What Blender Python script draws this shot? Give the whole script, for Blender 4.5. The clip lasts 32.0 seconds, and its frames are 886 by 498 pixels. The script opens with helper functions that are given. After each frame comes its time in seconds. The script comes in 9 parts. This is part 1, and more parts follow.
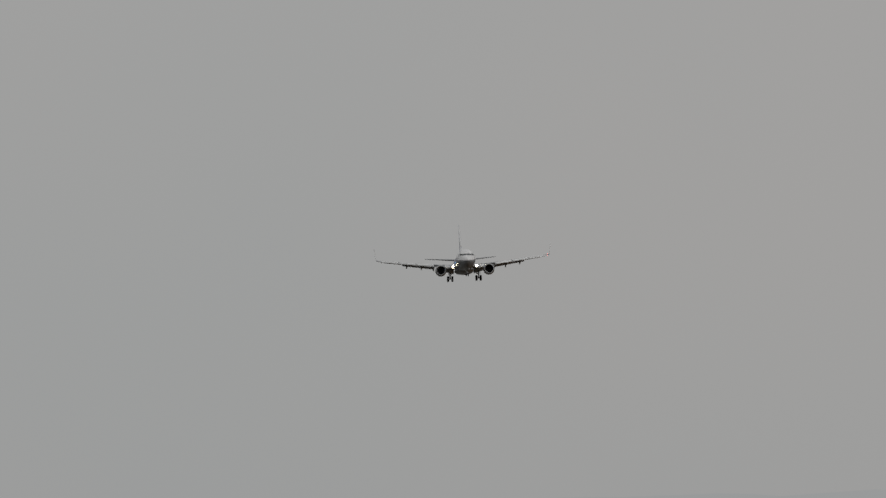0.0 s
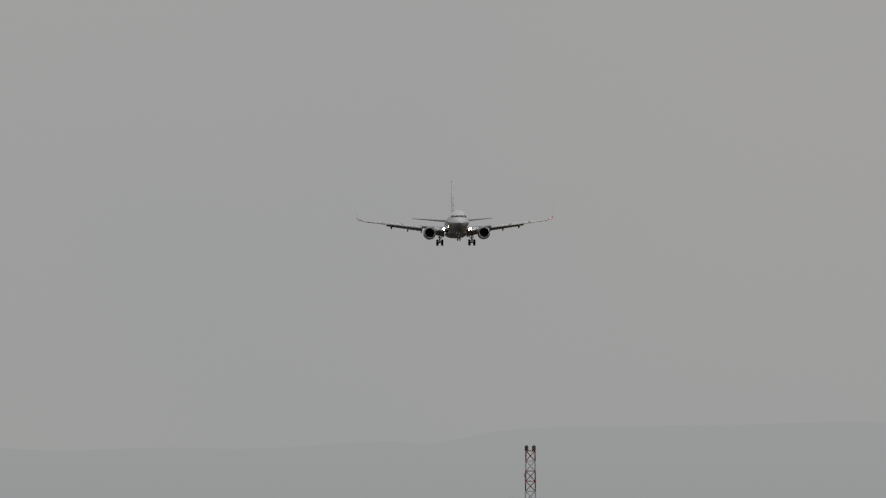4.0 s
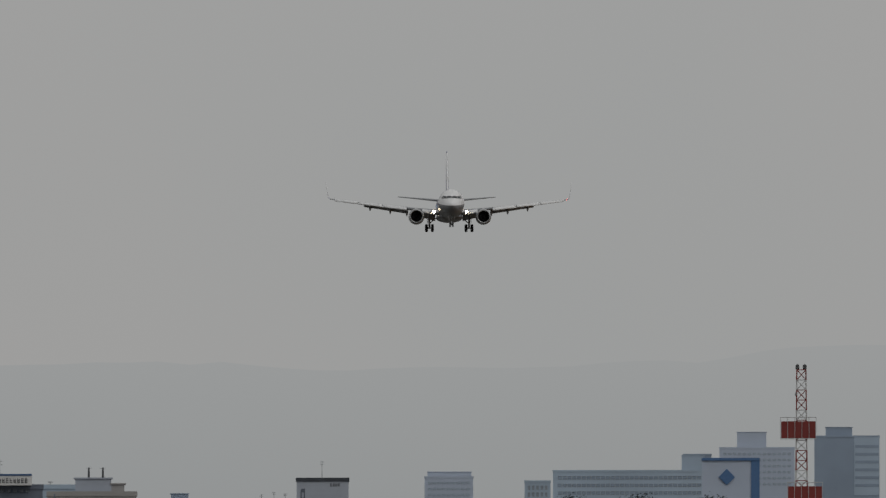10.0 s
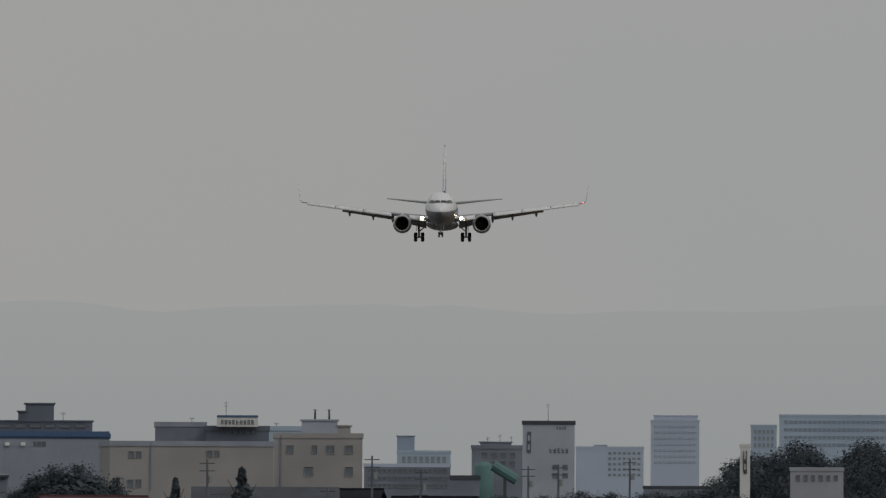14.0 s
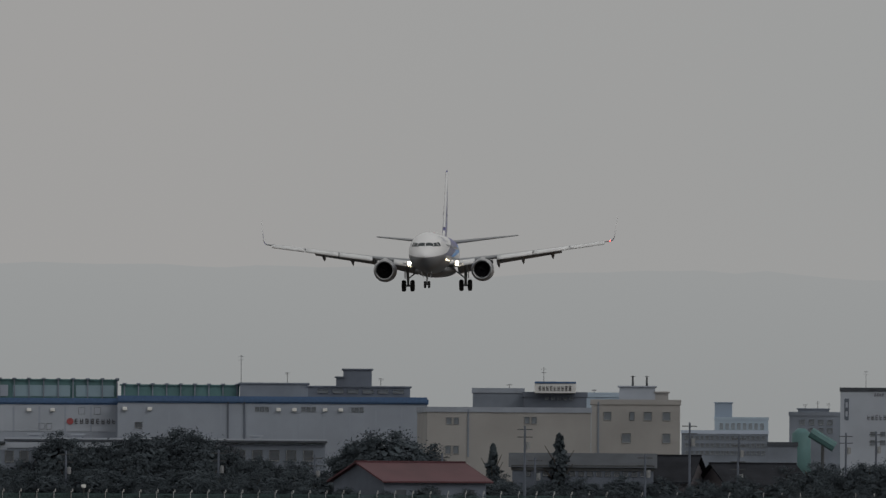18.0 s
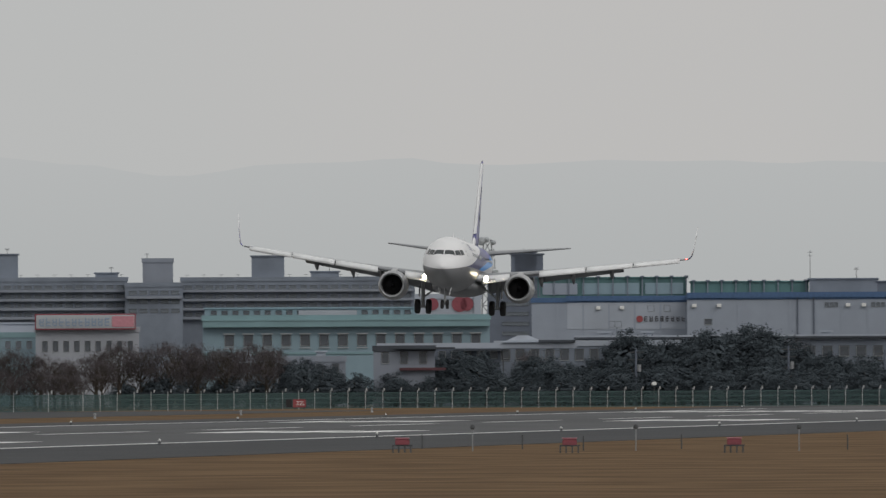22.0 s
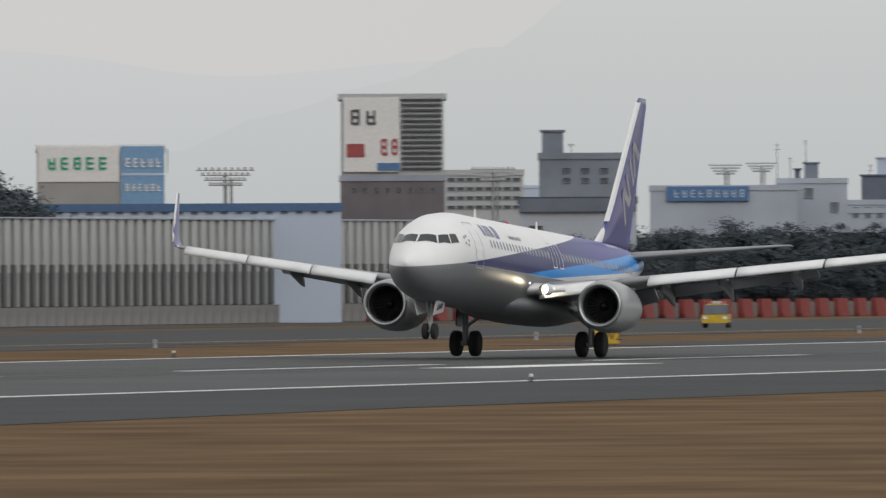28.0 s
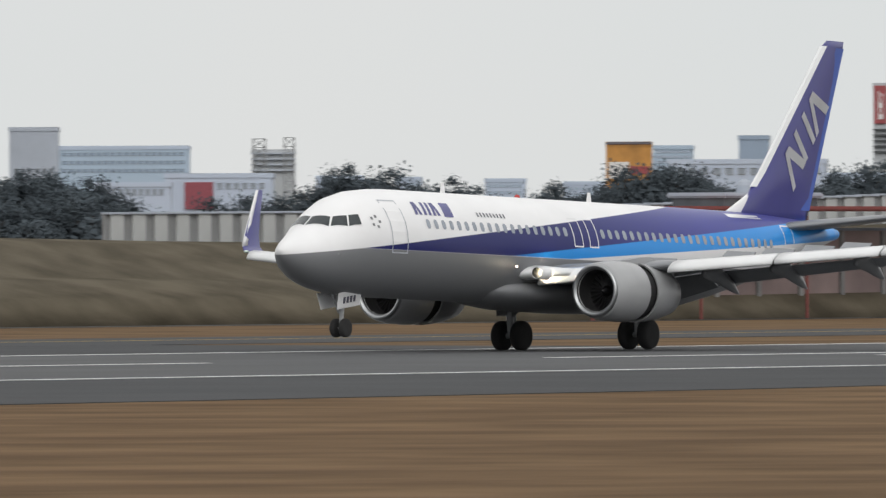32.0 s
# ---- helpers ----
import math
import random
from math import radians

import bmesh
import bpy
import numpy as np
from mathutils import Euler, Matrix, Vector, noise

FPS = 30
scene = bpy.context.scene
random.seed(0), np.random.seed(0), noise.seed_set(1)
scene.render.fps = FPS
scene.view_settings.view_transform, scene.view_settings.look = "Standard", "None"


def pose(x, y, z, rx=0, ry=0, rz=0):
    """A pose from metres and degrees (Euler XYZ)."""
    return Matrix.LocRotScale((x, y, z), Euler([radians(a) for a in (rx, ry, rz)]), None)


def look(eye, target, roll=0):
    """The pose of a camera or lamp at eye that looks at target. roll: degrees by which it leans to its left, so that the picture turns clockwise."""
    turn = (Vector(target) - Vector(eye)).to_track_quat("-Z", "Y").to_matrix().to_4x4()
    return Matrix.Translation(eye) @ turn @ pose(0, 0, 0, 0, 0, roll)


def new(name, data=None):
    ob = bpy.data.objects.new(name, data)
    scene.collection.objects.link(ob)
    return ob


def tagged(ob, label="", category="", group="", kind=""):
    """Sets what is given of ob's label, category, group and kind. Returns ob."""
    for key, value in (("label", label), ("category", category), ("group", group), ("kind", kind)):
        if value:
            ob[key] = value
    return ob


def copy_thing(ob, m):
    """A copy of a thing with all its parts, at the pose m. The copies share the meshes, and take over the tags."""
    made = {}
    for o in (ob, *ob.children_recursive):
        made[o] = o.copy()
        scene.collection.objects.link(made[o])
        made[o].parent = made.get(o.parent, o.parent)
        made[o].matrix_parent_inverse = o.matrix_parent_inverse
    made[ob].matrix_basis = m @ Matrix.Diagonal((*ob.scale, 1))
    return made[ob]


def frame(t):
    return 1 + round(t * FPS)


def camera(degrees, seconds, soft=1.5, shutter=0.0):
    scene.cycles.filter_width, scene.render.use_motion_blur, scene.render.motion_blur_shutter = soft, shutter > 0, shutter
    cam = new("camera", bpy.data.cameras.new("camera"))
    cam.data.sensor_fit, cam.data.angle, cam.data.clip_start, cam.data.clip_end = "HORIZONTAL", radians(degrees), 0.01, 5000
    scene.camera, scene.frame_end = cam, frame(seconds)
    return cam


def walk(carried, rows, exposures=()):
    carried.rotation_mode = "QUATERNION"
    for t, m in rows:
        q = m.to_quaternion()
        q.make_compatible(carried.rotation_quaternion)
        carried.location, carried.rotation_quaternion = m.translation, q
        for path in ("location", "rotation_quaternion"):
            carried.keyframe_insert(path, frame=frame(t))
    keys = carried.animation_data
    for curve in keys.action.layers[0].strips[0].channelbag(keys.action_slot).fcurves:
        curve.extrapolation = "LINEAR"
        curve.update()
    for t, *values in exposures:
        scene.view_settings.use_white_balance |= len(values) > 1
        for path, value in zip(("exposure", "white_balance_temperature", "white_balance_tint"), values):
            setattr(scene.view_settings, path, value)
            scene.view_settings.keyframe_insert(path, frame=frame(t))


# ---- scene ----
# The eye stands on a low bank beside the runway, then slides back from 29 s to fit a widening view; the runway runs
# along x, the aircraft comes from +x.
cam = camera(4.0825, 32.0, soft=1.35, shutter=0.18)


def aim(x, y, z, azimuth, tilt, lean):
    return pose(x, y, z, 90 + tilt, 0, azimuth - 90) @ pose(0, 0, 0, 0, 0, -lean)


# seconds, x, y, z, azimuth from the runway's line, tilt, lean
VIEW = (
    (0, 0.0, 0.0, 3.90, 3.7885, 2.1668, -0.000),
    (0.5, 0.0, 0.0, 3.90, 3.8901, 1.9897, 0.000),
    (1, 0.0, 0.0, 3.90, 3.8940, 1.9379, 0.000),
    (1.5, 0.0, 0.0, 3.90, 4.1532, 1.8421, 0.000),
    (2, 0.0, 0.0, 3.90, 4.1175, 1.8981, 0.000),
    (2.5, 0.0, 0.0, 3.90, 4.1732, 1.8699, 0.001),
    (3, 0.0, 0.0, 3.90, 4.3089, 1.8621, 0.001),
    (3.5, 0.0, 0.0, 3.90, 4.3128, 1.8621, 0.001),
    (5.5, 0.0, 0.0, 3.90, 4.6798, 1.7225, 0.002),
    (6, 0.0, 0.0, 3.90, 4.7835, 1.7704, 0.004),
    (6.5, 0.0, 0.0, 3.90, 4.9429, 1.7940, 0.006),
    (7, 0.0, 0.0, 3.90, 5.0628, 1.7741, 0.011),
    (7.5, 0.0, 0.0, 3.90, 5.1665, 1.7740, 0.017),
    (8, 0.0, 0.0, 3.90, 5.2305, 1.7258, 0.029),
    (8.5, 0.0, 0.0, 3.90, 5.3424, 1.7172, 0.047),
    (9, 0.0, 0.0, 3.90, 5.4383, 1.6196, 0.077),
    (9.5, 0.0, 0.0, 3.90, 5.6164, 1.5665, 0.106),
    (10, 0.0, 0.0, 3.90, 5.6043, 1.4619, 0.072),
    (10.5, 0.0, 0.0, 3.90, 5.7205, 1.4778, 0.072),
    (11, 0.0, 0.0, 3.90, 5.8346, 1.4546, -0.084),
    (11.5, 0.0, 0.0, 3.90, 5.9785, 1.4034, -0.218),
    (12, 0.0, 0.0, 3.90, 6.0907, 1.4257, -0.263),
    (12.5, 0.0, 0.0, 3.90, 6.2826, 1.3871, -0.107),
    (13, 0.0, 0.0, 3.90, 6.4084, 1.2708, -0.119),
    (13.5, 0.0, 0.0, 3.90, 6.5240, 1.2149, -0.175),
    (15.5, 0.0, 0.0, 3.90, 7.2032, 1.1047, -0.308),
    (16, 0.0, 0.0, 3.90, 7.4277, 0.9851, -0.251),
    (16.5, 0.0, 0.0, 3.90, 7.5766, 0.9478, -0.238),
    (17, 0.0, 0.0, 3.90, 7.7372, 1.0513, -0.184),
    (17.5, 0.0, 0.0, 3.90, 7.8893, 1.1074, -0.274),
    (18, 0.0, 0.0, 3.90, 8.1164, 1.0354, -0.366),
    (18.5, 0.0, 0.0, 3.90, 8.2756, 0.9350, -0.290),
    (19, 0.0, 0.0, 3.90, 8.4536, 0.8512, -0.261),
    (19.5, 0.0, 0.0, 3.90, 8.8039, 0.7758, -0.190),
    (20, 0.0, 0.0, 3.90, 9.1279, 0.7220, -0.173),
    (20.5, 0.0, 0.0, 3.90, 9.5961, 0.6726, -0.131),
    (21, 0.0, 0.0, 3.90, 9.9566, 0.6342, -0.162),
    (21.5, 0.0, 0.0, 3.90, 10.3625, 0.5887, 0.063),
    (22, 0.0, 0.0, 3.90, 10.7346, 0.5572, 0.285),
    (22.5, 0.0, 0.0, 3.90, 11.1579, 0.5292, 0.210),
    (23, 0.0, 0.0, 3.90, 11.5953, 0.4919, 0.214),
    (23.5, 0.0, 0.0, 3.90, 11.9792, 0.4529, 0.198),
    (24, 0.0, 0.0, 3.90, 12.6452, 0.4166, 0.091),
    (24.5, 0.0, 0.0, 3.90, 13.1831, 0.3617, 0.169),
    (25, 0.0, 0.0, 3.90, 13.7306, 0.3682, 0.338),
    (25.5, 0.0, 0.0, 3.90, 14.4792, 0.3615, 0.392),
    (26, 0.0, 0.0, 3.90, 15.2909, 0.3230, 0.362),
    (26.5, 0.0, 0.0, 3.90, 15.9728, 0.1540, 0.215),
    (28.5, 0.0, 0.0, 3.90, 20.5408, 0.1266, 0.272),
    (29, -0.5, -0.2, 3.90, 22.0335, 0.0978, 0.228),
    (29.5, -6.6, -7.1, 3.92, 24.4324, 0.0461, 0.318),
    (30, -17.8, -22.2, 3.95, 27.9139, 0.1105, 0.330),
    (30.5, -26.6, -39.0, 3.95, 30.2557, 0.1604, 0.200),
    (31, -35.4, -55.9, 3.90, 32.6199, 0.1640, 0.220),
    (31.5, -44.2, -72.7, 3.85, 34.6387, 0.0212, 0.220),
    (32, -52.5, -89.0, 3.82, 36.5414, 0.0044, 0.220),
)
walk(cam, [(r[0], aim(*r[1:])) for r in VIEW],
     exposures=[(0, 0.0), (9, 0.0), (16, 0.0), (19, -0.02), (20, 0.22), (21, 0.42), (22, 0.54), (23, 0.6), (24.5, 0.7), (26, 0.8), (28.5, 0.85), (29, 0.9), (30, 1.02), (31, 1.19), (32, 1.14)])

# ---- light: a bright overcast winter sky with a weak, wide sun behind the cloud ----
world = bpy.data.worlds.new("overcast")
scene.world = world
world.use_nodes = True
wn, wl = world.node_tree.nodes, world.node_tree.links
wn.clear()
sky = wn.new("ShaderNodeTexSky")
sky.sky_type, sky.sun_disc = "NISHITA", False
sky.sun_elevation, sky.sun_rotation = radians(38), radians(200)
sky.air_density, sky.dust_density, sky.ozone_density = 1.0, 6.0, 1.0
grey = wn.new("ShaderNodeHueSaturation")
grey.inputs["Saturation"].default_value = 0.06
wl.new(sky.outputs["Color"], grey.inputs["Color"])
geo = wn.new("ShaderNodeTexCoord")
sep = wn.new("ShaderNodeSeparateXYZ")
wl.new(geo.outputs["Generated"], sep.inputs[0])
# the cloud deck: even grey, a little darker at the horizon, faint soft patches
cl = wn.new("ShaderNodeTexNoise")
cl.inputs["Scale"].default_value, cl.inputs["Detail"].default_value = 9.0, 3.0
wl.new(geo.outputs["Generated"], cl.inputs["Vector"])
ramp = wn.new("ShaderNodeValToRGB")
ramp.color_ramp.elements[0].position, ramp.color_ramp.elements[0].color = 0.3, (0.315, 0.325, 0.325, 1)
ramp.color_ramp.elements[1].position, ramp.color_ramp.elements[1].color = 0.7, (0.345, 0.338, 0.332, 1)
wl.new(cl.outputs["Fac"], ramp.inputs["Fac"])
up = wn.new("ShaderNodeMapRange")
up.inputs["From Min"].default_value, up.inputs["From Max"].default_value = 0.0, 0.6
up.inputs["To Min"].default_value, up.inputs["To Max"].default_value = 1.0, 1.2
wl.new(sep.outputs["Z"], up.inputs["Value"])
deck = wn.new("ShaderNodeVectorMath")
deck.operation = "SCALE"
wl.new(ramp.outputs["Color"], deck.inputs[0])
wl.new(up.outputs["Result"], deck.inputs["Scale"])
half = wn.new("ShaderNodeVectorMath")
half.operation = "SCALE"
half.inputs["Scale"].default_value = 0.01
wl.new(grey.outputs["Color"], half.inputs[0])
both = wn.new("ShaderNodeVectorMath")
both.operation = "ADD"
wl.new(deck.outputs[0], both.inputs[0])
wl.new(half.outputs[0], both.inputs[1])
bg = wn.new("ShaderNodeBackground")
bg.inputs["Strength"].default_value = 1.0
wl.new(both.outputs[0], bg.inputs["Color"])
out = wn.new("ShaderNodeOutputWorld")
wl.new(bg.outputs[0], out.inputs["Surface"])
sun = new("sun", bpy.data.lights.new("sun", "SUN"))
sun.data.energy, sun.data.angle, sun.data.color = 0.3, radians(25), (1.0, 0.96, 0.9)
sun.matrix_world = look((0, 0, 50), (60, 45, 0))


# ---- materials ----
def principled(name, color, rough=0.6, metal=0.0, var=0.12, scale=3.0, bump=0.0, fine=40.0, emit=None, power=0.0, tint=None, coat=0.0, spec=None):
    """A surface with two scales of variation in its colour, fine relief and uneven gloss."""
    m = bpy.data.materials.new(name)
    m.use_nodes = True
    n, l = m.node_tree.nodes, m.node_tree.links
    b = n["Principled BSDF"]
    b.inputs["Roughness"].default_value = rough
    b.inputs["Metallic"].default_value = metal
    b.inputs["Coat Weight"].default_value = coat
    b.inputs["Coat Roughness"].default_value = 0.18
    if spec is not None:
        b.inputs["Specular IOR Level"].default_value = spec
    tc = n.new("ShaderNodeTexCoord")
    big = n.new("ShaderNodeTexNoise")
    big.inputs["Scale"].default_value, big.inputs["Detail"].default_value = scale, 6.0
    l.new(tc.outputs["Object"], big.inputs["Vector"])
    mix = n.new("ShaderNodeValToRGB")
    lo = tuple(c * (1 - var) for c in color)
    hi = tint if tint else tuple(min(1.0, c * (1 + var)) for c in color)
    mix.color_ramp.elements[0].position, mix.color_ramp.elements[0].color = 0.33, (*lo, 1)
    mix.color_ramp.elements[1].position, mix.color_ramp.elements[1].color = 0.67, (*hi, 1)
    l.new(big.outputs["Fac"], mix.inputs["Fac"])
    l.new(mix.outputs["Color"], b.inputs["Base Color"])
    if bump:
        small = n.new("ShaderNodeTexNoise")
        small.inputs["Scale"].default_value, small.inputs["Detail"].default_value = fine, 4.0
        l.new(tc.outputs["Object"], small.inputs["Vector"])
        bp = n.new("ShaderNodeBump")
        bp.inputs["Strength"].default_value, bp.inputs["Distance"].default_value = bump, 0.05
        l.new(small.outputs["Fac"], bp.inputs["Height"])
        l.new(bp.outputs["Normal"], b.inputs["Normal"])
    if emit:
        b.inputs["Emission Color"].default_value = (*emit, 1)
        b.inputs["Emission Strength"].default_value = power
    return m


PAINT_WHITE = principled("aircraft_white_paint", (0.78, 0.78, 0.79), 0.28, var=0.03, scale=0.6, coat=1.0)
PAINT_GREY = principled("aircraft_grey_paint", (0.19, 0.195, 0.205), 0.35, var=0.06, scale=0.8)
WING_GREY = principled("wing_grey_paint", (0.23, 0.24, 0.255), 0.4, var=0.06, scale=0.9)
BARE_METAL = principled("polished_aluminium", (0.78, 0.79, 0.8), 0.25, 1.0, var=0.05)
DARK_METAL = principled("dark_engine_metal", (0.05, 0.05, 0.055), 0.5, 0.6)
# Near-black colours: the shade inside inlet and gaps is put into them.
BLACK_GAP = principled("black_recess", (0.012, 0.012, 0.013), 0.7)
FAN_METAL = principled("fan_blade_titanium", (0.009, 0.009, 0.011), 0.6, 0.2)
RUBBER = principled("tyre_rubber", (0.018, 0.018, 0.019), 0.85, bump=0.2, fine=18)
HUB = principled("wheel_hub_grey", (0.45, 0.46, 0.47), 0.45, 0.5)
STRUT = principled("gear_strut_grey", (0.35, 0.36, 0.37), 0.45, 0.3)
GLASS_DARK = principled("dark_window_glass", (0.035, 0.042, 0.046), 0.08, var=0.1)
CABIN_PANE = principled("cabin_pane", (0.28, 0.31, 0.36), 0.12, var=0.1)
FIN_BLUE = principled("deep_blue_paint", (0.036, 0.035, 0.2), 0.34, var=0.04, scale=0.7, coat=0.5)
RUDDER_BLUE = principled("rudder_blue_paint", (0.02, 0.075, 0.38), 0.34, var=0.04, scale=0.7, coat=0.5)
LAMP_BEAM = principled("lit_beam_lens", (0.9, 0.9, 0.9), 0.3, emit=(1.0, 0.84, 0.58), power=30)
LAMP_SMALL = principled("lit_turnoff_lamp", (0.9, 0.9, 0.9), 0.3, emit=(1.0, 0.8, 0.6), power=1.0)
NAV_RED = principled("lit_red_position_lamp", (0.6, 0.02, 0.02), 0.3, emit=(1.0, 0.1, 0.08), power=6)
NAV_GREEN = principled("position_lamp_lens", (0.6, 0.7, 0.65), 0.3, emit=(0.8, 0.9, 0.85), power=0.02)


def livery():
    """White above, a deep blue sweep that rises aft, bright blue beneath it, grey belly."""
    m = principled("fuselage_livery", (0.78, 0.78, 0.79), 0.4, var=0.03, scale=0.6, coat=0.25, spec=0.25)
    n, l = m.node_tree.nodes, m.node_tree.links
    b = n["Principled BSDF"]
    tc = n.new("ShaderNodeTexCoord")
    s = n.new("ShaderNodeSeparateXYZ")
    l.new(tc.outputs["Object"], s.inputs[0])

    def line(x0, z0, x1, z1, hard=0.012):
        """1 above the line through (x0, z0) and (x1, z1), 0 below."""
        k = (z1 - z0) / (x1 - x0)
        mul = n.new("ShaderNodeMath")
        mul.operation = "MULTIPLY_ADD"
        mul.inputs[1].default_value, mul.inputs[2].default_value = -k, k * x0 - z0 - 0.2
        l.new(s.outputs["X"], mul.inputs[0])
        add = n.new("ShaderNodeMath")
        add.operation = "ADD"
        l.new(mul.outputs[0], add.inputs[0])
        l.new(s.outputs["Z"], add.inputs[1])
        mr = n.new("ShaderNodeMapRange")
        mr.inputs["From Min"].default_value, mr.inputs["From Max"].default_value = -hard, hard
        l.new(add.outputs[0], mr.inputs["Value"])
        return mr.outputs["Result"]

    def over(fac, low, high):
        mx = n.new("ShaderNodeMix")
        mx.data_type = "RGBA"
        l.new(fac, mx.inputs["Factor"])
        for sock, v in ((mx.inputs["A"], low), (mx.inputs["B"], high)):
            if isinstance(v, tuple):
                sock.default_value = (*v, 1)
            else:
                l.new(v, sock)
        return mx.outputs["Result"]

    aft = n.new("ShaderNodeMapRange")
    aft.inputs["From Min"].default_value, aft.inputs["From Max"].default_value = 8.5, 5.0
    l.new(s.outputs["X"], aft.inputs["Value"])
    aft2 = n.new("ShaderNodeMapRange")
    aft2.inputs["From Min"].default_value, aft2.inputs["From Max"].default_value = 3.5, -7.0
    l.new(s.outputs["X"], aft2.inputs["Value"])
    deep = over(aft2.outputs["Result"], (0.004, 0.008, 0.11), (0.036, 0.04, 0.25))
    light = over(aft.outputs["Result"], (0.005, 0.02, 0.16), (0.015, 0.25, 0.68))
    white = b.inputs["Base Color"].links[0].from_socket
    c = over(line(19.6, 3.1, -19, 3.1), (0.19, 0.195, 0.205), (0.7, 0.7, 0.71))
    # band between lower edge and the deep blue
    low_edge = line(3.0, 3.11, -13.4, 4.2)
    flat_edge = line(19.6, 3.11, -19, 3.11)
    both = n.new("ShaderNodeMath")
    both.operation = "MULTIPLY"
    l.new(low_edge, both.inputs[0])
    l.new(flat_edge, both.inputs[1])
    c = over(both.outputs[0], c, light)
    mid = n.new("ShaderNodeMath")
    mid.operation = "MULTIPLY"
    l.new(line(7.2, 3.1, -8.0, 4.5), mid.inputs[0])
    l.new(flat_edge, mid.inputs[1])
    c = over(mid.outputs[0], c, deep)
    c = over(line(16.5, 3.11, -5.7, 5.38), c, white)
    l.new(c, b.inputs["Base Color"])
    return m


LIVERY = livery()


def fin_livery():
    """Deep blue, with a white forward root."""
    m = principled("fin_livery", (0.036, 0.035, 0.2), 0.34, var=0.04, scale=0.7, coat=0.5)
    n, l = m.node_tree.nodes, m.node_tree.links
    b = n["Principled BSDF"]
    tc = n.new("ShaderNodeTexCoord")
    dot = n.new("ShaderNodeVectorMath")
    dot.operation = "DOT_PRODUCT"
    dot.inputs[1].default_value = (1.0, 0.0, 0.87)
    l.new(tc.outputs["Object"], dot.inputs[0])
    mr = n.new("ShaderNodeMapRange")
    mr.inputs["From Min"].default_value, mr.inputs["From Max"].default_value = -6.57, -6.5
    l.new(dot.outputs["Value"], mr.inputs["Value"])
    mx = n.new("ShaderNodeMix")
    mx.data_type = "RGBA"
    l.new(mr.outputs["Result"], mx.inputs["Factor"])
    l.new(b.inputs["Base Color"].links[0].from_socket, mx.inputs["A"])
    mx.inputs["B"].default_value = (0.74, 0.74, 0.75, 1)
    l.new(mx.outputs["Result"], b.inputs["Base Color"])
    return m


GRASS_DRY = principled("dry_winter_grass", (0.118, 0.074, 0.04), 0.95, var=0.22, scale=0.16, bump=0.6, fine=2.0, tint=(0.17, 0.109, 0.06), spec=0.05)
ASPHALT = principled("worn_asphalt", (0.071, 0.073, 0.077), 0.8, var=0.14, scale=0.08, bump=0.3, fine=6.0, spec=0.25)
SHOULDER = principled("dark_asphalt_shoulder", (0.04, 0.042, 0.046), 0.85, var=0.15, scale=0.1, bump=0.3, fine=6.0, spec=0.25)
LINE_WHITE = principled("white_runway_paint", (0.7, 0.7, 0.69), 0.6, var=0.15, scale=0.5, spec=0.3)
RUBBER_MARK = principled("tyre_rubber_deposit", (0.03, 0.03, 0.031), 0.8, var=0.3, scale=0.15)


# ---- mesh helpers ----
def part(name, bm, material, parent=None, label="", smooth=False):
    me = bpy.data.meshes.new(name)
    bmesh.ops.recalc_face_normals(bm, faces=bm.faces)
    bm.to_mesh(me)
    bm.free()
    if smooth:
        for p in me.polygons:
            p.use_smooth = True
    for mt in (material if isinstance(material, (list, tuple)) else [material]):
        me.materials.append(mt)
    ob = new(name, me)
    if parent:
        ob.parent = parent
    if label:
        ob["label"] = label
    return ob


def again(ob, parent, m, name=""):
    """The same mesh once more, under a parent, at the pose m."""
    o = new(name or ob.name.split(".")[0], ob.data)
    o.parent = parent
    o.matrix_basis = m
    return o


def empty(name, m, label, category, group="", kind=""):
    e = new(name)
    e.matrix_basis = m
    return tagged(e, label, category, group, kind)


def add_box(bm, cx, cy, cz, sx, sy, sz, m=None, bevel=0.0):
    """A box with its centre and sizes, bevelled if asked."""
    mat = Matrix.Translation((cx, cy, cz)) @ Matrix.Diagonal((sx, sy, sz, 1))
    if m is not None:
        mat = m @ mat
    g = bmesh.ops.create_cube(bm, size=1.0, matrix=mat)
    if bevel:
        es = list({e for v in g["verts"] for e in v.link_edges})
        bmesh.ops.bevel(bm, geom=es, offset=bevel, segments=2, affect="EDGES")
    return g


def box(cx, cy, cz, sx, sy, sz, bevel=0.0, m=None):
    bm = bmesh.new()
    add_box(bm, cx, cy, cz, sx, sy, sz, m, bevel)
    return bm


def add_rod(bm, a, b, r0, r1=None, seg=10):
    """A tapered rod from a to b."""
    a, b = Vector(a), Vector(b)
    d = b - a
    m = Matrix.Translation((a + b) / 2) @ d.to_track_quat("Z", "Y").to_matrix().to_4x4()
    bmesh.ops.create_cone(bm, cap_ends=True, segments=seg, radius1=r0, radius2=r0 if r1 is None else r1, depth=d.length, matrix=m)


def rod(a, b, r0, r1=None, seg=10):
    bm = bmesh.new()
    add_rod(bm, a, b, r0, r1, seg)
    return bm


def loft(rings, close=True, caps=True):
    """A skin over rings of points with equal counts."""
    bm = bmesh.new()
    vs = [[bm.verts.new(p) for p in ring] for ring in rings]
    k = len(rings[0])
    for a, b in zip(vs, vs[1:]):
        for i in range(k if close else k - 1):
            j = (i + 1) % k
            bm.faces.new((a[i], a[j], b[j], b[i]))
    if caps and close:
        bm.faces.new(vs[0])
        bm.faces.new(vs[-1])
    return bm


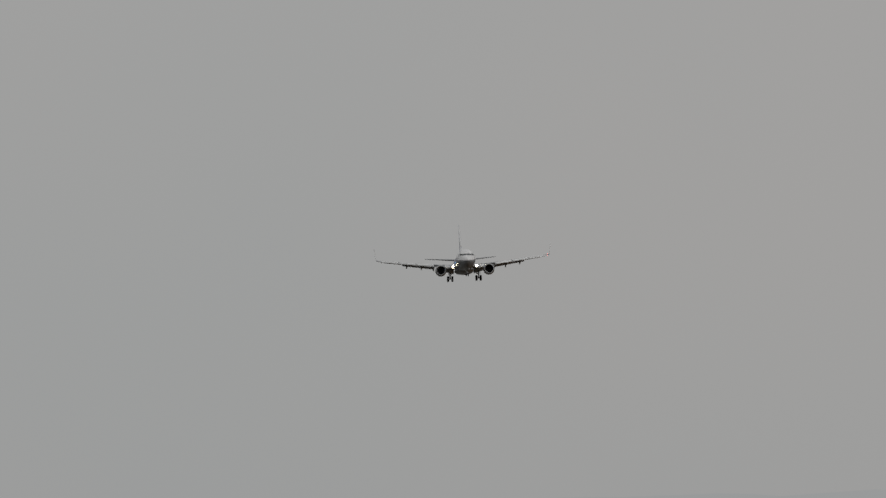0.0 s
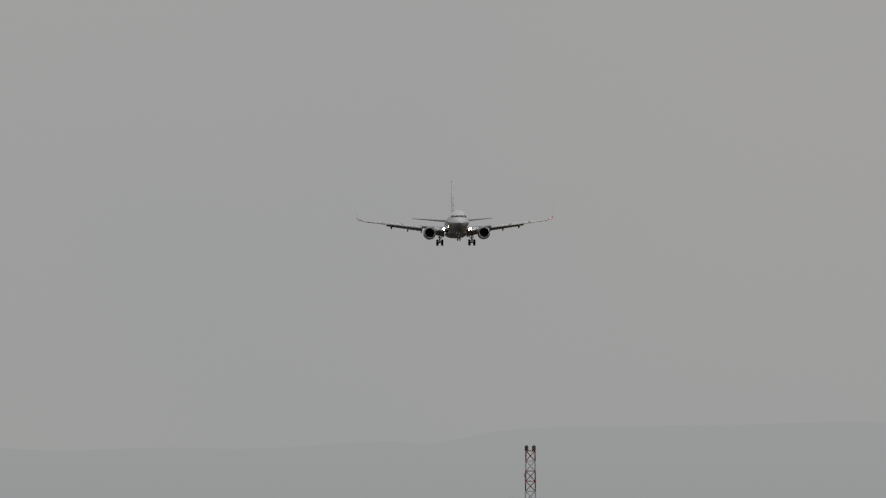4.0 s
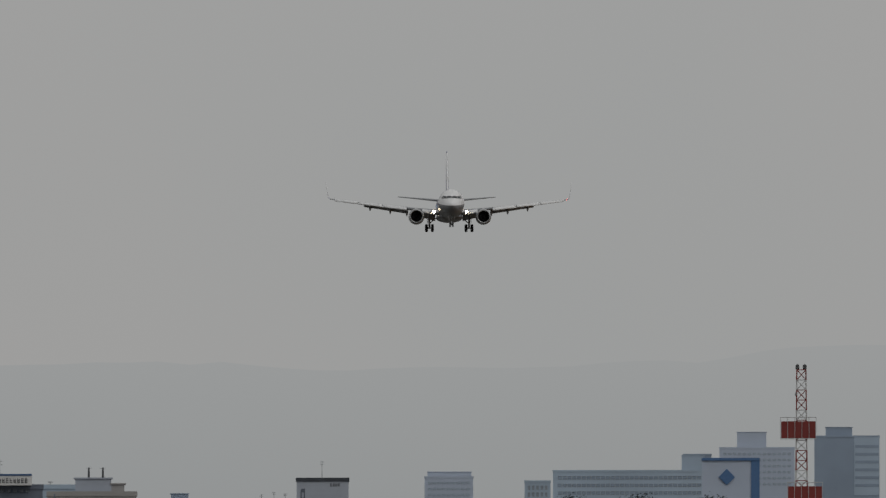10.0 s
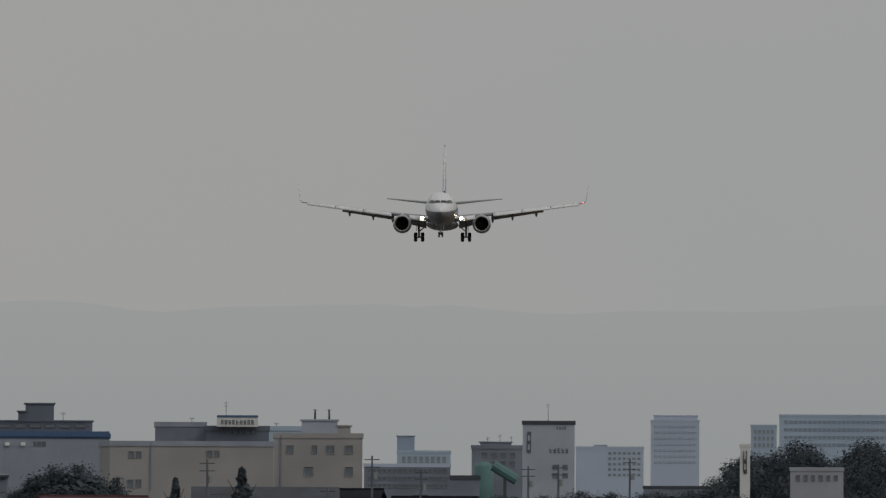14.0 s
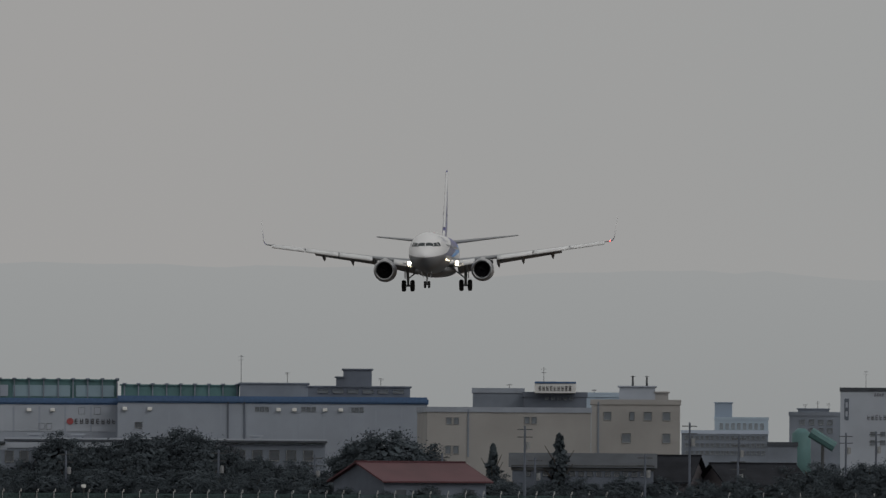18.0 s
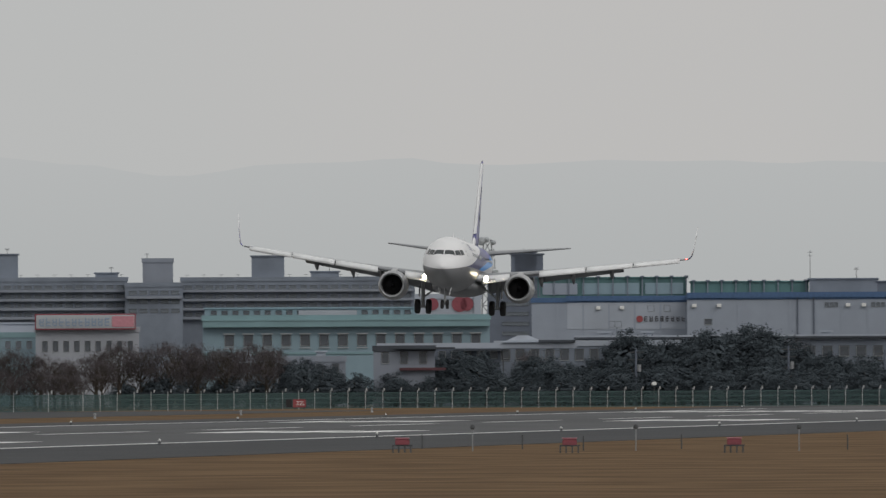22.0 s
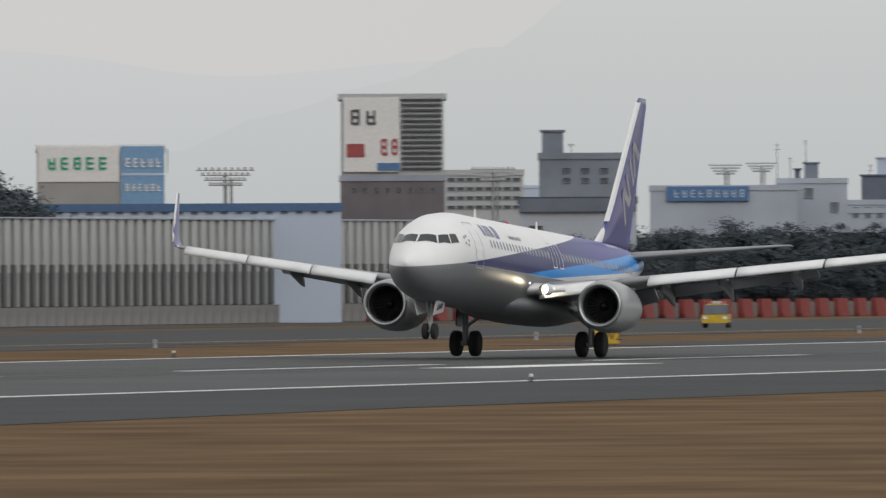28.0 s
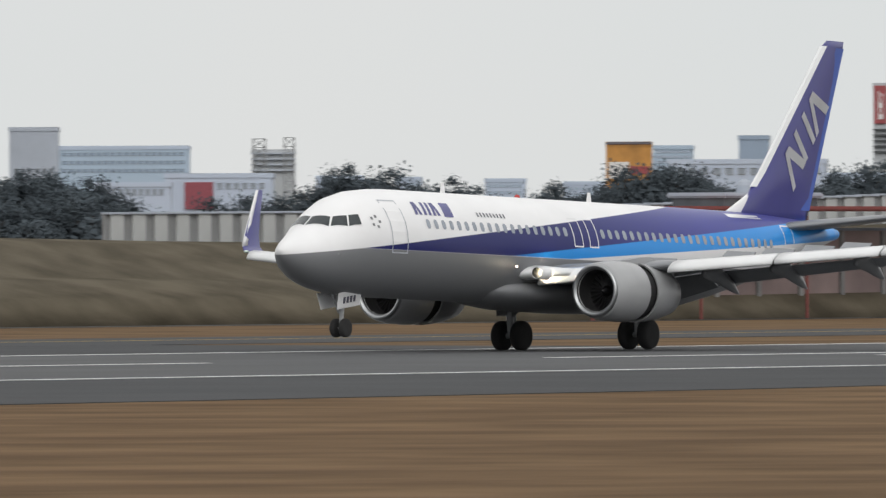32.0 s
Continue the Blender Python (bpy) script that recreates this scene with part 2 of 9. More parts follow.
def spin(profile, seg=32, axis="X", caps=True):
    """Turn a profile of (along, radius) round an axis."""
    rings = []
    for a, r in profile:
        ring = []
        for i in range(seg):
            t = 2 * math.pi * i / seg
            c, s = r * math.cos(t), r * math.sin(t)
            ring.append((a, c, s) if axis == "X" else (c, a, s) if axis == "Y" else (c, s, a))
        rings.append(ring)
    return loft(rings, True, caps)


def moved(bm, m):
    bmesh.ops.transform(bm, matrix=m, verts=bm.verts)
    return bm


CONCRETE_GROUND = principled("grey_town_paving", (0.07, 0.068, 0.06), 0.9, var=0.2, scale=0.02)
LINE_YELLOW = principled("yellow_line_paint", (0.45, 0.3, 0.05), 0.7, var=0.15)


# ---- the airliner: origin on the ground midway between the main wheels, nose towards +x, port side +y ----
def body_rows():
    """Distance from the nose, half width, top, bottom."""
    return ((0.0, 0.03, 2.96, 2.9), (0.12, 0.24, 3.12, 2.66), (0.4, 0.49, 3.3, 2.38), (0.9, 0.81, 3.55, 2.05), (1.45, 1.08, 3.82, 1.81), (1.85, 1.24, 4.1, 1.69),
            (2.25, 1.38, 4.39, 1.6), (2.8, 1.54, 4.73, 1.52), (3.5, 1.7, 5.06, 1.45), (4.4, 1.8, 5.27, 1.41), (5.6, 1.87, 5.38, 1.39),
            (6.5, 1.88, 5.41, 1.39), (24.0, 1.88, 5.41, 1.40), (26.0, 1.86, 5.41, 1.58), (28.0, 1.78, 5.40, 1.95), (30.0, 1.64, 5.39, 2.40),
            (32.0, 1.42, 5.36, 2.92), (34.0, 1.12, 5.28, 3.48), (36.0, 0.72, 5.16, 4.02), (37.4, 0.36, 5.02, 4.40), (38.0, 0.2, 4.93, 4.55))


def body_at(s):
    rows = body_rows()
    for a, b in zip(rows, rows[1:]):
        if a[0] <= s <= b[0]:
            k = (s - a[0]) / (b[0] - a[0])
            return [a[i] + k * (b[i] - a[i]) for i in range(1, 4)]
    return rows[-1][1:]


def skin(s, z, side, out=0.0):
    """The point of the hull s metres behind the nose at height z."""
    w, top, bot = body_at(s)
    c, h = (top + bot) / 2, (top - bot) / 2
    k = max(0.0, 1 - ((z - c) / h) ** 2)
    return Vector((19.6 - s, side * (w * math.sqrt(k) + out), z))


def fuselage():
    stations = sorted({r[0] for r in body_rows()} | {6.5 + 1.0 * i for i in range(18)} | {0.05, 0.22, 0.65, 1.2, 1.65, 2.05, 2.5, 3.1, 3.9})
    rings = []
    for s in stations:
        w, top, bot = body_at(s)
        c, h = (top + bot) / 2, (top - bot) / 2
        rings.append([(19.6 - s, w * math.cos(2 * math.pi * i / 64), c + h * math.sin(2 * math.pi * i / 64)) for i in range(64)])
    return loft(rings)


def patch(s0, s1, z0, z1, side, out=0.012, ns=3, nz=4, slant=0.0, rounded=0.0):
    """A thin plate that follows the hull. slant leans its upper end aft; rounded pulls the corners in."""
    bm = bmesh.new()
    grid = []
    for i in range(ns + 1):
        row = []
        for j in range(nz + 1):
            u, v = i / ns, j / nz
            s, z = s0 + (s1 - s0) * u + slant * v, z0 + (z1 - z0) * v
            if rounded and v in (0.0, 1.0):
                s += (0.5 - u) * 2 * rounded
            row.append(bm.verts.new(skin(s, z, side, out)))
        grid.append(row)
    for i in range(ns):
        for j in range(nz):
            bm.faces.new((grid[i][j], grid[i + 1][j], grid[i + 1][j + 1], grid[i][j + 1]))
    return bm


def hull_pane(quad, side, out=0.015, n=5):
    """A pane over the upper hull between four corners, each given by its station and distance from the middle."""
    bm = bmesh.new()
    (sa, ya), (sb, yb), (sc, yc), (sd, yd) = quad
    grid = []
    for i in range(n + 1):
        row = []
        for j in range(n + 1):
            u, v = i / n, j / n
            s = (sa * (1 - u) + sb * u) * (1 - v) + (sd * (1 - u) + sc * u) * v
            y = (ya * (1 - u) + yb * u) * (1 - v) + (yd * (1 - u) + yc * u) * v
            w, top, bot = body_at(s)
            c, h = (top + bot) / 2, (top - bot) / 2
            z = c + h * math.sqrt(max(0, 1 - (y / w) ** 2))
            nrm = Vector((0.55, side * y / w * 0.9, 0.75)).normalized() * out
            row.append(bm.verts.new(Vector((19.6 - s, side * y, z)) + nrm))
        grid.append(row)
    for i in range(n):
        for j in range(n):
            bm.faces.new((grid[i][j], grid[i + 1][j], grid[i + 1][j + 1], grid[i][j + 1]))
    return bm


def foil(le, chord, thick, twist, n=9, arch=0.02):
    """An aerofoil ring from its leading edge (x, y, z), chord aft along -x; twist in degrees, nose up."""
    up, dn = [], []
    for i in range(n + 1):
        u = 0.5 * (1 - math.cos(math.pi * i / n))
        t = 5 * thick * (0.2969 * math.sqrt(u) - 0.126 * u - 0.3516 * u * u + 0.2843 * u ** 3 - 0.1036 * u ** 4)
        camber = arch * (1 - (2 * u - 1) ** 2)
        up.append((u, camber + t))
        dn.append((u, camber - t))
    ring = up + dn[-2:0:-1]
    c, s = math.cos(radians(twist)), math.sin(radians(twist))
    return [(le[0] - chord * (u * c + v * s), le[1], le[2] + chord * (v * c - u * s)) for u, v in ring]


def wing_line(y):
    """Leading edge x, height, chord, at y metres from the centre line."""
    k = (y - 1.6) / (17.16 - 1.6)
    x = 5.0 - 8.0 * k
    z = 2.48 + 2.16 * k
    c = 7.0 - 0.745 * (y - 1.6) if y < 5.8 else 3.87 - 0.2 * (y - 5.8)
    return x, z, c


def wing(side):
    rings = []
    for y in (0.4, 1.6, 2.5, 3.7, 4.9, 5.8, 7.5, 9.5, 11.5, 13.5, 15.5, 16.6, 17.1):
        x, z, c = wing_line(max(y, 1.6))
        rings.append(foil((x, side * y, z), c * 0.93, 0.125 - 0.0025 * y, 2.0 - 0.16 * y))
    return loft(rings)


def winglet(side):
    rings = []
    for d, h, le, c in ((0.0, 0.0, 0.0, 1.5), (0.18, 0.08, -0.1, 1.4), (0.36, 0.3, -0.28, 1.2), (0.46, 0.75, -0.6, 0.98), (0.57, 1.6, -1.18, 0.72), (0.68, 2.55, -1.82, 0.45)):
        ring = foil((0, 0, 0), c, 0.06, 0)
        x0, z0, _ = wing_line(17.1)
        lean = min(1.0, h / 0.6) * radians(80)
        rings.append([(x0 + le + p[0], side * (17.1 + d - p[2] * math.sin(lean)), z0 + h + p[2] * math.cos(lean)) for p in ring])
    return loft(rings)


def winglet_edge(side):
    rings = []
    x0, z0, _ = wing_line(17.1)
    for d, h, le, c in ((0.34, 0.28, -0.24, 1.2), (0.46, 0.75, -0.6, 0.98), (0.57, 1.6, -1.18, 0.72), (0.68, 2.55, -1.82, 0.45)):
        rings.append([(x0 + le + a * c, side * (17.1 + d + b), z0 + h) for a, b in ((0.03, 0.0), (-0.1, 0.03), (-0.26, 0.04), (-0.26, -0.04), (-0.1, -0.03))])
    return loft(rings)


def slat(side, y0, y1, reach=0.78):
    rings = []
    for i in range(7):
        y = y0 + (y1 - y0) * i / 6
        x, z, c = wing_line(y)
        r = reach * (0.5 + c * 0.09)
        pts = ((-0.02, 0.09), (0.5, 0.02), (0.92, -0.16), (1.02, -0.33), (0.86, -0.36), (0.5, -0.2), (0.1, -0.02))
        rings.append([(x + r * (p - 0.12), side * y, z + 0.06 + r * q * 1.7) for p, q in pts])
    return loft(rings)


def flap(side, y0, y1, size, droop, back):
    """A lowered trailing-edge panel."""
    rings = []
    for i in range(6):
        y = y0 + (y1 - y0) * i / 5
        x, z, c = wing_line(y)
        rings.append(foil((x - c * 0.93 + back, side * y, z - 0.1 - 0.015 * c), size * c, 0.11, droop))
    return loft(rings)


def spoiler(side, y0, y1):
    """A speed-brake panel hinged at its forward edge; modelled lying on the wing."""
    bm = bmesh.new()
    for y in (y0, y1):
        x, z, c = wing_line(y)
        for dx, dz in ((0, 0.0), (-0.62, -0.02), (-0.62, -0.06), (0, -0.06)):
            bm.verts.new((dx, side * (y - (y0 + y1) / 2), dz))
    v = list(bm.verts)
    for i in range(4):
        bm.faces.new((v[i], v[(i + 1) % 4], v[4 + (i + 1) % 4], v[4 + i]))
    bm.faces.new(v[:4])
    bm.faces.new(v[4:])
    return bm


def canoe(length, r):
    """A flap-track fairing, pointed at the back, bent down."""
    rings = []
    for u in (0, 0.06, 0.2, 0.4, 0.6, 0.8, 0.93, 1.0):
        k = math.sin(math.pi * min(1, 0.08 + u * 0.95)) ** 0.6 if u < 1 else 0.05
        drop = -0.95 * max(0, u - 0.35) ** 1.3
        rings.append([(-length * u, r * 0.7 * k * math.cos(t * math.pi / 6), drop * length * 0.5 + r * 1.2 * k * math.sin(t * math.pi / 6)) for t in range(12)])
    return loft(rings)


def fin():
    rings = []
    for z, le, te in ((5.0, -9.6, -16.2), (5.5, -10.7, -16.4), (6.1, -12.0, -16.65), (7.0, -12.95, -17.0), (9.0, -14.7, -17.75), (11.0, -16.45, -18.5), (12.05, -17.36, -18.9), (12.27, -17.7, -18.95)):
        c = le - te
        t = 0.1 if z > 6 else 0.05
        ring = foil((0, 0, 0), c, t, 0, 9, 0.0)
        rings.append([(le + p[0], p[2], z) for p in ring])
    return loft(rings)


def fin_strip(a, b, width, side):
    """A slanted stroke on the fin from a to b, each given as (along the marks' line, across it)."""
    bm = bmesh.new()
    d, u = Vector((-0.633, 0, 0.774)), Vector((0.774, 0, 0.633))
    o = Vector((-15.05, 0, 6.3))
    vs = []
    for s, h in (a, b):
        for w in (-width / 2, width / 2):
            q = o + d * (s + w) + u * h
            le, te = -12.95 - (q.z - 7.0) * 0.875, -17.0 - (q.z - 7.0) * 0.375
            c = le - te
            f = min(0.98, max(0.02, (le - q.x) / c))
            t = 5 * 0.1 * (0.2969 * math.sqrt(f) - 0.126 * f - 0.3516 * f * f + 0.2843 * f ** 3 - 0.1036 * f ** 4) * c
            vs.append(bm.verts.new((q.x, side * (t + 0.035), q.z)))
    bm.faces.new((vs[0], vs[1], vs[3], vs[2]))
    bmesh.ops.solidify(bm, geom=bm.faces[:], thickness=0.01)
    return bm


def tailplane(side):
    rings = []
    for y, x, z, c in ((0.3, -12.7, 4.75, 4.1), (1.2, -13.3, 4.87, 3.7), (4.0, -15.25, 5.22, 2.45), (6.6, -17.05, 5.54, 1.35), (7.15, -17.5, 5.6, 1.05)):
        rings.append(foil((x, side * y, z), c, 0.1, -1.5))
    return loft(rings)


def wheel(r, w, seg=28):
    return spin([(-w / 2, r * 0.62), (-w / 2, r * 0.8), (-w * 0.42, r * 0.93), (-w * 0.25, r), (w * 0.25, r), (w * 0.42, r * 0.93), (w / 2, r * 0.8), (w / 2, r * 0.62)], seg, "Y")


def hub(r, w, seg=20):
    return spin([(-w * 0.5, r * 0.15), (-w * 0.42, r * 0.5), (-w * 0.52, r * 0.62), (w * 0.52, r * 0.62), (w * 0.42, r * 0.5), (w * 0.5, r * 0.15)], seg, "Y")


def airliner():
    jet = empty("airliner", Matrix.Identity(4), "white twin-engine airliner with blue stripes, wheels down, landing on the runway", "airplane")
    keyed = {}
    part("fuselage", fuselage(), LIVERY, jet, "white hull with deep and bright blue sweep and grey belly", True)
    # belly fairing
    rings = []
    for s, w, h in ((11.6, 0.6, 0.15), (12.8, 1.55, 0.5), (14.4, 1.85, 0.66), (18, 1.95, 0.7), (21.4, 1.85, 0.64), (23.4, 1.4, 0.45), (25, 0.5, 0.15)):
        rings.append([(19.6 - s, w * math.cos(a * math.pi / 12), 1.82 + h * math.sin(a * math.pi / 12)) for a in range(24)])
    part("belly_fairing", loft(rings), PAINT_GREY, jet, "grey belly fairing", True)
    # flight deck windows: front, side and rear pane on each side
    for side in (-1, 1):
        for quad in (((1.6, 0.04), (2.05, 0.04), (2.28, 0.67), (1.95, 0.83)), ((2.01, 0.87), (2.35, 0.73), (2.78, 1.04), (2.58, 1.24)), ((2.64, 1.27), (2.85, 1.07), (3.24, 1.23), (3.18, 1.45))):
            part("cockpit_window", hull_pane(quad, side), GLASS_DARK, jet, "dark cockpit glass")
    # cabin windows
    for side in (-1, 1):
        s = 6.95
        while s < 31.0:
            if not (16.4 < s < 17.35 or 17.45 < s < 18.4):
                bm = patch(s, s + 0.25, 3.95, 4.29, side, 0.012, 3, 4, 0.0, 0.05)
                part("cabin_window", bm, CABIN_PANE, jet)
            s += 0.508
        # doors: an outline standing proud
        for s0, w, z0, z1 in ((4.7, 0.86, 3.02, 4.9), (16.75, 0.52, 3.62, 4.62), (17.8, 0.52, 3.62, 4.62), (32.2, 0.76, 3.4, 4.85)):
            d = part("cabin_door", patch(s0, s0 + w, z0, z1, side, 0.008, 2, 5), LIVERY, jet)
            rim = bmesh.new()
            for a0, a1, b0, b1 in ((s0 - 0.05, s0, z0, z1), (s0 + w, s0 + w + 0.05, z0, z1), (s0 - 0.05, s0 + w + 0.05, z1, z1 + 0.05), (s0 - 0.05, s0 + w + 0.05, z0 - 0.05, z0)):
                p = patch(a0, a1, b0, b1, side, 0.016, 2, 5)
                me = bpy.data.meshes.new("tmp")
                p.to_mesh(me)
                p.free()
                rim.from_mesh(me)
                bpy.data.meshes.remove(me)
            part("door_frame", rim, SEAL if s0 < 6 else PAINT_WHITE, d)
        # company title drawn as plain slanted shapes, then the small flag block
        s = 6.45
        for k in range(6):
            part("title_mark", patch(s, s + 0.17, 4.45, 4.93, side, 0.014, 1, 4, 0.12 if k % 2 == 0 or k == 3 else -0.1), FIN_BLUE, jet)
            s += 0.3
        part("title_block", patch(8.35, 8.95, 4.42, 4.95, side, 0.014, 2, 4, 0.1), FIN_BLUE, jet)
        s = 10.6
        for k in range(9):
            part("small_title_mark", patch(s, s + 0.09, 4.5, 4.66, side, 0.014, 1, 2), PAINT_DARKLETTER, jet)
            s += 0.22
        # pale emblem beside the door
        for k in range(5):
            a = 2 * math.pi * k / 5
            part("emblem_petal", patch(3.85 + 0.2 * math.cos(a), 3.97 + 0.2 * math.cos(a), 4.06 + 0.2 * math.sin(a), 4.16 + 0.2 * math.sin(a), side, 0.014, 1, 1), PAINT_GREY, jet)
    # wings and what hangs on them
    for side in (-1, 1):
        w = part("wing", wing(side), WING_GREY, jet, "grey swept wing with lowered flaps", True)
        keyed.setdefault("wings", []).append((w, side))
        wl = part("winglet", winglet(side), FIN_BLUE, w, "upturned blue winglet with white edge", True)
        part("winglet_edge", winglet_edge(side), PAINT_WHITE, wl, "white leading edge", True)
        x0, z0, _ = wing_line(17.1)
        for y0, y1 in ((2.0, 4.0), (6.2, 9.6), (9.7, 13.1), (13.2, 16.6)):
            part("slat", slat(side, y0, y1), SLAT_PAINT, w, "pale grey lowered leading-edge slat", True)
        part("inboard_flap", flap(side, 2.0, 5.5, 0.26, 29, 0.25), WING_GREY, w, "", True)
        part("inboard_aft_flap", flap(side, 2.0, 5.5, 0.13, 42, -1.0), WING_GREY, w, "", True)
        part("outboard_flap", flap(side, 6.0, 12.3, 0.27, 25, 0.18), WING_GREY, w, "", True)
        part("aileron", flap(side, 12.5, 15.9, 0.2, 4, 0.12), WING_GREY, w, "", True)
        for y in (6.1, 8.5, 11.4):
            x, z, c = wing_line(y)
            fb = moved(canoe(2.6 if y < 11 else 2.2, 0.27), Matrix.Translation((x - c * 0.55, side * y, z - 0.28)))
            part("flap_track_fairing", fb, PAINT_GREY, w, "", True)
        keyed.setdefault("spoilers", [])
        for y0, y1 in ((3.0, 4.4), (6.3, 7.6), (7.7, 9.0), (9.1, 10.4), (10.5, 11.7)):
            sp = part("spoiler", spoiler(side, y0, y1), WING_GREY, w)
            x, z, c = wing_line((y0 + y1) / 2)
            xh, zh = x - c * 0.66, z + 0.1 * c * 0.35 + 0.02
            keyed["spoilers"].append((sp, (xh, side * (y0 + y1) / 2, zh)))
            sp.matrix_basis = pose(xh, side * (y0 + y1) / 2, zh)
        at = Matrix.Translation((5.85, side * 2.35, 2.5))
        # Tube and shroud added to cut spill; lens oversized to imitate glare.
        part("lamp_housing", moved(spin([(-0.1, 0.207), (0.33, 0.207), (0.34, 0.22), (-0.3, 0.27)], 20, "X", False), at), SLAT_PAINT, jet, "pale lamp housing", True)
        part("lamp_shroud", moved(spin([(-0.2, 0.199), (0.33, 0.199), (0.33, 0.206), (-0.2, 0.206)], 20, "X", False), at), BLACK_GAP, jet, "black shroud added to narrow the lamp light", True)
        part("landing_lamp", moved(spin([(-0.15, 0.01), (-0.16, 0.15), (-0.19, 0.197)], 20, "X"), at), LAMP_BEAM, jet, "lit warm-white landing lamp at the wing root", True)
        ln = moved(spin([(0.0, 0.01), (0.02, 0.045), (-0.05, 0.045)], 16, "X"), Matrix.Translation((6.9, side * 1.93, 2.72)))
        part("turnoff_lamp", ln, LAMP_SMALL, jet, "lit turn-off lamp on the hull side", True)
        ln = moved(spin([(-0.16, 0.02), (-0.08, 0.045), (0.08, 0.045), (0.14, 0.02)], 12, "X"), Matrix.Translation((x0 - 0.02, side * 17.1, z0 + 0.05)))
        part("position_lamp", ln, NAV_RED if side > 0 else NAV_GREEN, w, "lit red wing-tip lamp" if side > 0 else "wing-tip lamp")
        # wing root glove
        gl = loft([foil((6.8, side * 1.2, 2.5), 3.2, 0.2, 0), foil((5.8, side * 2.1, 2.5), 2.6, 0.18, 0), foil((5.1, side * 3.0, 2.52), 1.6, 0.16, 0)])
        part("wing_root_glove", gl, SLAT_PAINT, jet, "", True)
        part("tailplane", tailplane(side), WING_GREY, jet, "", True)
        # engine
        e = 4.83 * side
        cowl = moved(spin([(5.3, 0.78), (5.42, 0.84), (5.47, 0.9), (5.42, 0.98), (5.2, 1.05), (4.6, 1.12), (3.9, 1.14), (3.3, 1.12)], 40, "X", False), Matrix.Translation((0.6, e, 2.02)))
        en = part("engine_cowl", cowl, PAINT_ENGINE, jet, "grey engine cowl with bright inlet lip", True)
        part("inlet_lip", moved(spin([(5.38, 0.8), (5.46, 0.85), (5.49, 0.9), (5.46, 0.965), (5.38, 1.005), (5.38, 0.99), (5.43, 0.9)], 40, "X", False), Matrix.Translation((0.6, e, 2.02))), LIP_METAL, en, "polished inlet lip", True)
        part("inlet_duct", moved(spin([(5.4, 0.8), (4.9, 0.76), (4.4, 0.77), (4.38, 0.2), (4.5, 0.02)], 40, "X", False), Matrix.Translation((0.6, e, 2.02))), BLACK_GAP, en, "dark inlet with fan", True)
        blade = None
        for k in range(24):
            if blade is None:
                blade = part("fan_blade", moved(box(0, 0, 0.48, 0.05, 0.1, 0.55, 0.01), pose(0, 0, 0, 0, 0, 35)), FAN_METAL, en, "fan blade coloured as in inlet shade")
                o = blade
            else:
                o = again(blade, en, Matrix.Identity(4))
            o.matrix_basis = pose(5.15, e, 2.02, 15 * k, 0, 0)
        part("fan_spinner", moved(spin([(4.95, 0.01), (4.8, 0.11), (4.5, 0.22)], 20), Matrix.Translation((0.6, e, 2.02))), FAN_METAL, en, "", True)
        part("core_band", moved(spin([(3.36, 1.02), (2.55, 0.98)], 40, "X", False), Matrix.Translation((0.6, e, 2.02))), BLACK_GAP, en, "dark gap of the opened reverser")
        sl = part("reverser_sleeve", spin([(3.3, 1.12), (2.8, 1.09), (2.0, 0.98), (1.3, 0.82), (1.28, 0.74), (2.6, 0.9), (3.3, 1.05), (3.3, 1.12)], 40, "X", False), PAINT_ENGINE, en, "sliding reverser sleeve", True)
        sl.matrix_basis = pose(0.6, e, 2.02)
        keyed.setdefault("sleeves", []).append((sl, e))
        part("exhaust_core", moved(spin([(1.9, 0.6), (0.9, 0.5), (0.3, 0.36), (0.28, 0.3)], 28), Matrix.Translation((0.6, e, 1.98))), DARK_METAL, en, "", True)
        part("exhaust_plug", moved(spin([(0.6, 0.28), (0.2, 0.24), (-0.3, 0.05)], 20), Matrix.Translation((0.6, e, 1.98))), DARK_METAL, en, "", True)
        pyl = loft([[(x, e + sy * 0.2, z) for x, z in ((5.2, 3.1), (2.8, 3.35), (0.8, 3.1), (1.0, 2.5), (4.2, 2.6))] for sy in (-1, 0.3, 1)])
        part("engine_pylon", pyl, PAINT_ENGINE, en)
        # main gear
        gy = 2.86 * side
        leg = bmesh.new()
        add_rod(leg, (0.05, gy, 0.55), (0.15, gy + 0.05 * side, 2.7), 0.13, 0.17)
        add_rod(leg, (0.0, gy - 0.55, 0.565), (0.0, gy + 0.55, 0.565), 0.1)
        add_rod(leg, (0.1, gy, 1.25), (0.1, gy - 1.35 * side, 2.3), 0.07)
        add_rod(leg, (-0.28, gy, 0.75), (-0.2, gy, 1.35), 0.05)
        gear = part("main_gear_leg", leg, STRUT, jet, "grey main gear leg")
        door = bmesh.new()
        add_box(door, 0.1, gy + 0.3 * side, 1.75, 1.0, 0.05, 0.9, Matrix.Identity(4), 0.02)
        part("gear_door", door, PAINT_GREY, gear)
        for k in (-0.43, 0.43):
            t = part("main_tyre", moved(wheel(0.565, 0.42), Matrix.Translation((0, gy + k, 0.565))), RUBBER, gear, "black tyre", True)
            part("main_wheel_hub", moved(hub(0.55, 0.4), Matrix.Translation((0, gy + k, 0.565))), HUB, t, "grey hub", True)
    # nose gear
    leg = bmesh.new()
    add_rod(leg, (15.62, 0, 0.34), (15.4, 0, 2.5), 0.08, 0.11)
    add_rod(leg, (15.62, -0.3, 0.345), (15.62, 0.3, 0.345), 0.06)
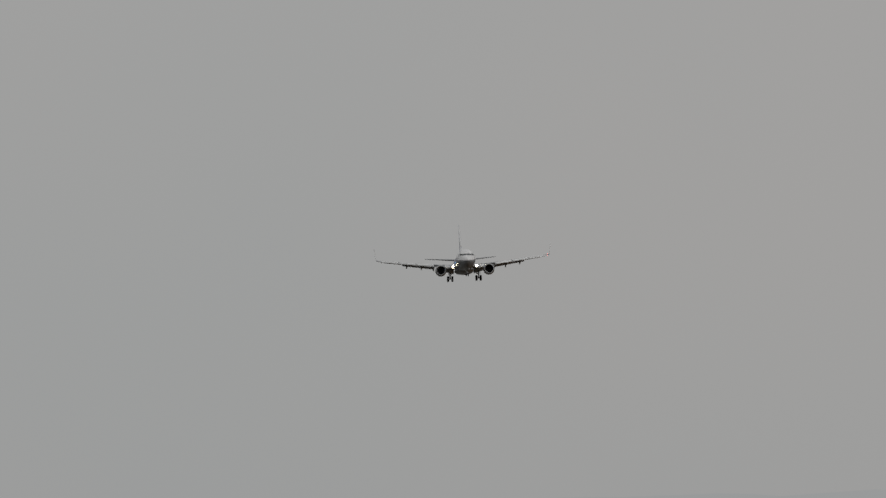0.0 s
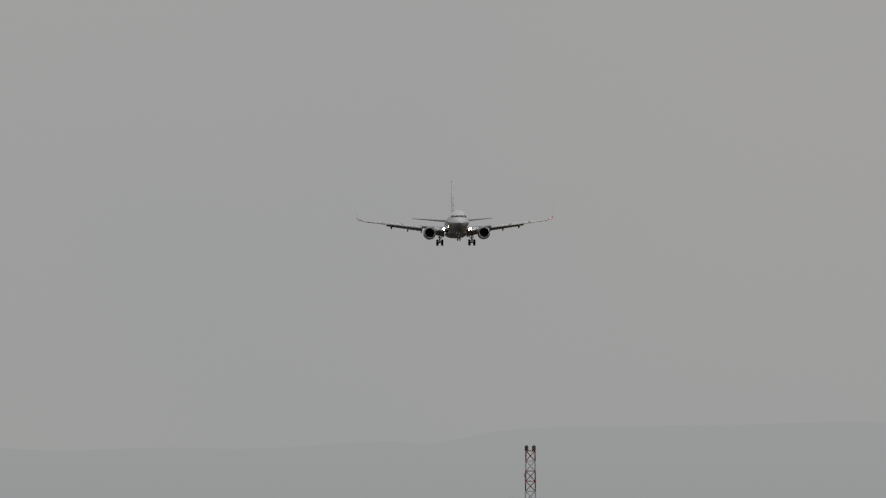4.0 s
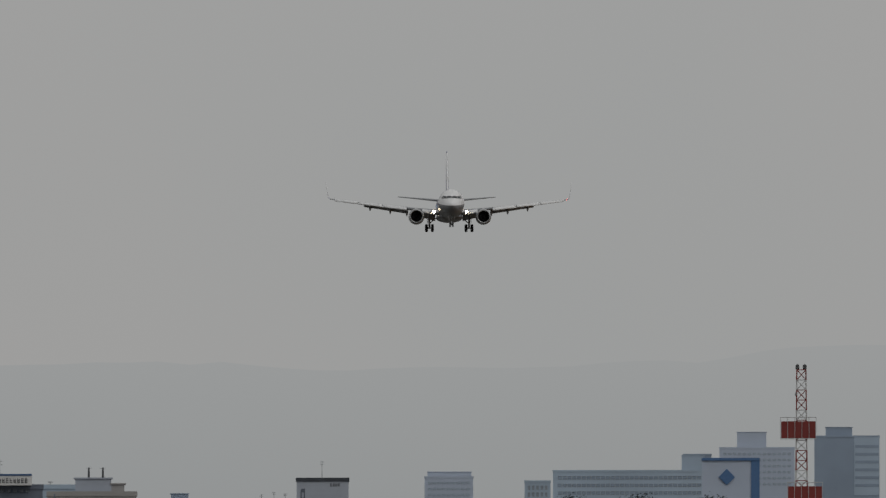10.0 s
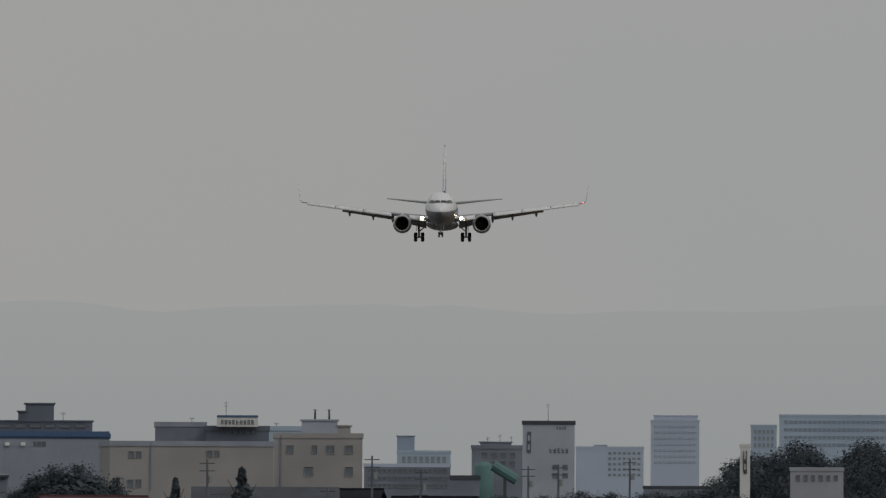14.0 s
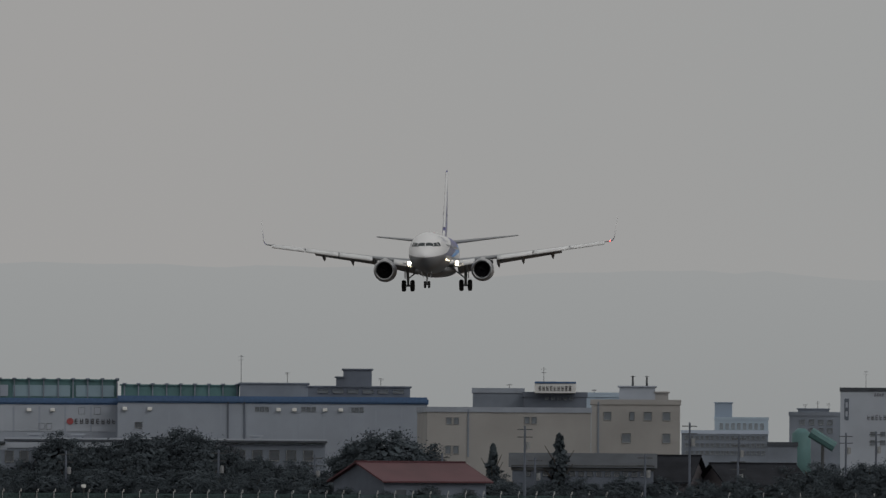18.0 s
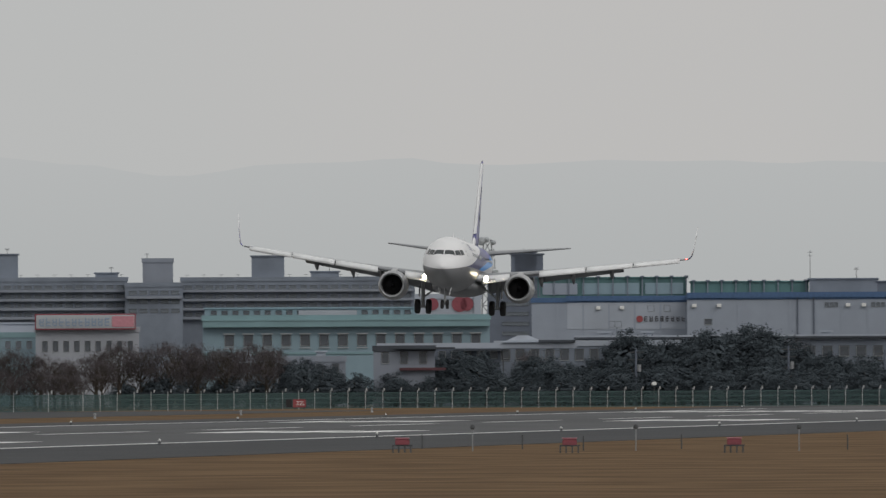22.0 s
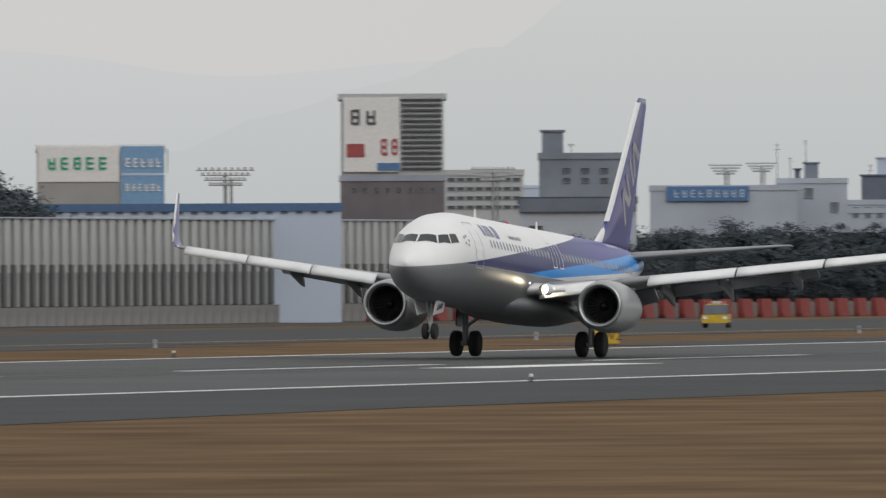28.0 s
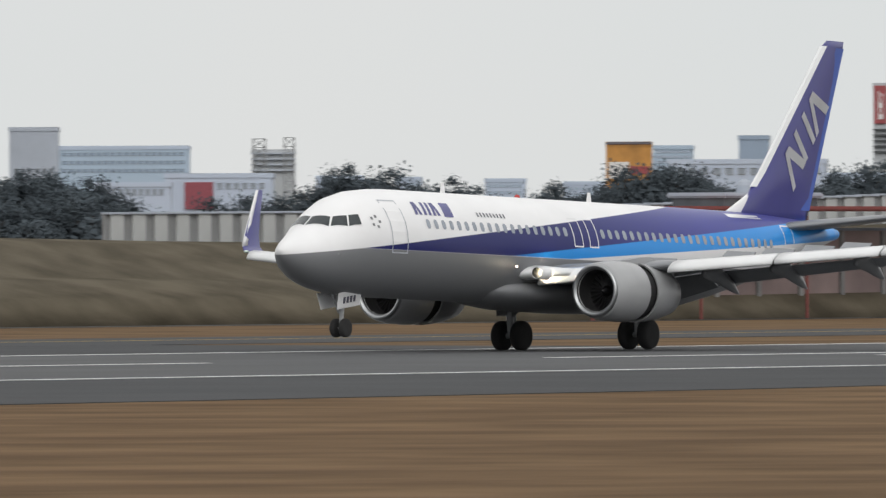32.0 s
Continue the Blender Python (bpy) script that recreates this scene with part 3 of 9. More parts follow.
    add_rod(leg, (15.75, 0, 0.9), (16.6, 0, 2.2), 0.05)
    gear = part("nose_gear_leg", leg, STRUT, jet, "grey nose gear leg")
    bmesh_shift = Matrix.Translation((0, 0, 0.08))
    gear.data.transform(bmesh_shift)
    for side in (-1, 1):
        t = part("nose_tyre", moved(wheel(0.345, 0.22, 24), Matrix.Translation((15.62, side * 0.2, 0.425))), RUBBER, gear, "black tyre", True)
        part("nose_wheel_hub", moved(hub(0.33, 0.21, 16), Matrix.Translation((15.62, side * 0.2, 0.425))), HUB, t, "", True)
        dm = pose(15.7, side * 0.42, 1.28, side * -12, 8, 0)
        d = part("nose_gear_door", moved(box(0, 0, 0, 1.5, 0.04, 0.62, 0.015), dm), PAINT_WHITE, jet, "white nose gear door")
        for k in range(4):
            part("door_mark", moved(box(0.35 - 0.22 * k, side * 0.028, 0, 0.13, 0.012, 0.24), dm), PAINT_DARKLETTER, d)
    # fin
    f = part("fin", fin(), FIN_PAINT, jet, "deep blue tail fin with white slanted marks", True)
    part("fin_leading_edge", loft([[(le + 0.03, y * k, z) for le, y, k in ((a, -0.06, 1), (a + 0.02, 0.0, 1), (a, 0.06, 1), (a - 0.24, 0.13, 1), (a - 0.24, -0.13, 1))] for z, a in ((6.4, -12.3), (7.0, -12.93), (12.05, -17.34))]), SLAT_PAINT, f, "pale leading edge")
    part("rudder", loft([[(a, y, z) for a, y in ((te + w, 0.05 + 0.012 * w), (te, 0.02), (te, -0.02), (te + w, -0.05 - 0.012 * w))] for z, te, w in ((5.6, -16.48, 1.5), (12.0, -18.93, 0.62))]), RUDDER_BLUE, f, "blue rudder")
    for side in (-1, 1):
        part("fin_root", patch(28.8, 31.2, 5.1, 5.38, side, 0.01, 4, 2), PAINT_WHITE, f)
        for a, b, wd in (((0.12, 0.0), (0.85, 1.4), 0.3), ((1.35, 0.0), (0.92, 1.4), 0.42), ((1.62, 0.0), (1.85, 1.4), 0.3), ((2.55, 0.0), (2.78, 1.4), 0.3), ((2.95, 0.0), (3.68, 1.4), 0.3), ((4.18, 0.0), (3.75, 1.4), 0.42)):
            part("fin_mark", fin_strip(a, b, wd, side), PAINT_WHITE, f, "white slanted mark")
    # antennas and beacon
    for s, h in ((10.6, 0.38), (20.5, 0.36)):
        w, top, bot = body_at(s)
        bm = loft([[(19.6 - s + a, b, z) for a, b in ((0.16 * k, 0.015), (0.16 * k, -0.015), (-0.16 * k, -0.015), (-0.16 * k, 0.015))] for k, z in ((1.0, top - 0.03), (0.5, top + h))])
        part("blade_antenna", bm, PAINT_WHITE, jet)
    part("beacon_lamp", moved(spin([(0.0, 0.12), (0.08, 0.1), (0.13, 0.02)], 12, "Z"), Matrix.Translation((4.0, 0, 5.4))), NAV_OFF, jet, "red beacon lens")
    for k in (-0.9, 0.9):
        add = rod((19.6 - 2.1, k * 1.42, 2.85), (19.6 - 1.8, k * 1.55, 2.85), 0.02)
        part("pitot_probe", add, BARE_METAL, jet)
    # struts are long off the ground: hull, wings and tail ride higher than the engines' own line
    low = ("engine", "inlet", "fan", "core", "reverser", "exhaust", "main_", "nose_", "gear_", "door_mark")
    for o in jet.children_recursive:
        if not o.name.startswith(low) and o.name.split(".")[0] not in ("spoiler",):
            o.data.transform(Matrix.Translation((0, 0, LIFT)))
        elif o.name.startswith(("nose_gear_door", "door_mark")):
            o.data.transform(Matrix.Translation((0, 0, LIFT)))
    keyed["spoilers"] = [(sp, (x, y, z + LIFT)) for sp, (x, y, z) in keyed["spoilers"]]
    for sp, at in keyed["spoilers"]:
        sp.matrix_basis = pose(*at)
    return jet, keyed


LIFT = 0.2
FIN_PAINT = fin_livery()
SEAL = principled("grey_door_outline", (0.4, 0.42, 0.46), 0.5)
PAINT_DARKLETTER = principled("dark_lettering", (0.07, 0.07, 0.1), 0.5)
PAINT_ENGINE = principled("engine_grey_paint", (0.33, 0.335, 0.345), 0.34, var=0.06, scale=0.8, coat=0.15)
SLAT_PAINT = principled("pale_grey_edge_paint", (0.74, 0.75, 0.76), 0.3, var=0.05, scale=0.8, coat=0.2)
LIP_METAL = principled("dull_inlet_lip", (0.42, 0.43, 0.44), 0.4, 1.0, var=0.06)
NAV_OFF = principled("red_lens", (0.4, 0.03, 0.03), 0.2)
JET, JET_PARTS = airliner()


# ---- ground ----
def strip(x0, x1, y0, y1, z, thick=0.03):
    """A flat slab whose top lies at z."""
    return box((x0 + x1) / 2, (y0 + y1) / 2, z - thick / 2, x1 - x0, y1 - y0, thick)


def flat(name, x0, x1, y0, y1, z, mat, label, category="", parent=None):
    o = part(name, strip(x0, x1, y0, y1, z), mat, parent)
    return tagged(o, label, category or name, kind="structure") if parent is None else o


bm = bmesh.new()
bmesh.ops.create_grid(bm, x_segments=60, y_segments=60, size=5200)
tagged(part("ground", bm, GRASS_DRY), "dry brown winter grass of the airfield", "ground", kind="structure").location = (1500, 0, 0)
RUNWAY = flat("runway", -900, 1240, 139, 193, 0.03, ASPHALT, "grey worn asphalt runway with white markings")
edge = [(1260, 116.4), (330, 116.4), (270, 113.0), (225, 105.5), (190, 104.0), (-900, 104.0), (-900, 138.99), (1260, 138.99)]
tagged(part("shoulder_near", loft([[(x, y, z) for x, y in edge] for z in (-0.01, 0.022)]), SHOULDER), "dark asphalt runway shoulder", "shoulder", kind="structure")
flat("shoulder_far", 600, 1260, 193.01, 206, 0.022, SHOULDER, "dark asphalt runway shoulder", "shoulder")
flat("taxiway_1", 610, 1180, 229, 284, 0.02, SHOULDER, "grey asphalt taxiway beyond the runway", "taxiway")
flat("taxiway_2", -400, 609.9, 221, 246, 0.02, SHOULDER, "grey asphalt taxiway beyond the runway", "taxiway")
flat("road", -400, 930, 296, 312, 0.02, SHOULDER, "grey asphalt perimeter road below the wall", "road")
flat("taxiway_link", 170, 345, 193.02, 220.9, 0.018, SHOULDER, "grey asphalt link between runway and taxiway", "taxiway")
flat("town_ground", 1260, 4600, 150, 3000, 0.012, CONCRETE_GROUND, "grey paved ground of the town", "ground")
for y0, y1 in ((139.0, 139.9), (192.1, 193.0)):
    flat("edge_line", -900, 1180, y0, y1, 0.036, LINE_WHITE, "", "", RUNWAY)
# centre line dashes, aiming point blocks, touchdown bars, threshold bars
for k in range(30):
    flat("centre_dash", -400 + 50 * k, -370 + 50 * k, 167.1, 167.9, 0.036, LINE_WHITE, "", "", RUNWAY)
for y0, y1 in ((150, 160.5),):
    flat("aiming_block", 612, 672, y0, y1, 0.037, LINE_WHITE, "", "", RUNWAY)
for x0 in (312, 462):
    flat("touchdown_bar", x0, x0 + 22, 159.0, 162.0, 0.036, LINE_WHITE, "", "", RUNWAY)
for x0 in (760, 910):
    for j in range(3):
        for sgn in (-1, 1):
            y = 167.5 + sgn * (8.5 + 4.2 * j)
            flat("touchdown_bar", x0, x0 + 22, y - 1.5, y + 1.5, 0.036, LINE_WHITE, "", "", RUNWAY)
for k in range(16):
    y = 142.5 + 3.35 * k
    flat("threshold_bar", 1090, 1120, y - 0.9, y + 0.9, 0.036, LINE_WHITE, "", "", RUNWAY)
for k in range(26):
    rng = random.Random(k)
    x = rng.uniform(250, 760)
    flat("rubber_streak", x, x + rng.uniform(60, 160), 160 + 0.62 * k, 160.35 + 0.62 * k, 0.033 + 0.00005 * k, RUBBER_MARK, "", "", RUNWAY)
flat("yellow_line", -300, 1000, 235.6, 236.0, 0.026, LINE_YELLOW, "yellow taxiway centre line", "marking")


# ---- the town: kit ----
# Most wall and roof colours are cooled towards blue to stand for haze.
CREAM = principled("cream_render", (0.33, 0.345, 0.382), 0.8, var=0.1, scale=0.15, bump=0.15, fine=3)
CREAM_WARM = principled("warm_cream_render", (0.32, 0.312, 0.306), 0.8, var=0.1, scale=0.15, bump=0.15, fine=3)
OFFWHITE = principled("off_white_render", (0.37, 0.405, 0.466), 0.75, var=0.1, scale=0.15, bump=0.1, fine=3)
PANEL_GREY = principled("grey_metal_cladding", (0.295, 0.33, 0.392), 0.6, var=0.08, scale=0.2)
CONCRETE = principled("weathered_concrete", (0.19, 0.218, 0.265), 0.85, var=0.18, scale=0.2, bump=0.2, fine=4)
CONCRETE_LIGHT = principled("pale_weathered_concrete", (0.24, 0.263, 0.310), 0.85, var=0.12, scale=0.2, bump=0.1, fine=4)
CONCRETE_DARK = principled("dark_weathered_concrete", (0.125, 0.145, 0.185), 0.85, var=0.2, scale=0.2, bump=0.2, fine=4)
# Distance haze is put into the colours of these three claddings.
PALE = principled("haze_pale_cladding", (0.443, 0.508, 0.618), 0.8, var=0.06, scale=0.05)
PALE_BLUE = principled("haze_blue_grey_cladding", (0.376, 0.467, 0.570), 0.7, var=0.08, scale=0.05)
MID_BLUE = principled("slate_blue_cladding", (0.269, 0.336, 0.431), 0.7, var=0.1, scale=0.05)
BROWN_TILE = principled("brown_wall_tile", (0.125, 0.115, 0.127), 0.7, var=0.15, scale=0.3)
BEIGE = principled("beige_render", (0.28, 0.278, 0.275), 0.8, var=0.1, scale=0.2, bump=0.1, fine=3)
TEAL_WALL = principled("pale_teal_wall", (0.23, 0.32, 0.371), 0.7, var=0.08, scale=0.2)
TEAL_ROOF = principled("teal_metal_roof", (0.19, 0.3, 0.325), 0.5, var=0.1, scale=0.2)
NET_GREEN = principled("teal_green_screen", (0.085, 0.18, 0.185), 0.6, var=0.15, scale=0.3)
ROOF_DARK = principled("dark_slate_roof", (0.05, 0.058, 0.072), 0.7, var=0.2, scale=0.4)
ROOF_TILE = principled("dark_roof_tile", (0.022, 0.024, 0.03), 0.85, var=0.25, scale=0.5, spec=0.15)
ROOF_RED = principled("faded_red_metal_roof", (0.088, 0.03, 0.038), 0.6, var=0.15, scale=0.3)
ROOF_GREY = principled("grey_roof_sheet", (0.27, 0.3, 0.355), 0.65, var=0.12, scale=0.3)
BAND_BLUE = principled("blue_trim_paint", (0.06, 0.12, 0.24), 0.6, var=0.1)
SIGN_BLUE = principled("blue_sign_paint", (0.07, 0.155, 0.32), 0.55, var=0.08)
SIGN_WHITE = principled("white_sign_panel", (0.66, 0.66, 0.66), 0.55, var=0.05)
SIGN_GREY = principled("grey_sign_back", (0.4, 0.42, 0.44), 0.6, var=0.05)
SIGN_RED = principled("red_sign_paint", (0.3, 0.06, 0.065), 0.55, var=0.1)
SIGN_GREEN = principled("green_sign_paint", (0.02, 0.3, 0.16), 0.55, var=0.08)
SIGN_ORANGE = principled("orange_sign_paint", (0.45, 0.22, 0.05), 0.55, var=0.25, scale=0.4)
INK = principled("dark_sign_ink", (0.07, 0.07, 0.08), 0.6)
STEEL = principled("galvanised_steel", (0.3, 0.31, 0.32), 0.5, 0.5)
STEEL_DARK = principled("dark_painted_steel", (0.07, 0.075, 0.08), 0.6, 0.2)
PANE = principled("window_pane", (0.085, 0.095, 0.11), 0.15, var=0.2, scale=0.6)
MAST_RED = principled("mast_red_paint", (0.2, 0.024, 0.02), 0.55, var=0.12, scale=0.4)
MAST_WHITE = principled("mast_white_paint", (0.45, 0.46, 0.47), 0.55, var=0.1)
# Two panes lifted towards the sky's tone: haze put into their colour.
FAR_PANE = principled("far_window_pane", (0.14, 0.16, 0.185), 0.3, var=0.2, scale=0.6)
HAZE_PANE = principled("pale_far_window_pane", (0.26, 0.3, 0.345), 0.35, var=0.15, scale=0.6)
LENS_WHITE = principled("white_lamp_lens", (0.8, 0.8, 0.78), 0.3, var=0.05)


def facing(x, y, turn=0.0):
    """On the ground at (x, y): local x to the right as seen from the runway's bank, y away from it."""
    return pose(x, y, 0, 0, 0, math.degrees(math.atan2(y, x)) - 90 + turn)


def building(name, label, x, y, w, h, depth, mat, turn=0.0, category="building", roof=None, group="", over=0.25, rib=0.0):
    """Walls with corner relief, a parapet cap, and a roof slab set down inside it."""
    e = empty(name, facing(x, y, turn), label, category, group)
    part("wall", box(0, depth / 2, h / 2 - 0.15, w, depth, h - 0.3), mat, e)
    if rib:
        first, k = None, -w / 2 + rib
        while k < w / 2 - 0.2:
            if first is None:
                first = part("wall_rib", box(0, -0.045, h / 2 - 0.3, 0.25, 0.08, h - 0.8), mat, e)
                o = first
            else:
                o = again(first, e, Matrix.Identity(4))
            o.matrix_basis = pose(k, 0, 0)
            k += rib
    q, t, z0, z1 = over / 2, 0.35, h - 0.45, h + 0.15
    loops = [[(-w / 2 - a, -a, z), (w / 2 + a, -a, z), (w / 2 + a, depth + a, z), (-w / 2 - a, depth + a, z)] for a, z in ((q, z0), (q, z1), (-t, z1), (-t, z0), (q, z0))]
    part("roof_parapet", loft(loops, True, False), roof or mat, e)
    part("roof", box(0, depth / 2, h - 0.28, w - 0.75, depth - 0.75, 0.2), ROOF_GREY, e)
    return e


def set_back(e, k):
    """Push a building k times as far off and as large about the camera's eye at 31 s, to fit the view."""
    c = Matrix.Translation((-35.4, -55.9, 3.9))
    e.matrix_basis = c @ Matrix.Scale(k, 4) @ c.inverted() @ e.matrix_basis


PANE_MESH = {}


def windows(b, x0, x1, z0, z1, cols, rows, fill=0.55, tall=0.6, mat=None, y=0.0):
    """Framed panes set in rows on the front."""
    mat = mat or PANE
    pw, ph = (x1 - x0) / cols * fill, (z1 - z0) / rows * tall
    key = (round(pw, 2), round(ph, 2), mat.name)
    for r in range(rows):
        for c in range(cols):
            cx, cz = x0 + (x1 - x0) * (c + 0.5) / cols, z0 + (z1 - z0) * (r + 0.5) / rows
            if key not in PANE_MESH:
                bm = box(0, -0.05, 0, pw, 0.14, ph)
                f = min(0.12, pw * 0.12, ph * 0.12)
                for fc in bm.faces:
                    fc.material_index = 1
                front = [fc for fc in bm.faces if fc.normal.y < -0.9]
                bmesh.ops.inset_region(bm, faces=front, thickness=f, depth=-0.09)
                for fc in front:
                    fc.material_index = 0
                PANE_MESH[key] = part("window", bm, [mat, STEEL], b)
                o = PANE_MESH[key]
            else:
                o = again(PANE_MESH[key], b, Matrix.Identity(4), "window")
            o.matrix_basis = pose(cx, y, cz)


def band(b, name, x0, x1, z0, z1, mat, proud=0.1, label="", y=0.0):
    """A board, strip or sign standing proud of the front."""
    bev = min(0.04, (x1 - x0) * 0.1, (z1 - z0) * 0.1)
    return part(name, box((x0 + x1) / 2, y - proud / 2 - 0.005, (z0 + z1) / 2, x1 - x0, proud, z1 - z0, bev), mat, b, label)


def bars(b, x0, x1, z0, z1, n, mat, y=0.0, seed=1, name="sign_mark", fill=0.7):
    """Writing too small or not to be spelled: blocks of its size and colour."""
    rng = random.Random(seed)
    step = (x1 - x0) / n
    for k in range(n):
        bm = bmesh.new()
        cx, w, h = x0 + step * (k + 0.5), step * fill, z1 - z0
        add_box(bm, cx - w * 0.3, y - 0.03, (z0 + z1) / 2, w * 0.22, 0.06, h * rng.uniform(0.7, 1))
        for q in range(rng.choice((2, 3))):
            add_box(bm, cx + w * 0.08, y - 0.032, z0 + h * (0.12 + 0.38 * q), w * rng.uniform(0.5, 0.8), 0.06, h * 0.16)
        if rng.random() < 0.6:
            add_box(bm, cx + w * 0.3, y - 0.028, (z0 + z1) / 2, w * 0.2, 0.06, h * 0.8)
        part(name, bm, mat, b)


def rooftop(b, name, x0, x1, z0, z1, y0, depth, mat, label=""):
    """A block on the roof with its own cap."""
    o = part(name, box((x0 + x1) / 2, y0 + depth / 2, (z0 + z1) / 2, x1 - x0, depth, z1 - z0), mat, b, label)
    part("cap", box((x0 + x1) / 2, y0 + depth / 2, z1 + 0.1, x1 - x0 + 0.4, depth + 0.4, 0.2, 0.04), mat, o)
    return o


def antenna(b, x, y, z0, z1, arms=2, r=0.05):
    r *= 0.7
    bm = bmesh.new()
    add_rod(bm, (x, y, z0), (x, y, z1), r, r * 0.6, 6)
    for k in range(arms):
        z = z1 - (z1 - z0) * 0.12 * (k + 0.5)
        add_rod(bm, (x - 0.32, y, z), (x + 0.32, y, z), 0.022, None, 5)
    return part("antenna", bm, STEEL_DARK, b)


def lattice(name, label, category, x, y, w0, w1, h, bays, mats, base=0.0):
    """A four-legged lattice mast; its bays change colour in turn."""
    e = empty(name, facing(x, y), label, category)
    for k in range(bays):
        z0, z1 = base + (h - base) * k / bays, base + (h - base) * (k + 1) / bays
        a, c = w0 + (w1 - w0) * k / bays, w0 + (w1 - w0) * (k + 1) / bays
        bm = bmesh.new()
        crn = ((-1, -1), (1, -1), (1, 1), (-1, 1))
        for i in range(4):
            p, q = crn[i], crn[(i + 1) % 4]
            P0, P1 = Vector((p[0] * a / 2, p[1] * a / 2, z0)), Vector((p[0] * c / 2, p[1] * c / 2, z1))
            Q0, Q1 = Vector((q[0] * a / 2, q[1] * a / 2, z0)), Vector((q[0] * c / 2, q[1] * c / 2, z1))
            t = max(0.05, w0 * 0.05)
            add_rod(bm, P0, P1, t, None, 6)
            add_rod(bm, P0, Q1, t * 0.6, None, 5)
            add_rod(bm, Q0, P1, t * 0.6, None, 5)
            add_rod(bm, P1, Q1, t * 0.6, None, 5)
        part("mast_bay", bm, mats[k % len(mats)], e)
    return e


# ---- trees ----
# Leaf colour is lightened and blued: distance haze is painted into it.
LEAF_DARK = principled("hazed_evergreen_leaf", (0.064, 0.079, 0.092), 0.95, var=0.3, scale=0.35, tint=(0.094, 0.114, 0.13), spec=0.08)
LEAF_BROWN = principled("bare_brown_twigs", (0.1, 0.089, 0.095), 0.9, var=0.3, scale=0.4, spec=0.1)
BARK = principled("grey_brown_bark", (0.06, 0.05, 0.042), 0.9, var=0.25, bump=0.4, fine=8)


def crown(bm, rng, rx, ry, rz, cz, clumps, leaves, size, heart=700, twigs=False):
    """Leaf clumps spread through an uneven crown, over a looser dark heart of big leaves; twigs instead on a bare tree."""
    verts, faces = [], []

    def leaf(p, n, w, slim):
        s = n.orthogonal().normalized()
        s.rotate(Matrix.Rotation(rng.uniform(0, 6.28), 3, n))
        t = n.cross(s)
        b0 = len(verts)
        verts.extend((p - s * w, p + t * w * slim, p + s * w, p - t * w * slim))
        faces.append((b0, b0 + 1, b0 + 2, b0 + 3))

    for c in range(heart):
        d = Vector((rng.gauss(0, 1), rng.gauss(0, 1), rng.gauss(0, 1))).normalized() * rng.random() ** 0.4 * 0.82
        leaf(Vector((rx * d.x, ry * d.y, cz + rz * d.z)), Vector((d.x + rng.uniform(-0.5, 0.5), d.y + rng.uniform(-0.5, 0.5), d.z + 0.4)).normalized(), rng.uniform(0.25, 0.5), 0.7)
    lobes = [(rng.uniform(0, 6.28), rng.uniform(-0.4, 1), rng.uniform(0.8, 1.14)) for _ in range(9)]
    for c in range(clumps):
        a, u = rng.uniform(0, 2 * math.pi), rng.uniform(-0.85, 1)
        k = math.sqrt(max(0, 1 - u * u))
        near = min(lobes, key=lambda q: (math.cos(a) - math.cos(q[0])) ** 2 + (math.sin(a) - math.sin(q[0])) ** 2 + (u - q[1]) ** 2)
        k2 = near[2] * rng.uniform(0.62, 1.0)
        ctr = Vector((rx * k * k2 * math.cos(a), ry * k * k2 * math.sin(a), cz + rz * u * k2))
        cr = rng.uniform(0.06, 0.15) * (rx + rz)
        for i in range(leaves):
            d = Vector((rng.gauss(0, 1), rng.gauss(0, 1), rng.gauss(0, 0.7))) * cr * 0.55
            if twigs:
                t = Vector((rng.gauss(0, 0.5), rng.gauss(0, 0.5), rng.uniform(0.4, 1.2))).normalized() * rng.uniform(0.25, 0.6)
                w = Vector((t.y, -t.x, 0.1)).normalized() * 0.014
                b0 = len(verts)
                q = ctr + d
                verts.extend((q - w, q + w, q + t + w * 0.4, q + t - w * 0.4))
                faces.append((b0, b0 + 1, b0 + 2, b0 + 3))
                continue
            n = (d.normalized() + Vector((rng.gauss(0, 0.6), rng.gauss(0, 0.6), rng.gauss(0.35, 0.5)))).normalized()
            leaf(ctr + d, n, size * rng.uniform(0.6, 1.5), rng.uniform(0.45, 0.8))
    made = [bm.verts.new(v) for v in verts]
    for f in faces:
        bm.faces.new([made[i] for i in f])


TREES = {}


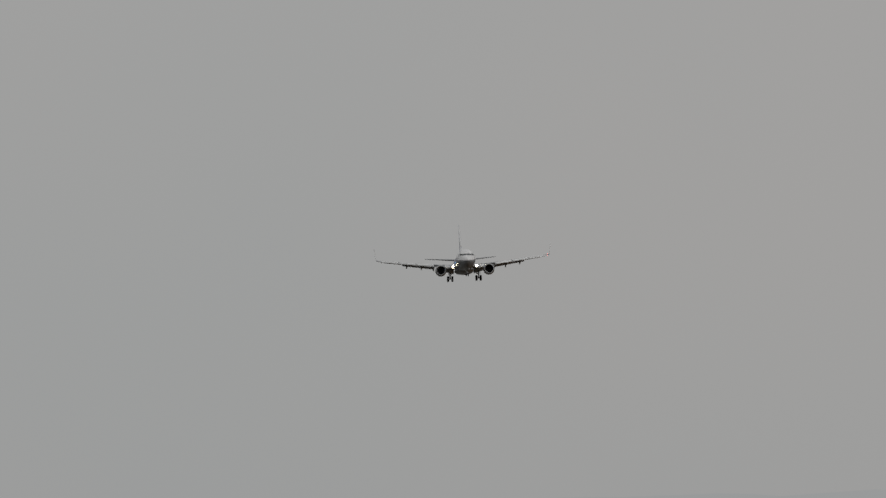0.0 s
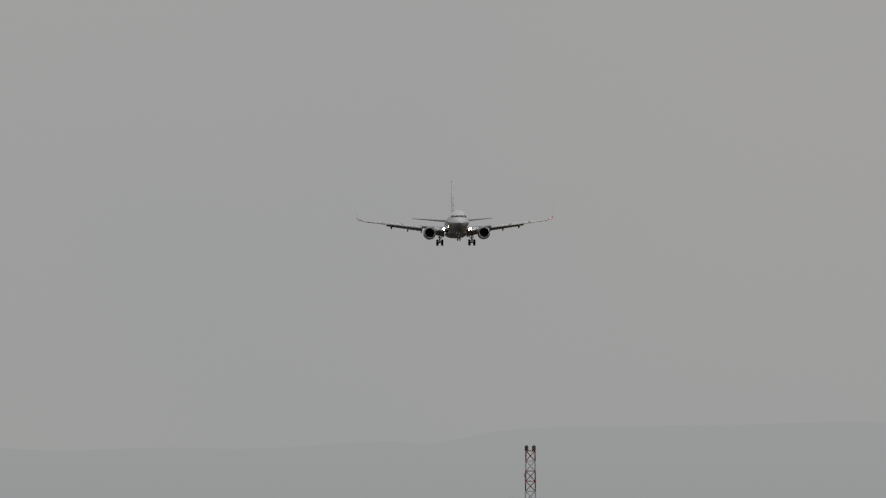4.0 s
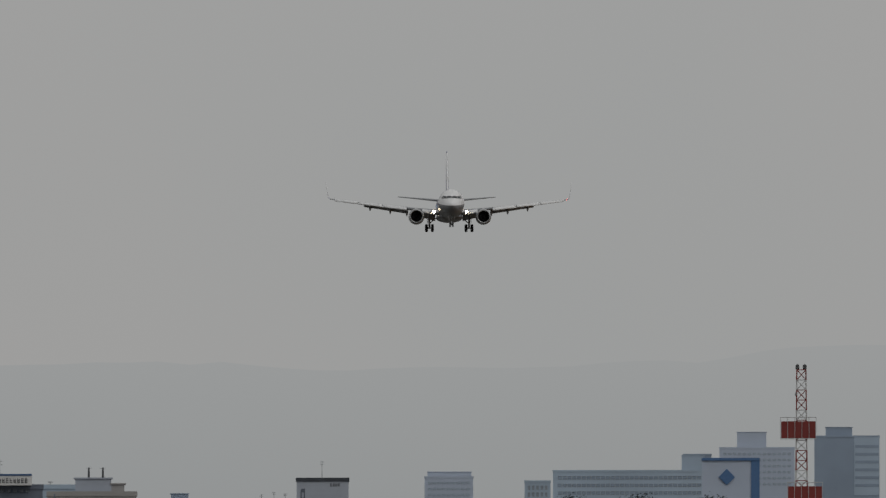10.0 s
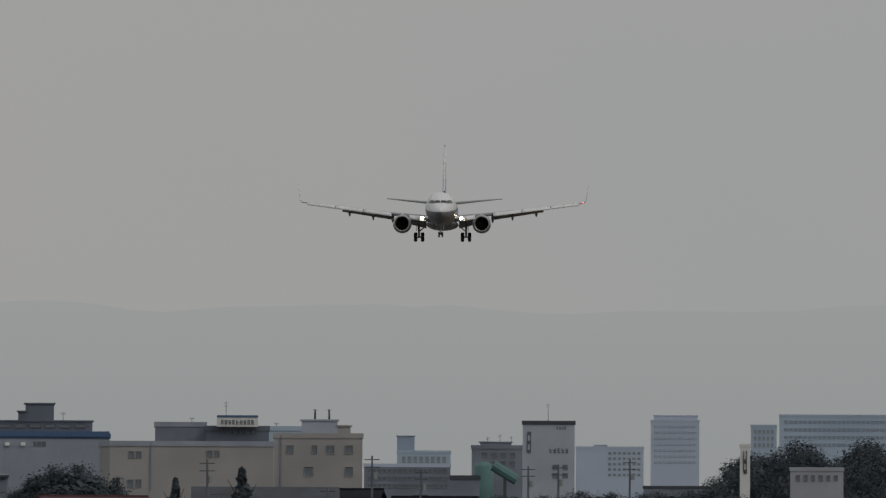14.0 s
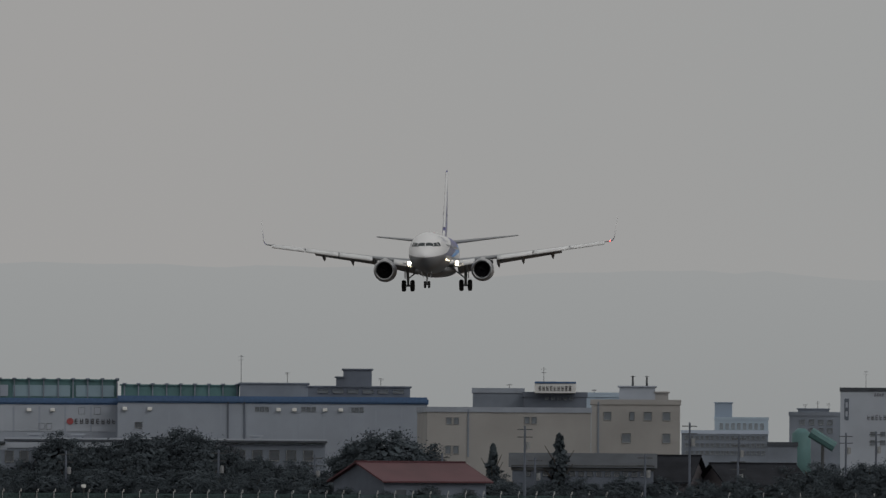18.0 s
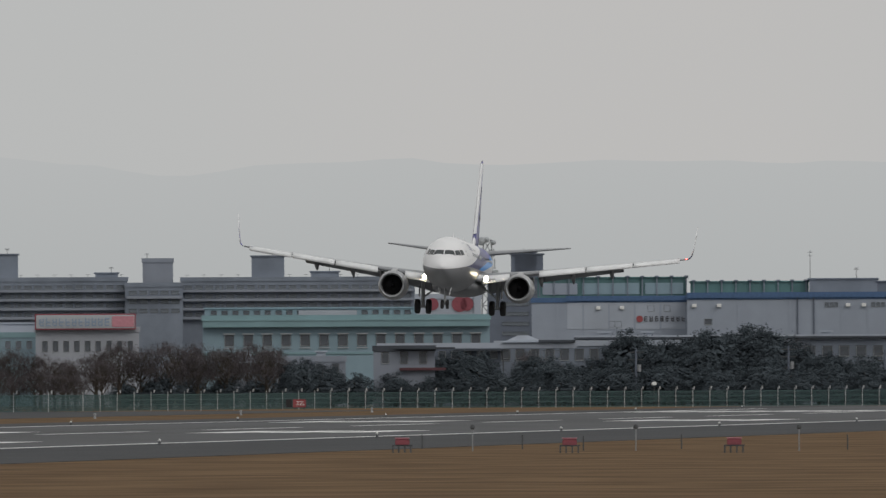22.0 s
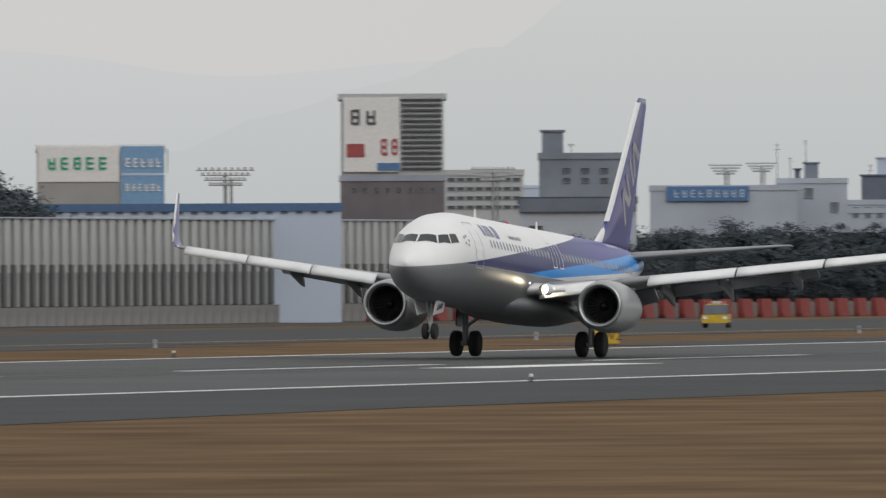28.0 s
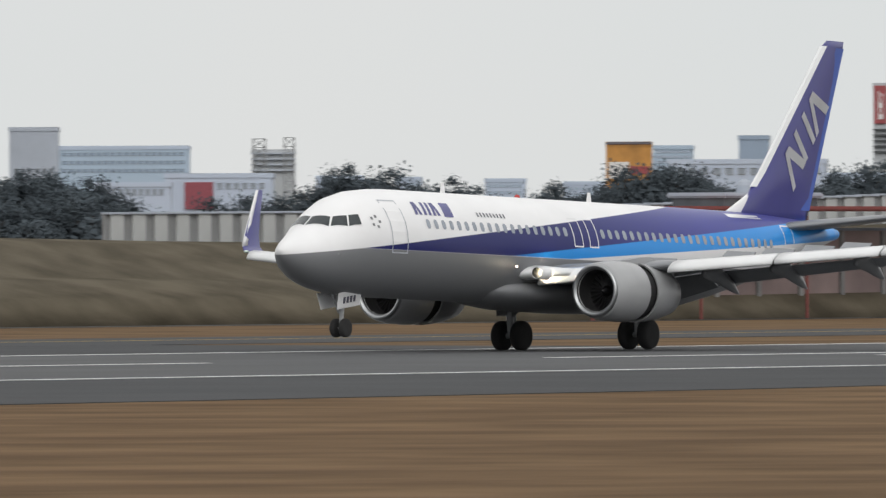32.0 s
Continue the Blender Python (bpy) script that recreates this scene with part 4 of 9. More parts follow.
def tree(kind, x, y, h, wide=1.0, turn=0.0):
    """Copies of a few trees of each kind, sized and turned."""
    spec = {"round": (0, "dark evergreen tree with a dense rounded crown", LEAF_DARK), "broad": (1, "dark evergreen tree with a broad uneven crown", LEAF_DARK),
            "conifer": (2, "dark pointed evergreen conifer tree", LEAF_DARK), "bare": (3, "leafless brown winter tree with fine twigs", LEAF_BROWN), "shrub": (4, "dense dark evergreen shrub down to the ground", LEAF_DARK),
            "pine": (5, "tall dark pine with a layered crown", LEAF_DARK)}[kind]
    if kind not in TREES:
        rng = random.Random(11 + spec[0])
        e = empty("tree", Matrix.Identity(4), spec[1], "tree", "trees beyond the airfield")
        tb = bmesh.new()
        add_rod(tb, (0, 0, 0), (0.1, 0, 4.5), 0.32, 0.18, 8)
        for k in range(7):
            a = k * 2.4
            add_rod(tb, (0.08, 0, 2.2 + 0.45 * k), (1.9 * math.cos(a), 1.9 * math.sin(a), 4.6 + 0.55 * k), 0.12, 0.04, 6)
        if kind == "bare":
            for k in range(150):
                a, z, q = rng.uniform(0, 6.28), rng.uniform(3.2, 7.5), rng.uniform(0.3, 2.2)
                p = Vector((q * math.cos(a), q * math.sin(a), z))
                add_rod(tb, p, p + Vector((rng.uniform(-0.9, 0.9), rng.uniform(-0.9, 0.9), rng.uniform(0.6, 2.2))), 0.04, 0.012, 4)
        part("trunk", tb, BARK, e)
        cb = bmesh.new()
        if kind == "round":
            crown(cb, rng, 3.6, 3.6, 3.8, 5.1, 100, 120, 0.105, 1100)
        elif kind == "broad":
            crown(cb, rng, 4.8, 4.2, 3.6, 5.3, 110, 120, 0.11, 1100)
        elif kind == "conifer":
            for k in range(9):
                crown(cb, rng, 2.3 - 0.23 * k, 2.3 - 0.23 * k, 0.8, 1.6 + 0.9 * k, 14, 60, 0.13, 60)
        elif kind == "bare":
            crown(cb, rng, 2.9, 2.9, 3.0, 6.2, 110, 55, 0.09, 0, True)
        elif kind == "shrub":
            crown(cb, rng, 4.4, 3.4, 4.8, 4.2, 110, 120, 0.11, 1100)
        else:
            crown(cb, rng, 2.7, 2.7, 1.3, 8.0, 36, 80, 0.13, 250)
            crown(cb, rng, 3.2, 3.2, 1.3, 5.6, 40, 80, 0.13, 250)
        part("crown", cb, spec[2], e)
        TREES[kind] = e
        TREES[kind]["used"] = 0
    e = TREES[kind]
    k = h / 9.2
    m = pose(x, y, 0, 0, 0, turn) @ Matrix.Diagonal((k * wide, k * wide, k, 1))
    if not e["used"]:
        e["used"] = 1
        e.matrix_basis = m
        return e
    o = copy_thing(e, Matrix.Identity(4))
    o.matrix_basis = m
    return o


SIGN_PINK = principled("faded_pink_sign", (0.5, 0.22, 0.26), 0.6, var=0.08)
SIGN_BLUELIGHT = principled("mid_blue_sign_panel", (0.16, 0.3, 0.48), 0.55, var=0.06)
SIGN_REDDARK = principled("dull_red_sign", (0.25, 0.06, 0.08), 0.6, var=0.1)
FRAME_GREEN = principled("green_steel_frame", (0.12, 0.38, 0.3), 0.6, var=0.1)


def rail_frame(m, x0, x1, z0, z1):
    """A platform's guard rail: posts and two rails."""
    bm = bmesh.new()
    for z in (z0, z1):
        add_rod(bm, (x0, -1.2, z), (x1, -1.2, z), 0.05, None, 6)
    for k in range(6):
        x = x0 + (x1 - x0) * k / 5
        add_rod(bm, (x, -1.2, z0), (x, -1.2, z1), 0.04, None, 6)
    part("guard_rail", bm, MAST_WHITE, m)


def silo(x, y, r, h):
    e = empty("silo", facing(x, y), "teal steel silo of the concrete plant", "silo")
    part("drum", spin([(1.5, 0.3), (3.0, r), (h - 0.8, r), (h, r * 0.4)], 20, "Z"), NET_GREEN, e, "", True)
    bm = bmesh.new()
    for a in range(4):
        add_rod(bm, (r * 0.8 * math.cos(a * 1.57), r * 0.8 * math.sin(a * 1.57), 0), (r * 0.8 * math.cos(a * 1.57), r * 0.8 * math.sin(a * 1.57), 3.2), 0.12, None, 6)
    part("leg_frame", bm, STEEL_DARK, e)


def conveyor(x0, y0, x1, y1, z0, z1):
    e = empty("conveyor", Matrix.Identity(4), "inclined teal conveyor of the concrete plant", "conveyor")
    part("belt_housing", rod((x0, y0, z0), (x1, y1, z1), 0.8, None, 8), NET_GREEN, e)
    part("trestle", rod(((x0 + x1) / 2, (y0 + y1) / 2, 0), ((x0 + x1) / 2, (y0 + y1) / 2, (z0 + z1) / 2), 0.25), STEEL_DARK, e)


def gable(b, w, h, depth, rise, mat):
    """A pitched roof with its ridge along the front."""
    o = 0.4
    part("pitched_roof", loft([[(x, -o, h - 0.1), (x, depth / 2, h + rise), (x, depth + o, h - 0.1), (x, depth / 2, h + rise - 0.3)] for x in (-w / 2 - o, w / 2 + o)]), mat, b)


def cottage(name, label, x, y, w, depth, h, rise, turn, wall, roof):
    """A small gabled house with overhanging roof slabs and a ridge cap, standing about its centre."""
    e = empty(name, facing(x, y, turn), label, "house")
    part("wall", loft([[(sx * w / 2, -depth / 2, 0), (sx * w / 2, depth / 2, 0), (sx * w / 2, depth / 2, h), (sx * w / 2, 0, h + rise), (sx * w / 2, -depth / 2, h)] for sx in (-1, 1)]), wall, e)
    k = rise / (depth / 2)
    for sy in (-1, 1):
        part("roof_slab", loft([[(sx * (w / 2 + 0.5), sy * yy, h + rise - k * yy + dz) for yy, dz in ((0.02, 0.05), (depth / 2 + 0.6, 0.05), (depth / 2 + 0.6, 0.22), (0.02, 0.22))] for sx in (-1, 1)]), roof, e)
    part("ridge_cap", box(0, 0, h + rise + 0.24, w + 1.1, 0.4, 0.16, 0.04), roof, e)
    n = max(2, int(w / 3.5))
    for q in range(n):
        part("window", box(-w / 2 + w * (q + 0.5) / n, -depth / 2 - 0.03, h * 0.55, 1.3, 0.1, 1.0, 0.02), PANE, e)


def hip(b, x0, x1, z0, z1, y0, y1, mat):
    bm = bmesh.new()
    vs = [bm.verts.new(p) for p in ((x0, y0, z0), (x1, y0, z0), (x1, y1, z0), (x0, y1, z0))]
    a, c = bm.verts.new(((x0 + x1) / 2 - 0.6, (y0 + y1) / 2, z1)), bm.verts.new(((x0 + x1) / 2 + 0.6, (y0 + y1) / 2, z1))
    for f in ((vs[0], vs[1], c, a), (vs[1], vs[2], c), (vs[2], vs[3], a, c), (vs[3], vs[0], a), (vs[3], vs[2], vs[1], vs[0])):
        bm.faces.new(f)
    part("hip_roof", bm, mat, b, "dark hipped tile roof")


def arc_rail(b, x0, x1, z0, z1):
    """Arched terrace railing with uprights."""
    bm = bmesh.new()
    pts = [(x0 + (x1 - x0) * k / 10, 0.2, z0 + (z1 - z0) * (0.45 + 0.55 * math.sin(math.pi * k / 10))) for k in range(11)]
    for p, q in zip(pts, pts[1:]):
        add_rod(bm, p, q, 0.09, None, 6)
    for p in pts:
        add_rod(bm, (p[0], p[1], z0), p, 0.06, None, 6)
    add_rod(bm, (x0, 0.2, z0 + 0.4), (x1, 0.2, z0 + 0.4), 0.06, None, 6)
    part("arched_railing", bm, STEEL_DARK, b)


def truss(b, x0, x1, z0, z1, y):
    bm = bmesh.new()
    n = 5
    for k in range(n):
        xa, xb = x0 + (x1 - x0) * k / n, x0 + (x1 - x0) * (k + 1) / n
        add_rod(bm, (xa, y, z0), (xa, y, z1), 0.12, None, 6)
        add_rod(bm, (xa, y, z0), (xb, y, z1), 0.09, None, 6)
        add_rod(bm, (xb, y, z0), (xa, y, z1), 0.09, None, 6)
    add_rod(bm, (x1, y, z0), (x1, y, z1), 0.12, None, 6)
    part("board_truss", bm, OFFWHITE, b)


def blob_mark(b, x, z, r):
    """A swept round mark: a disc with a leaning tail."""
    bm = spin([(-0.06, 0.02), (-0.06, r * 0.75), (0, r * 0.75)], 18, "Y")
    moved(bm, Matrix.Translation((x, -0.01, z - r * 0.1)))
    add_box(bm, x + r * 0.75, -0.04, z + r * 0.35, r * 0.4, 0.06, r * 1.3, None)
    part("sign_mark", bm, SIGN_MARK, b, "orange-red sign mark")


SIGN_MARK = principled("orange_red_sign_paint", (0.6, 0.12, 0.05), 0.55)


def green_frame(b, x0, x1, z0, z1):
    """A tall open steel frame with a sloping top over the roof."""
    bm = bmesh.new()
    n = 16
    for k in range(n + 1):
        u = k / n
        x = x0 + (x1 - x0) * u
        top = z1 if u < 0.55 else z1 + (z0 + 1.2 - z1) * (u - 0.55) * 1.0
        for y in (1.0, 9.0):
            add_rod(bm, (x, y, z0 - 0.3), (x, y, top), 0.09, None, 5)
        add_rod(bm, (x, 1.0, top), (x, 9.0, top), 0.09, None, 5)
        if k:
            for zz in (0.35, 0.7, 1.0):
                add_rod(bm, (px_, 1.0, z0 + (pt_ - z0) * zz), (x, 1.0, z0 + (top - z0) * zz), 0.1, None, 5)
            add_rod(bm, (px_, 9.0, pt_), (x, 9.0, top), 0.1, None, 5)
        px_, pt_ = x, top
    part("green_frame", bm, FRAME_GREEN, b, "green open steel frame")


def water_tank(x, y, r, top):
    e = empty("water_tank", facing(x, y), "cream elevated water tank on legs", "water tank")
    part("drum", spin([(top - 2.4 * r, r * 0.5), (top - 2.2 * r, r), (top - 0.3 * r, r), (top, r * 0.3)], 18, "Z"), CREAM, e, "", True)
    bm = bmesh.new()
    for a in range(4):
        c, s = r * 0.75 * math.cos(0.78 + a * 1.57), r * 0.75 * math.sin(0.78 + a * 1.57)
        add_rod(bm, (c, s, 0), (c, s, top - 2 * r), 0.12, None, 6)
    part("leg_frame", bm, STEEL, e)


def ball_net(x0, y0, x1, y1, h):
    """A driving-range net on tall poles."""
    e = empty("ball_net", Matrix.Identity(4), "tall green golf net between poles", "net")
    for k in range(4):
        x, y = x0 + (x1 - x0) * k / 3, y0 + (y1 - y0) * k / 3
        part("pole", rod((x, y, 0), (x, y, h), 0.5 if k == 0 else 0.35, None, 8), MID_BLUE if k == 0 else PALE_BLUE, e)
    bm = bmesh.new()
    for k in range(14):
        z = h * (0.3 + 0.7 * k / 13)
        add_rod(bm, (x0, y0, z), (x1, y1, z), 0.03, None, 4)
    for k in range(30):
        x, y = x0 + (x1 - x0) * k / 29, y0 + (y1 - y0) * k / 29
        add_rod(bm, (x, y, h * 0.3), (x, y, h), 0.025, None, 4)
    part("netting", bm, PALE_BLUE, e)


def floodlight(x, y, w, top):
    """Stadium lamps: a post with rows of lamps on trays."""
    e = empty("floodlight_mast", facing(x, y), "grey floodlight mast with stacked rows of lamps", "floodlight")
    part("post", rod((0, 0, 0), (0, 0, top - w * 0.1), w * 0.07, None, 10), STEEL, e)
    part("post", rod((w * 0.2, 0, 0), (w * 0.2, 0, top - w * 0.3), w * 0.05, None, 10), STEEL, e)
    for r in range(4):
        z, hw = top - r * w * 0.17, w * (1.0 - 0.14 * r)
        tray = part("lamp_tray", box(0, 0, z, hw * 2, 0.5, w * 0.03), STEEL, e)
        for k in range(9):
            cx = -hw + hw * 2 * (k + 0.5) / 9
            part("lamp", moved(spin([(-0.35, w * 0.055), (-0.3, w * 0.06), (0.1, w * 0.03)], 8, "Y"), Matrix.Translation((cx, 0, z + w * 0.06))), SIGN_GREY, tray)


def hill(x0, y0, x1, y1, h):
    """A low wooded hill: one mound covered with leaf clumps."""
    rng = random.Random(77)
    verts, faces = [], []
    for c in range(620):
        u = rng.random()
        d = rng.uniform(0, 70)
        base = Vector((x0 + (x1 - x0) * u + d * 0.99, y0 + (y1 - y0) * u + d * 0.1, 0))
        top = h * min(1.0, 0.45 + u * 3.2) * (0.9 + 0.1 * math.sin(u * 23))
        z = top * rng.uniform(0.25, 1.0) ** 0.7
        r = rng.uniform(1.6, 3.2)
        for i in range(80):
            dv = Vector((rng.gauss(0, 1), rng.gauss(0, 1), rng.gauss(0, 0.8))).normalized() * r * rng.uniform(0.5, 1)
            p = base + Vector((0, 0, z)) + dv
            n = (dv + Vector((0, 0, 0.6))).normalized()
            s = n.orthogonal().normalized()
            s.rotate(Matrix.Rotation(rng.uniform(0, 6.28), 3, n))
            t = n.cross(s)
            w = rng.uniform(0.18, 0.4)
            k = len(verts)
            verts += [p - s * w, p + t * w * 0.6, p + s * w, p - t * w * 0.6]
            faces.append((k, k + 1, k + 2, k + 3))
    me = bpy.data.meshes.new("hill_wood")
    me.from_pydata(verts, [], faces)
    me.materials.append(LEAF_DARK)
    tagged(new("hill_wood", me), "dark evergreen wood on a low hill", "woods", kind="stuff")
    e = bmesh.new()
    add_rod(e, (0, 0, 0), (0, 0, 1), 1.0, 0.5, 24)
    o = part("hill_mound", e, LEAF_DARK)
    o.matrix_basis = pose((x0 + x1) / 2 + 45, (y0 + y1) / 2 + 5, 0, 0, 0, math.degrees(math.atan2(y1 - y0, x1 - x0))) @ Matrix.Diagonal((26, 32, h * 0.75, 1))
    tagged(o, "dark wooded mound", "hill", kind="structure")


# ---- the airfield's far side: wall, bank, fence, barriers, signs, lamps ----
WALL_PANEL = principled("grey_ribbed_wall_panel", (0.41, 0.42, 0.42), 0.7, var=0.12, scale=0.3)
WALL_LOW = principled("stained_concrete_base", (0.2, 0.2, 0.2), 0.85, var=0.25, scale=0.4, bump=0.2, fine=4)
# Darker copy of the panel colour: the grooves' shade is painted in.
WALL_GROOVE = principled("shaded_wall_groove", (0.25, 0.255, 0.26), 0.8, var=0.15, scale=0.4)
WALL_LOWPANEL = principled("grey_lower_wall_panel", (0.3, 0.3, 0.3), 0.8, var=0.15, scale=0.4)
POST_GREY = principled("grey_wall_post", (0.1, 0.105, 0.11), 0.6, var=0.1)
BANK_GRASS = principled("dull_brown_bank_grass", (0.085, 0.073, 0.053), 0.95, var=0.2, scale=0.3, bump=0.6, fine=2.5, spec=0.05, tint=(0.122, 0.105, 0.078))
BARRIER_RED = principled("faded_red_plastic", (0.22, 0.04, 0.036), 0.55, var=0.2, scale=0.6)
BARRIER_PALE = principled("dull_grey_plastic", (0.14, 0.12, 0.11), 0.6, var=0.15)
ORANGE = principled("orange_red_board", (0.350, 0.068, 0.036), 0.6, var=0.12)
SIGN_YELLOW = principled("yellow_sign_face", (0.55, 0.36, 0.03), 0.5, var=0.08)
SIGN_BLACK = principled("black_sign_face", (0.015, 0.012, 0.014), 0.6)
SIGN_SIDE = principled("dark_red_sign_case", (0.22, 0.02, 0.02), 0.55, var=0.12)
LETTER = principled("white_letter_paint", (0.75, 0.75, 0.73), 0.5)
CANOPY_RED = principled("dull_red_canopy", (0.2, 0.045, 0.04), 0.6, var=0.12)
SHED_X = 500
BRICK_DARK = principled("dark_red_brown_wall", (0.2, 0.15, 0.145), 0.8, var=0.25, scale=0.3)
CAR_YELLOW = principled("yellow_car_paint", (0.6, 0.4, 0.03), 0.35, coat=0.4)
SOCK_ORANGE = principled("orange_cloth", (0.75, 0.12, 0.03), 0.8)
SOCK_WHITE = principled("white_cloth", (0.75, 0.73, 0.7), 0.8)

# blast wall: posts, ribbed panels in two heights, a stained plinth and a light cap
WALL = tagged(new("blast_wall"), "long grey ribbed blast wall with posts and stained plinth", "wall", kind="structure")
WALL.matrix_basis = pose(0, 318, 0)
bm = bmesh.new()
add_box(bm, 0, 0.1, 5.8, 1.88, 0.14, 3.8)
panel0 = part("panel", bm, WALL_GROOVE, WALL, "wall panel coloured as groove shade")
rib0 = part("panel_rib", box(0, -0.06, 5.75, 1.12, 0.16, 3.86, 0.03), WALL_PANEL, WALL, "pale wall rib")
low0 = part("lower_panel", box(0, -0.02, 2.65, 0.95, 0.2, 2.5, 0.02), WALL_LOWPANEL, WALL)
bm = box(0, -0.2, 2.9, 0.62, 0.3, 3.0, 0.03)
post0 = part("wall_post", bm, POST_GREY, WALL)
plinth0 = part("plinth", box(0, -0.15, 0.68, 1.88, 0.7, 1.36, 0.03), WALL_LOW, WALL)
cap0 = part("wall_cap", box(0, 0, 7.72, 1.89, 0.5, 0.12, 0.02), OFFWHITE, WALL)
first = True
x = 467.5
while x < 928:
    low = float(np.interp(x, (465, 500, 546, 600, 640, 700), (-1.9, -1.75, -0.65, 0.25, 0.3, 0.0)))
    for src in (panel0, rib0, low0, post0, plinth0, cap0):
        if x < 640 and src in (low0, post0, plinth0) and not first:
            continue
        o = src if first else again(src, WALL, Matrix.Identity(4))
        o.matrix_basis = pose(x + (0.95 if src is post0 else 0), 0, 0 if src is plinth0 else low)
    first = False
    x += 1.9
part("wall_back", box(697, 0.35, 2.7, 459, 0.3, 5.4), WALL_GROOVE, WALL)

# grass bank that rises in front of the wall's western part
def bank():
    rings = []
    for k in range(36):
        x = -60 + 24 * k if k < 26 else 564 + 10 * (k - 26)
        e = 1.0 if x < 570 else max(0.0, 1 - (x - 570) / 68) ** 0.8
        top = (float(np.interp(x, (500, 560), (4.45, 5.3))) + 0.3 * math.sin(k * 1.3)) * e
        rings.append([(x, 300 if x > 380 else 268, 0.0), (x, 302 if x > 380 else 274, 0.3 * top), (x, 306 if x > 380 else 290, 0.5 * top), (x, 308 if x > 380 else 296, 0.54 * top), (x, 313.5, 0.95 * top), (x, 316, top), (x, 317.2, top), (x, 317.3, 0.0)])
        if x > 645:
            break
    return loft(rings)


tagged(part("grass_bank", bank(), BANK_GRASS, None, "", True), "brown grass bank with terraces before the wall", "bank", kind="structure")

# dark shrubs that show before the wall
for k, (sx, h) in enumerate(((648, 5.6), (654, 4.6), (664, 6.2), (669, 5.0))):
    tree("shrub", sx, 315.5, h, 0.75, 40 * k)

# low canopy building before the wall's western end
e = empty("canopy_shed", pose(SHED_X, 300, 0), "long dark red shed with a flat red canopy and white roof", "shed")
part("wall", box(0, 6, 2.4, 36, 8, 4.8), BRICK_DARK, e)
part("wall_coping", box(0, 2.0, 4.88, 36.2, 0.4, 0.16, 0.03), CONCRETE, e)
for k in range(9):
    part("wall_pier", box(-16 + 4 * k, 1.92, 2.4, 0.35, 0.16, 4.76, 0.02), WALL_LOW, e)
for k in range(4):
    part("column", rod((-15 + 10 * k, -0.6, 0), (-15 + 10 * k, -0.6, 5.9), 0.08), CANOPY_RED, e)
part("canopy", box(0, 1, 6.0, 38, 5, 0.26, 0.08), CANOPY_RED, e, "flat red canopy")
part("roof_deck", box(5, 3.5, 6.75, 9.5, 4, 0.3, 0.1), OFFWHITE, e, "white roof deck")
part("clerestory", box(5, 3.5, 6.35, 9, 3.4, 0.5), PANE, e)
part("roof_vent", moved(spin([(0, 0.45), (0.4, 0.45), (0.6, 0.35), (0.75, 0.05)], 14, "Z"), Matrix.Translation((4.2, 3.0, 6.9))), OFFWHITE, e)
part("grey_door", box(-4, 1.9, 1.9, 3, 0.2, 2.6, 0.05), CONCRETE, e)

# perimeter fence: white-topped posts, green mesh
FENCE = empty("fence", Matrix.Identity(4), "green mesh fence with pale posts beside the runway end", "fence")
MESH_GREEN = principled("green_fence_mesh", (0.05, 0.095, 0.095), 0.8, var=0.15)
fence_line = ((1096, 282), (1236, 246), (1272, 190), (1290, 150), (1296, 110))
post_src = mesh_src = None
for (ax, ay), (bx, by) in zip(fence_line, fence_line[1:]):
    n = int(math.hypot(bx - ax, by - ay) / 1.85)
    for k in range(n):
        u = k / n
        p = pose(ax + (bx - ax) * u, ay + (by - ay) * u, 0, 0, 0, math.degrees(math.atan2(by - ay, bx - ax)))
        if post_src is None:
            bm = bmesh.new()
            add_box(bm, 0, 0, 0.95, 0.055, 0.055, 1.9, None, 0.01)
            add_box(bm, 0, -0.08, 1.98, 0.09, 0.09, 0.3, pose(0, 0, 0, 8, 0, 0))
            post_src = part("fence_post", bm, MAST_WHITE, FENCE)
            bm = bmesh.new()
            for j in range(13):
                add_box(bm, -0.92 + 0.142 * j, 0.04, 0.85, 0.05, 0.03, 1.55)
            for z in (0.1, 0.6, 1.1, 1.6):
                add_box(bm, 0, 0.04, z, 1.85, 0.035, 0.08)
            mesh_src = part("mesh_panel", bm, MESH_GREEN, FENCE)
            post_src.matrix_basis, mesh_src.matrix_basis = p, p @ pose(0.92, 0, 0)
        else:
            if ax > 1200 or k % 4 == 0 or (u > 0.62 and k % 2 == 0):
                again(post_src, FENCE, p)
            again(mesh_src, FENCE, p @ pose(0.92, 0, 0))

# red and dark water-filled barriers
bar_src = None
for k in range(66):
    u = k / 65
    x, y = 1096 - 216 * u, 276 + 36 * u
    m = pose(x, y, 0, 0, 0, -10 + (k * 37 % 7) - 3)
    if bar_src is None:
        e = empty("barrier", m, "red plastic road barrier standing in a row", "barrier", "row of barriers")
        bm = bmesh.new()
        add_box(bm, 0, 0, 0.74, 1.8, 0.5, 1.48, None, 0.08)
        add_box(bm, 0, -0.05, 0.16, 1.8, 0.7, 0.32, None, 0.05)
        part("barrier_body", bm, BARRIER_RED, e)
        part("end_block", box(1.4, 0.02, 0.62, 0.95, 0.4, 1.2, 0.06), BARRIER_PALE, e, "dull dark connector")
        bar_src = e
    else:
        copy_thing(bar_src, m)


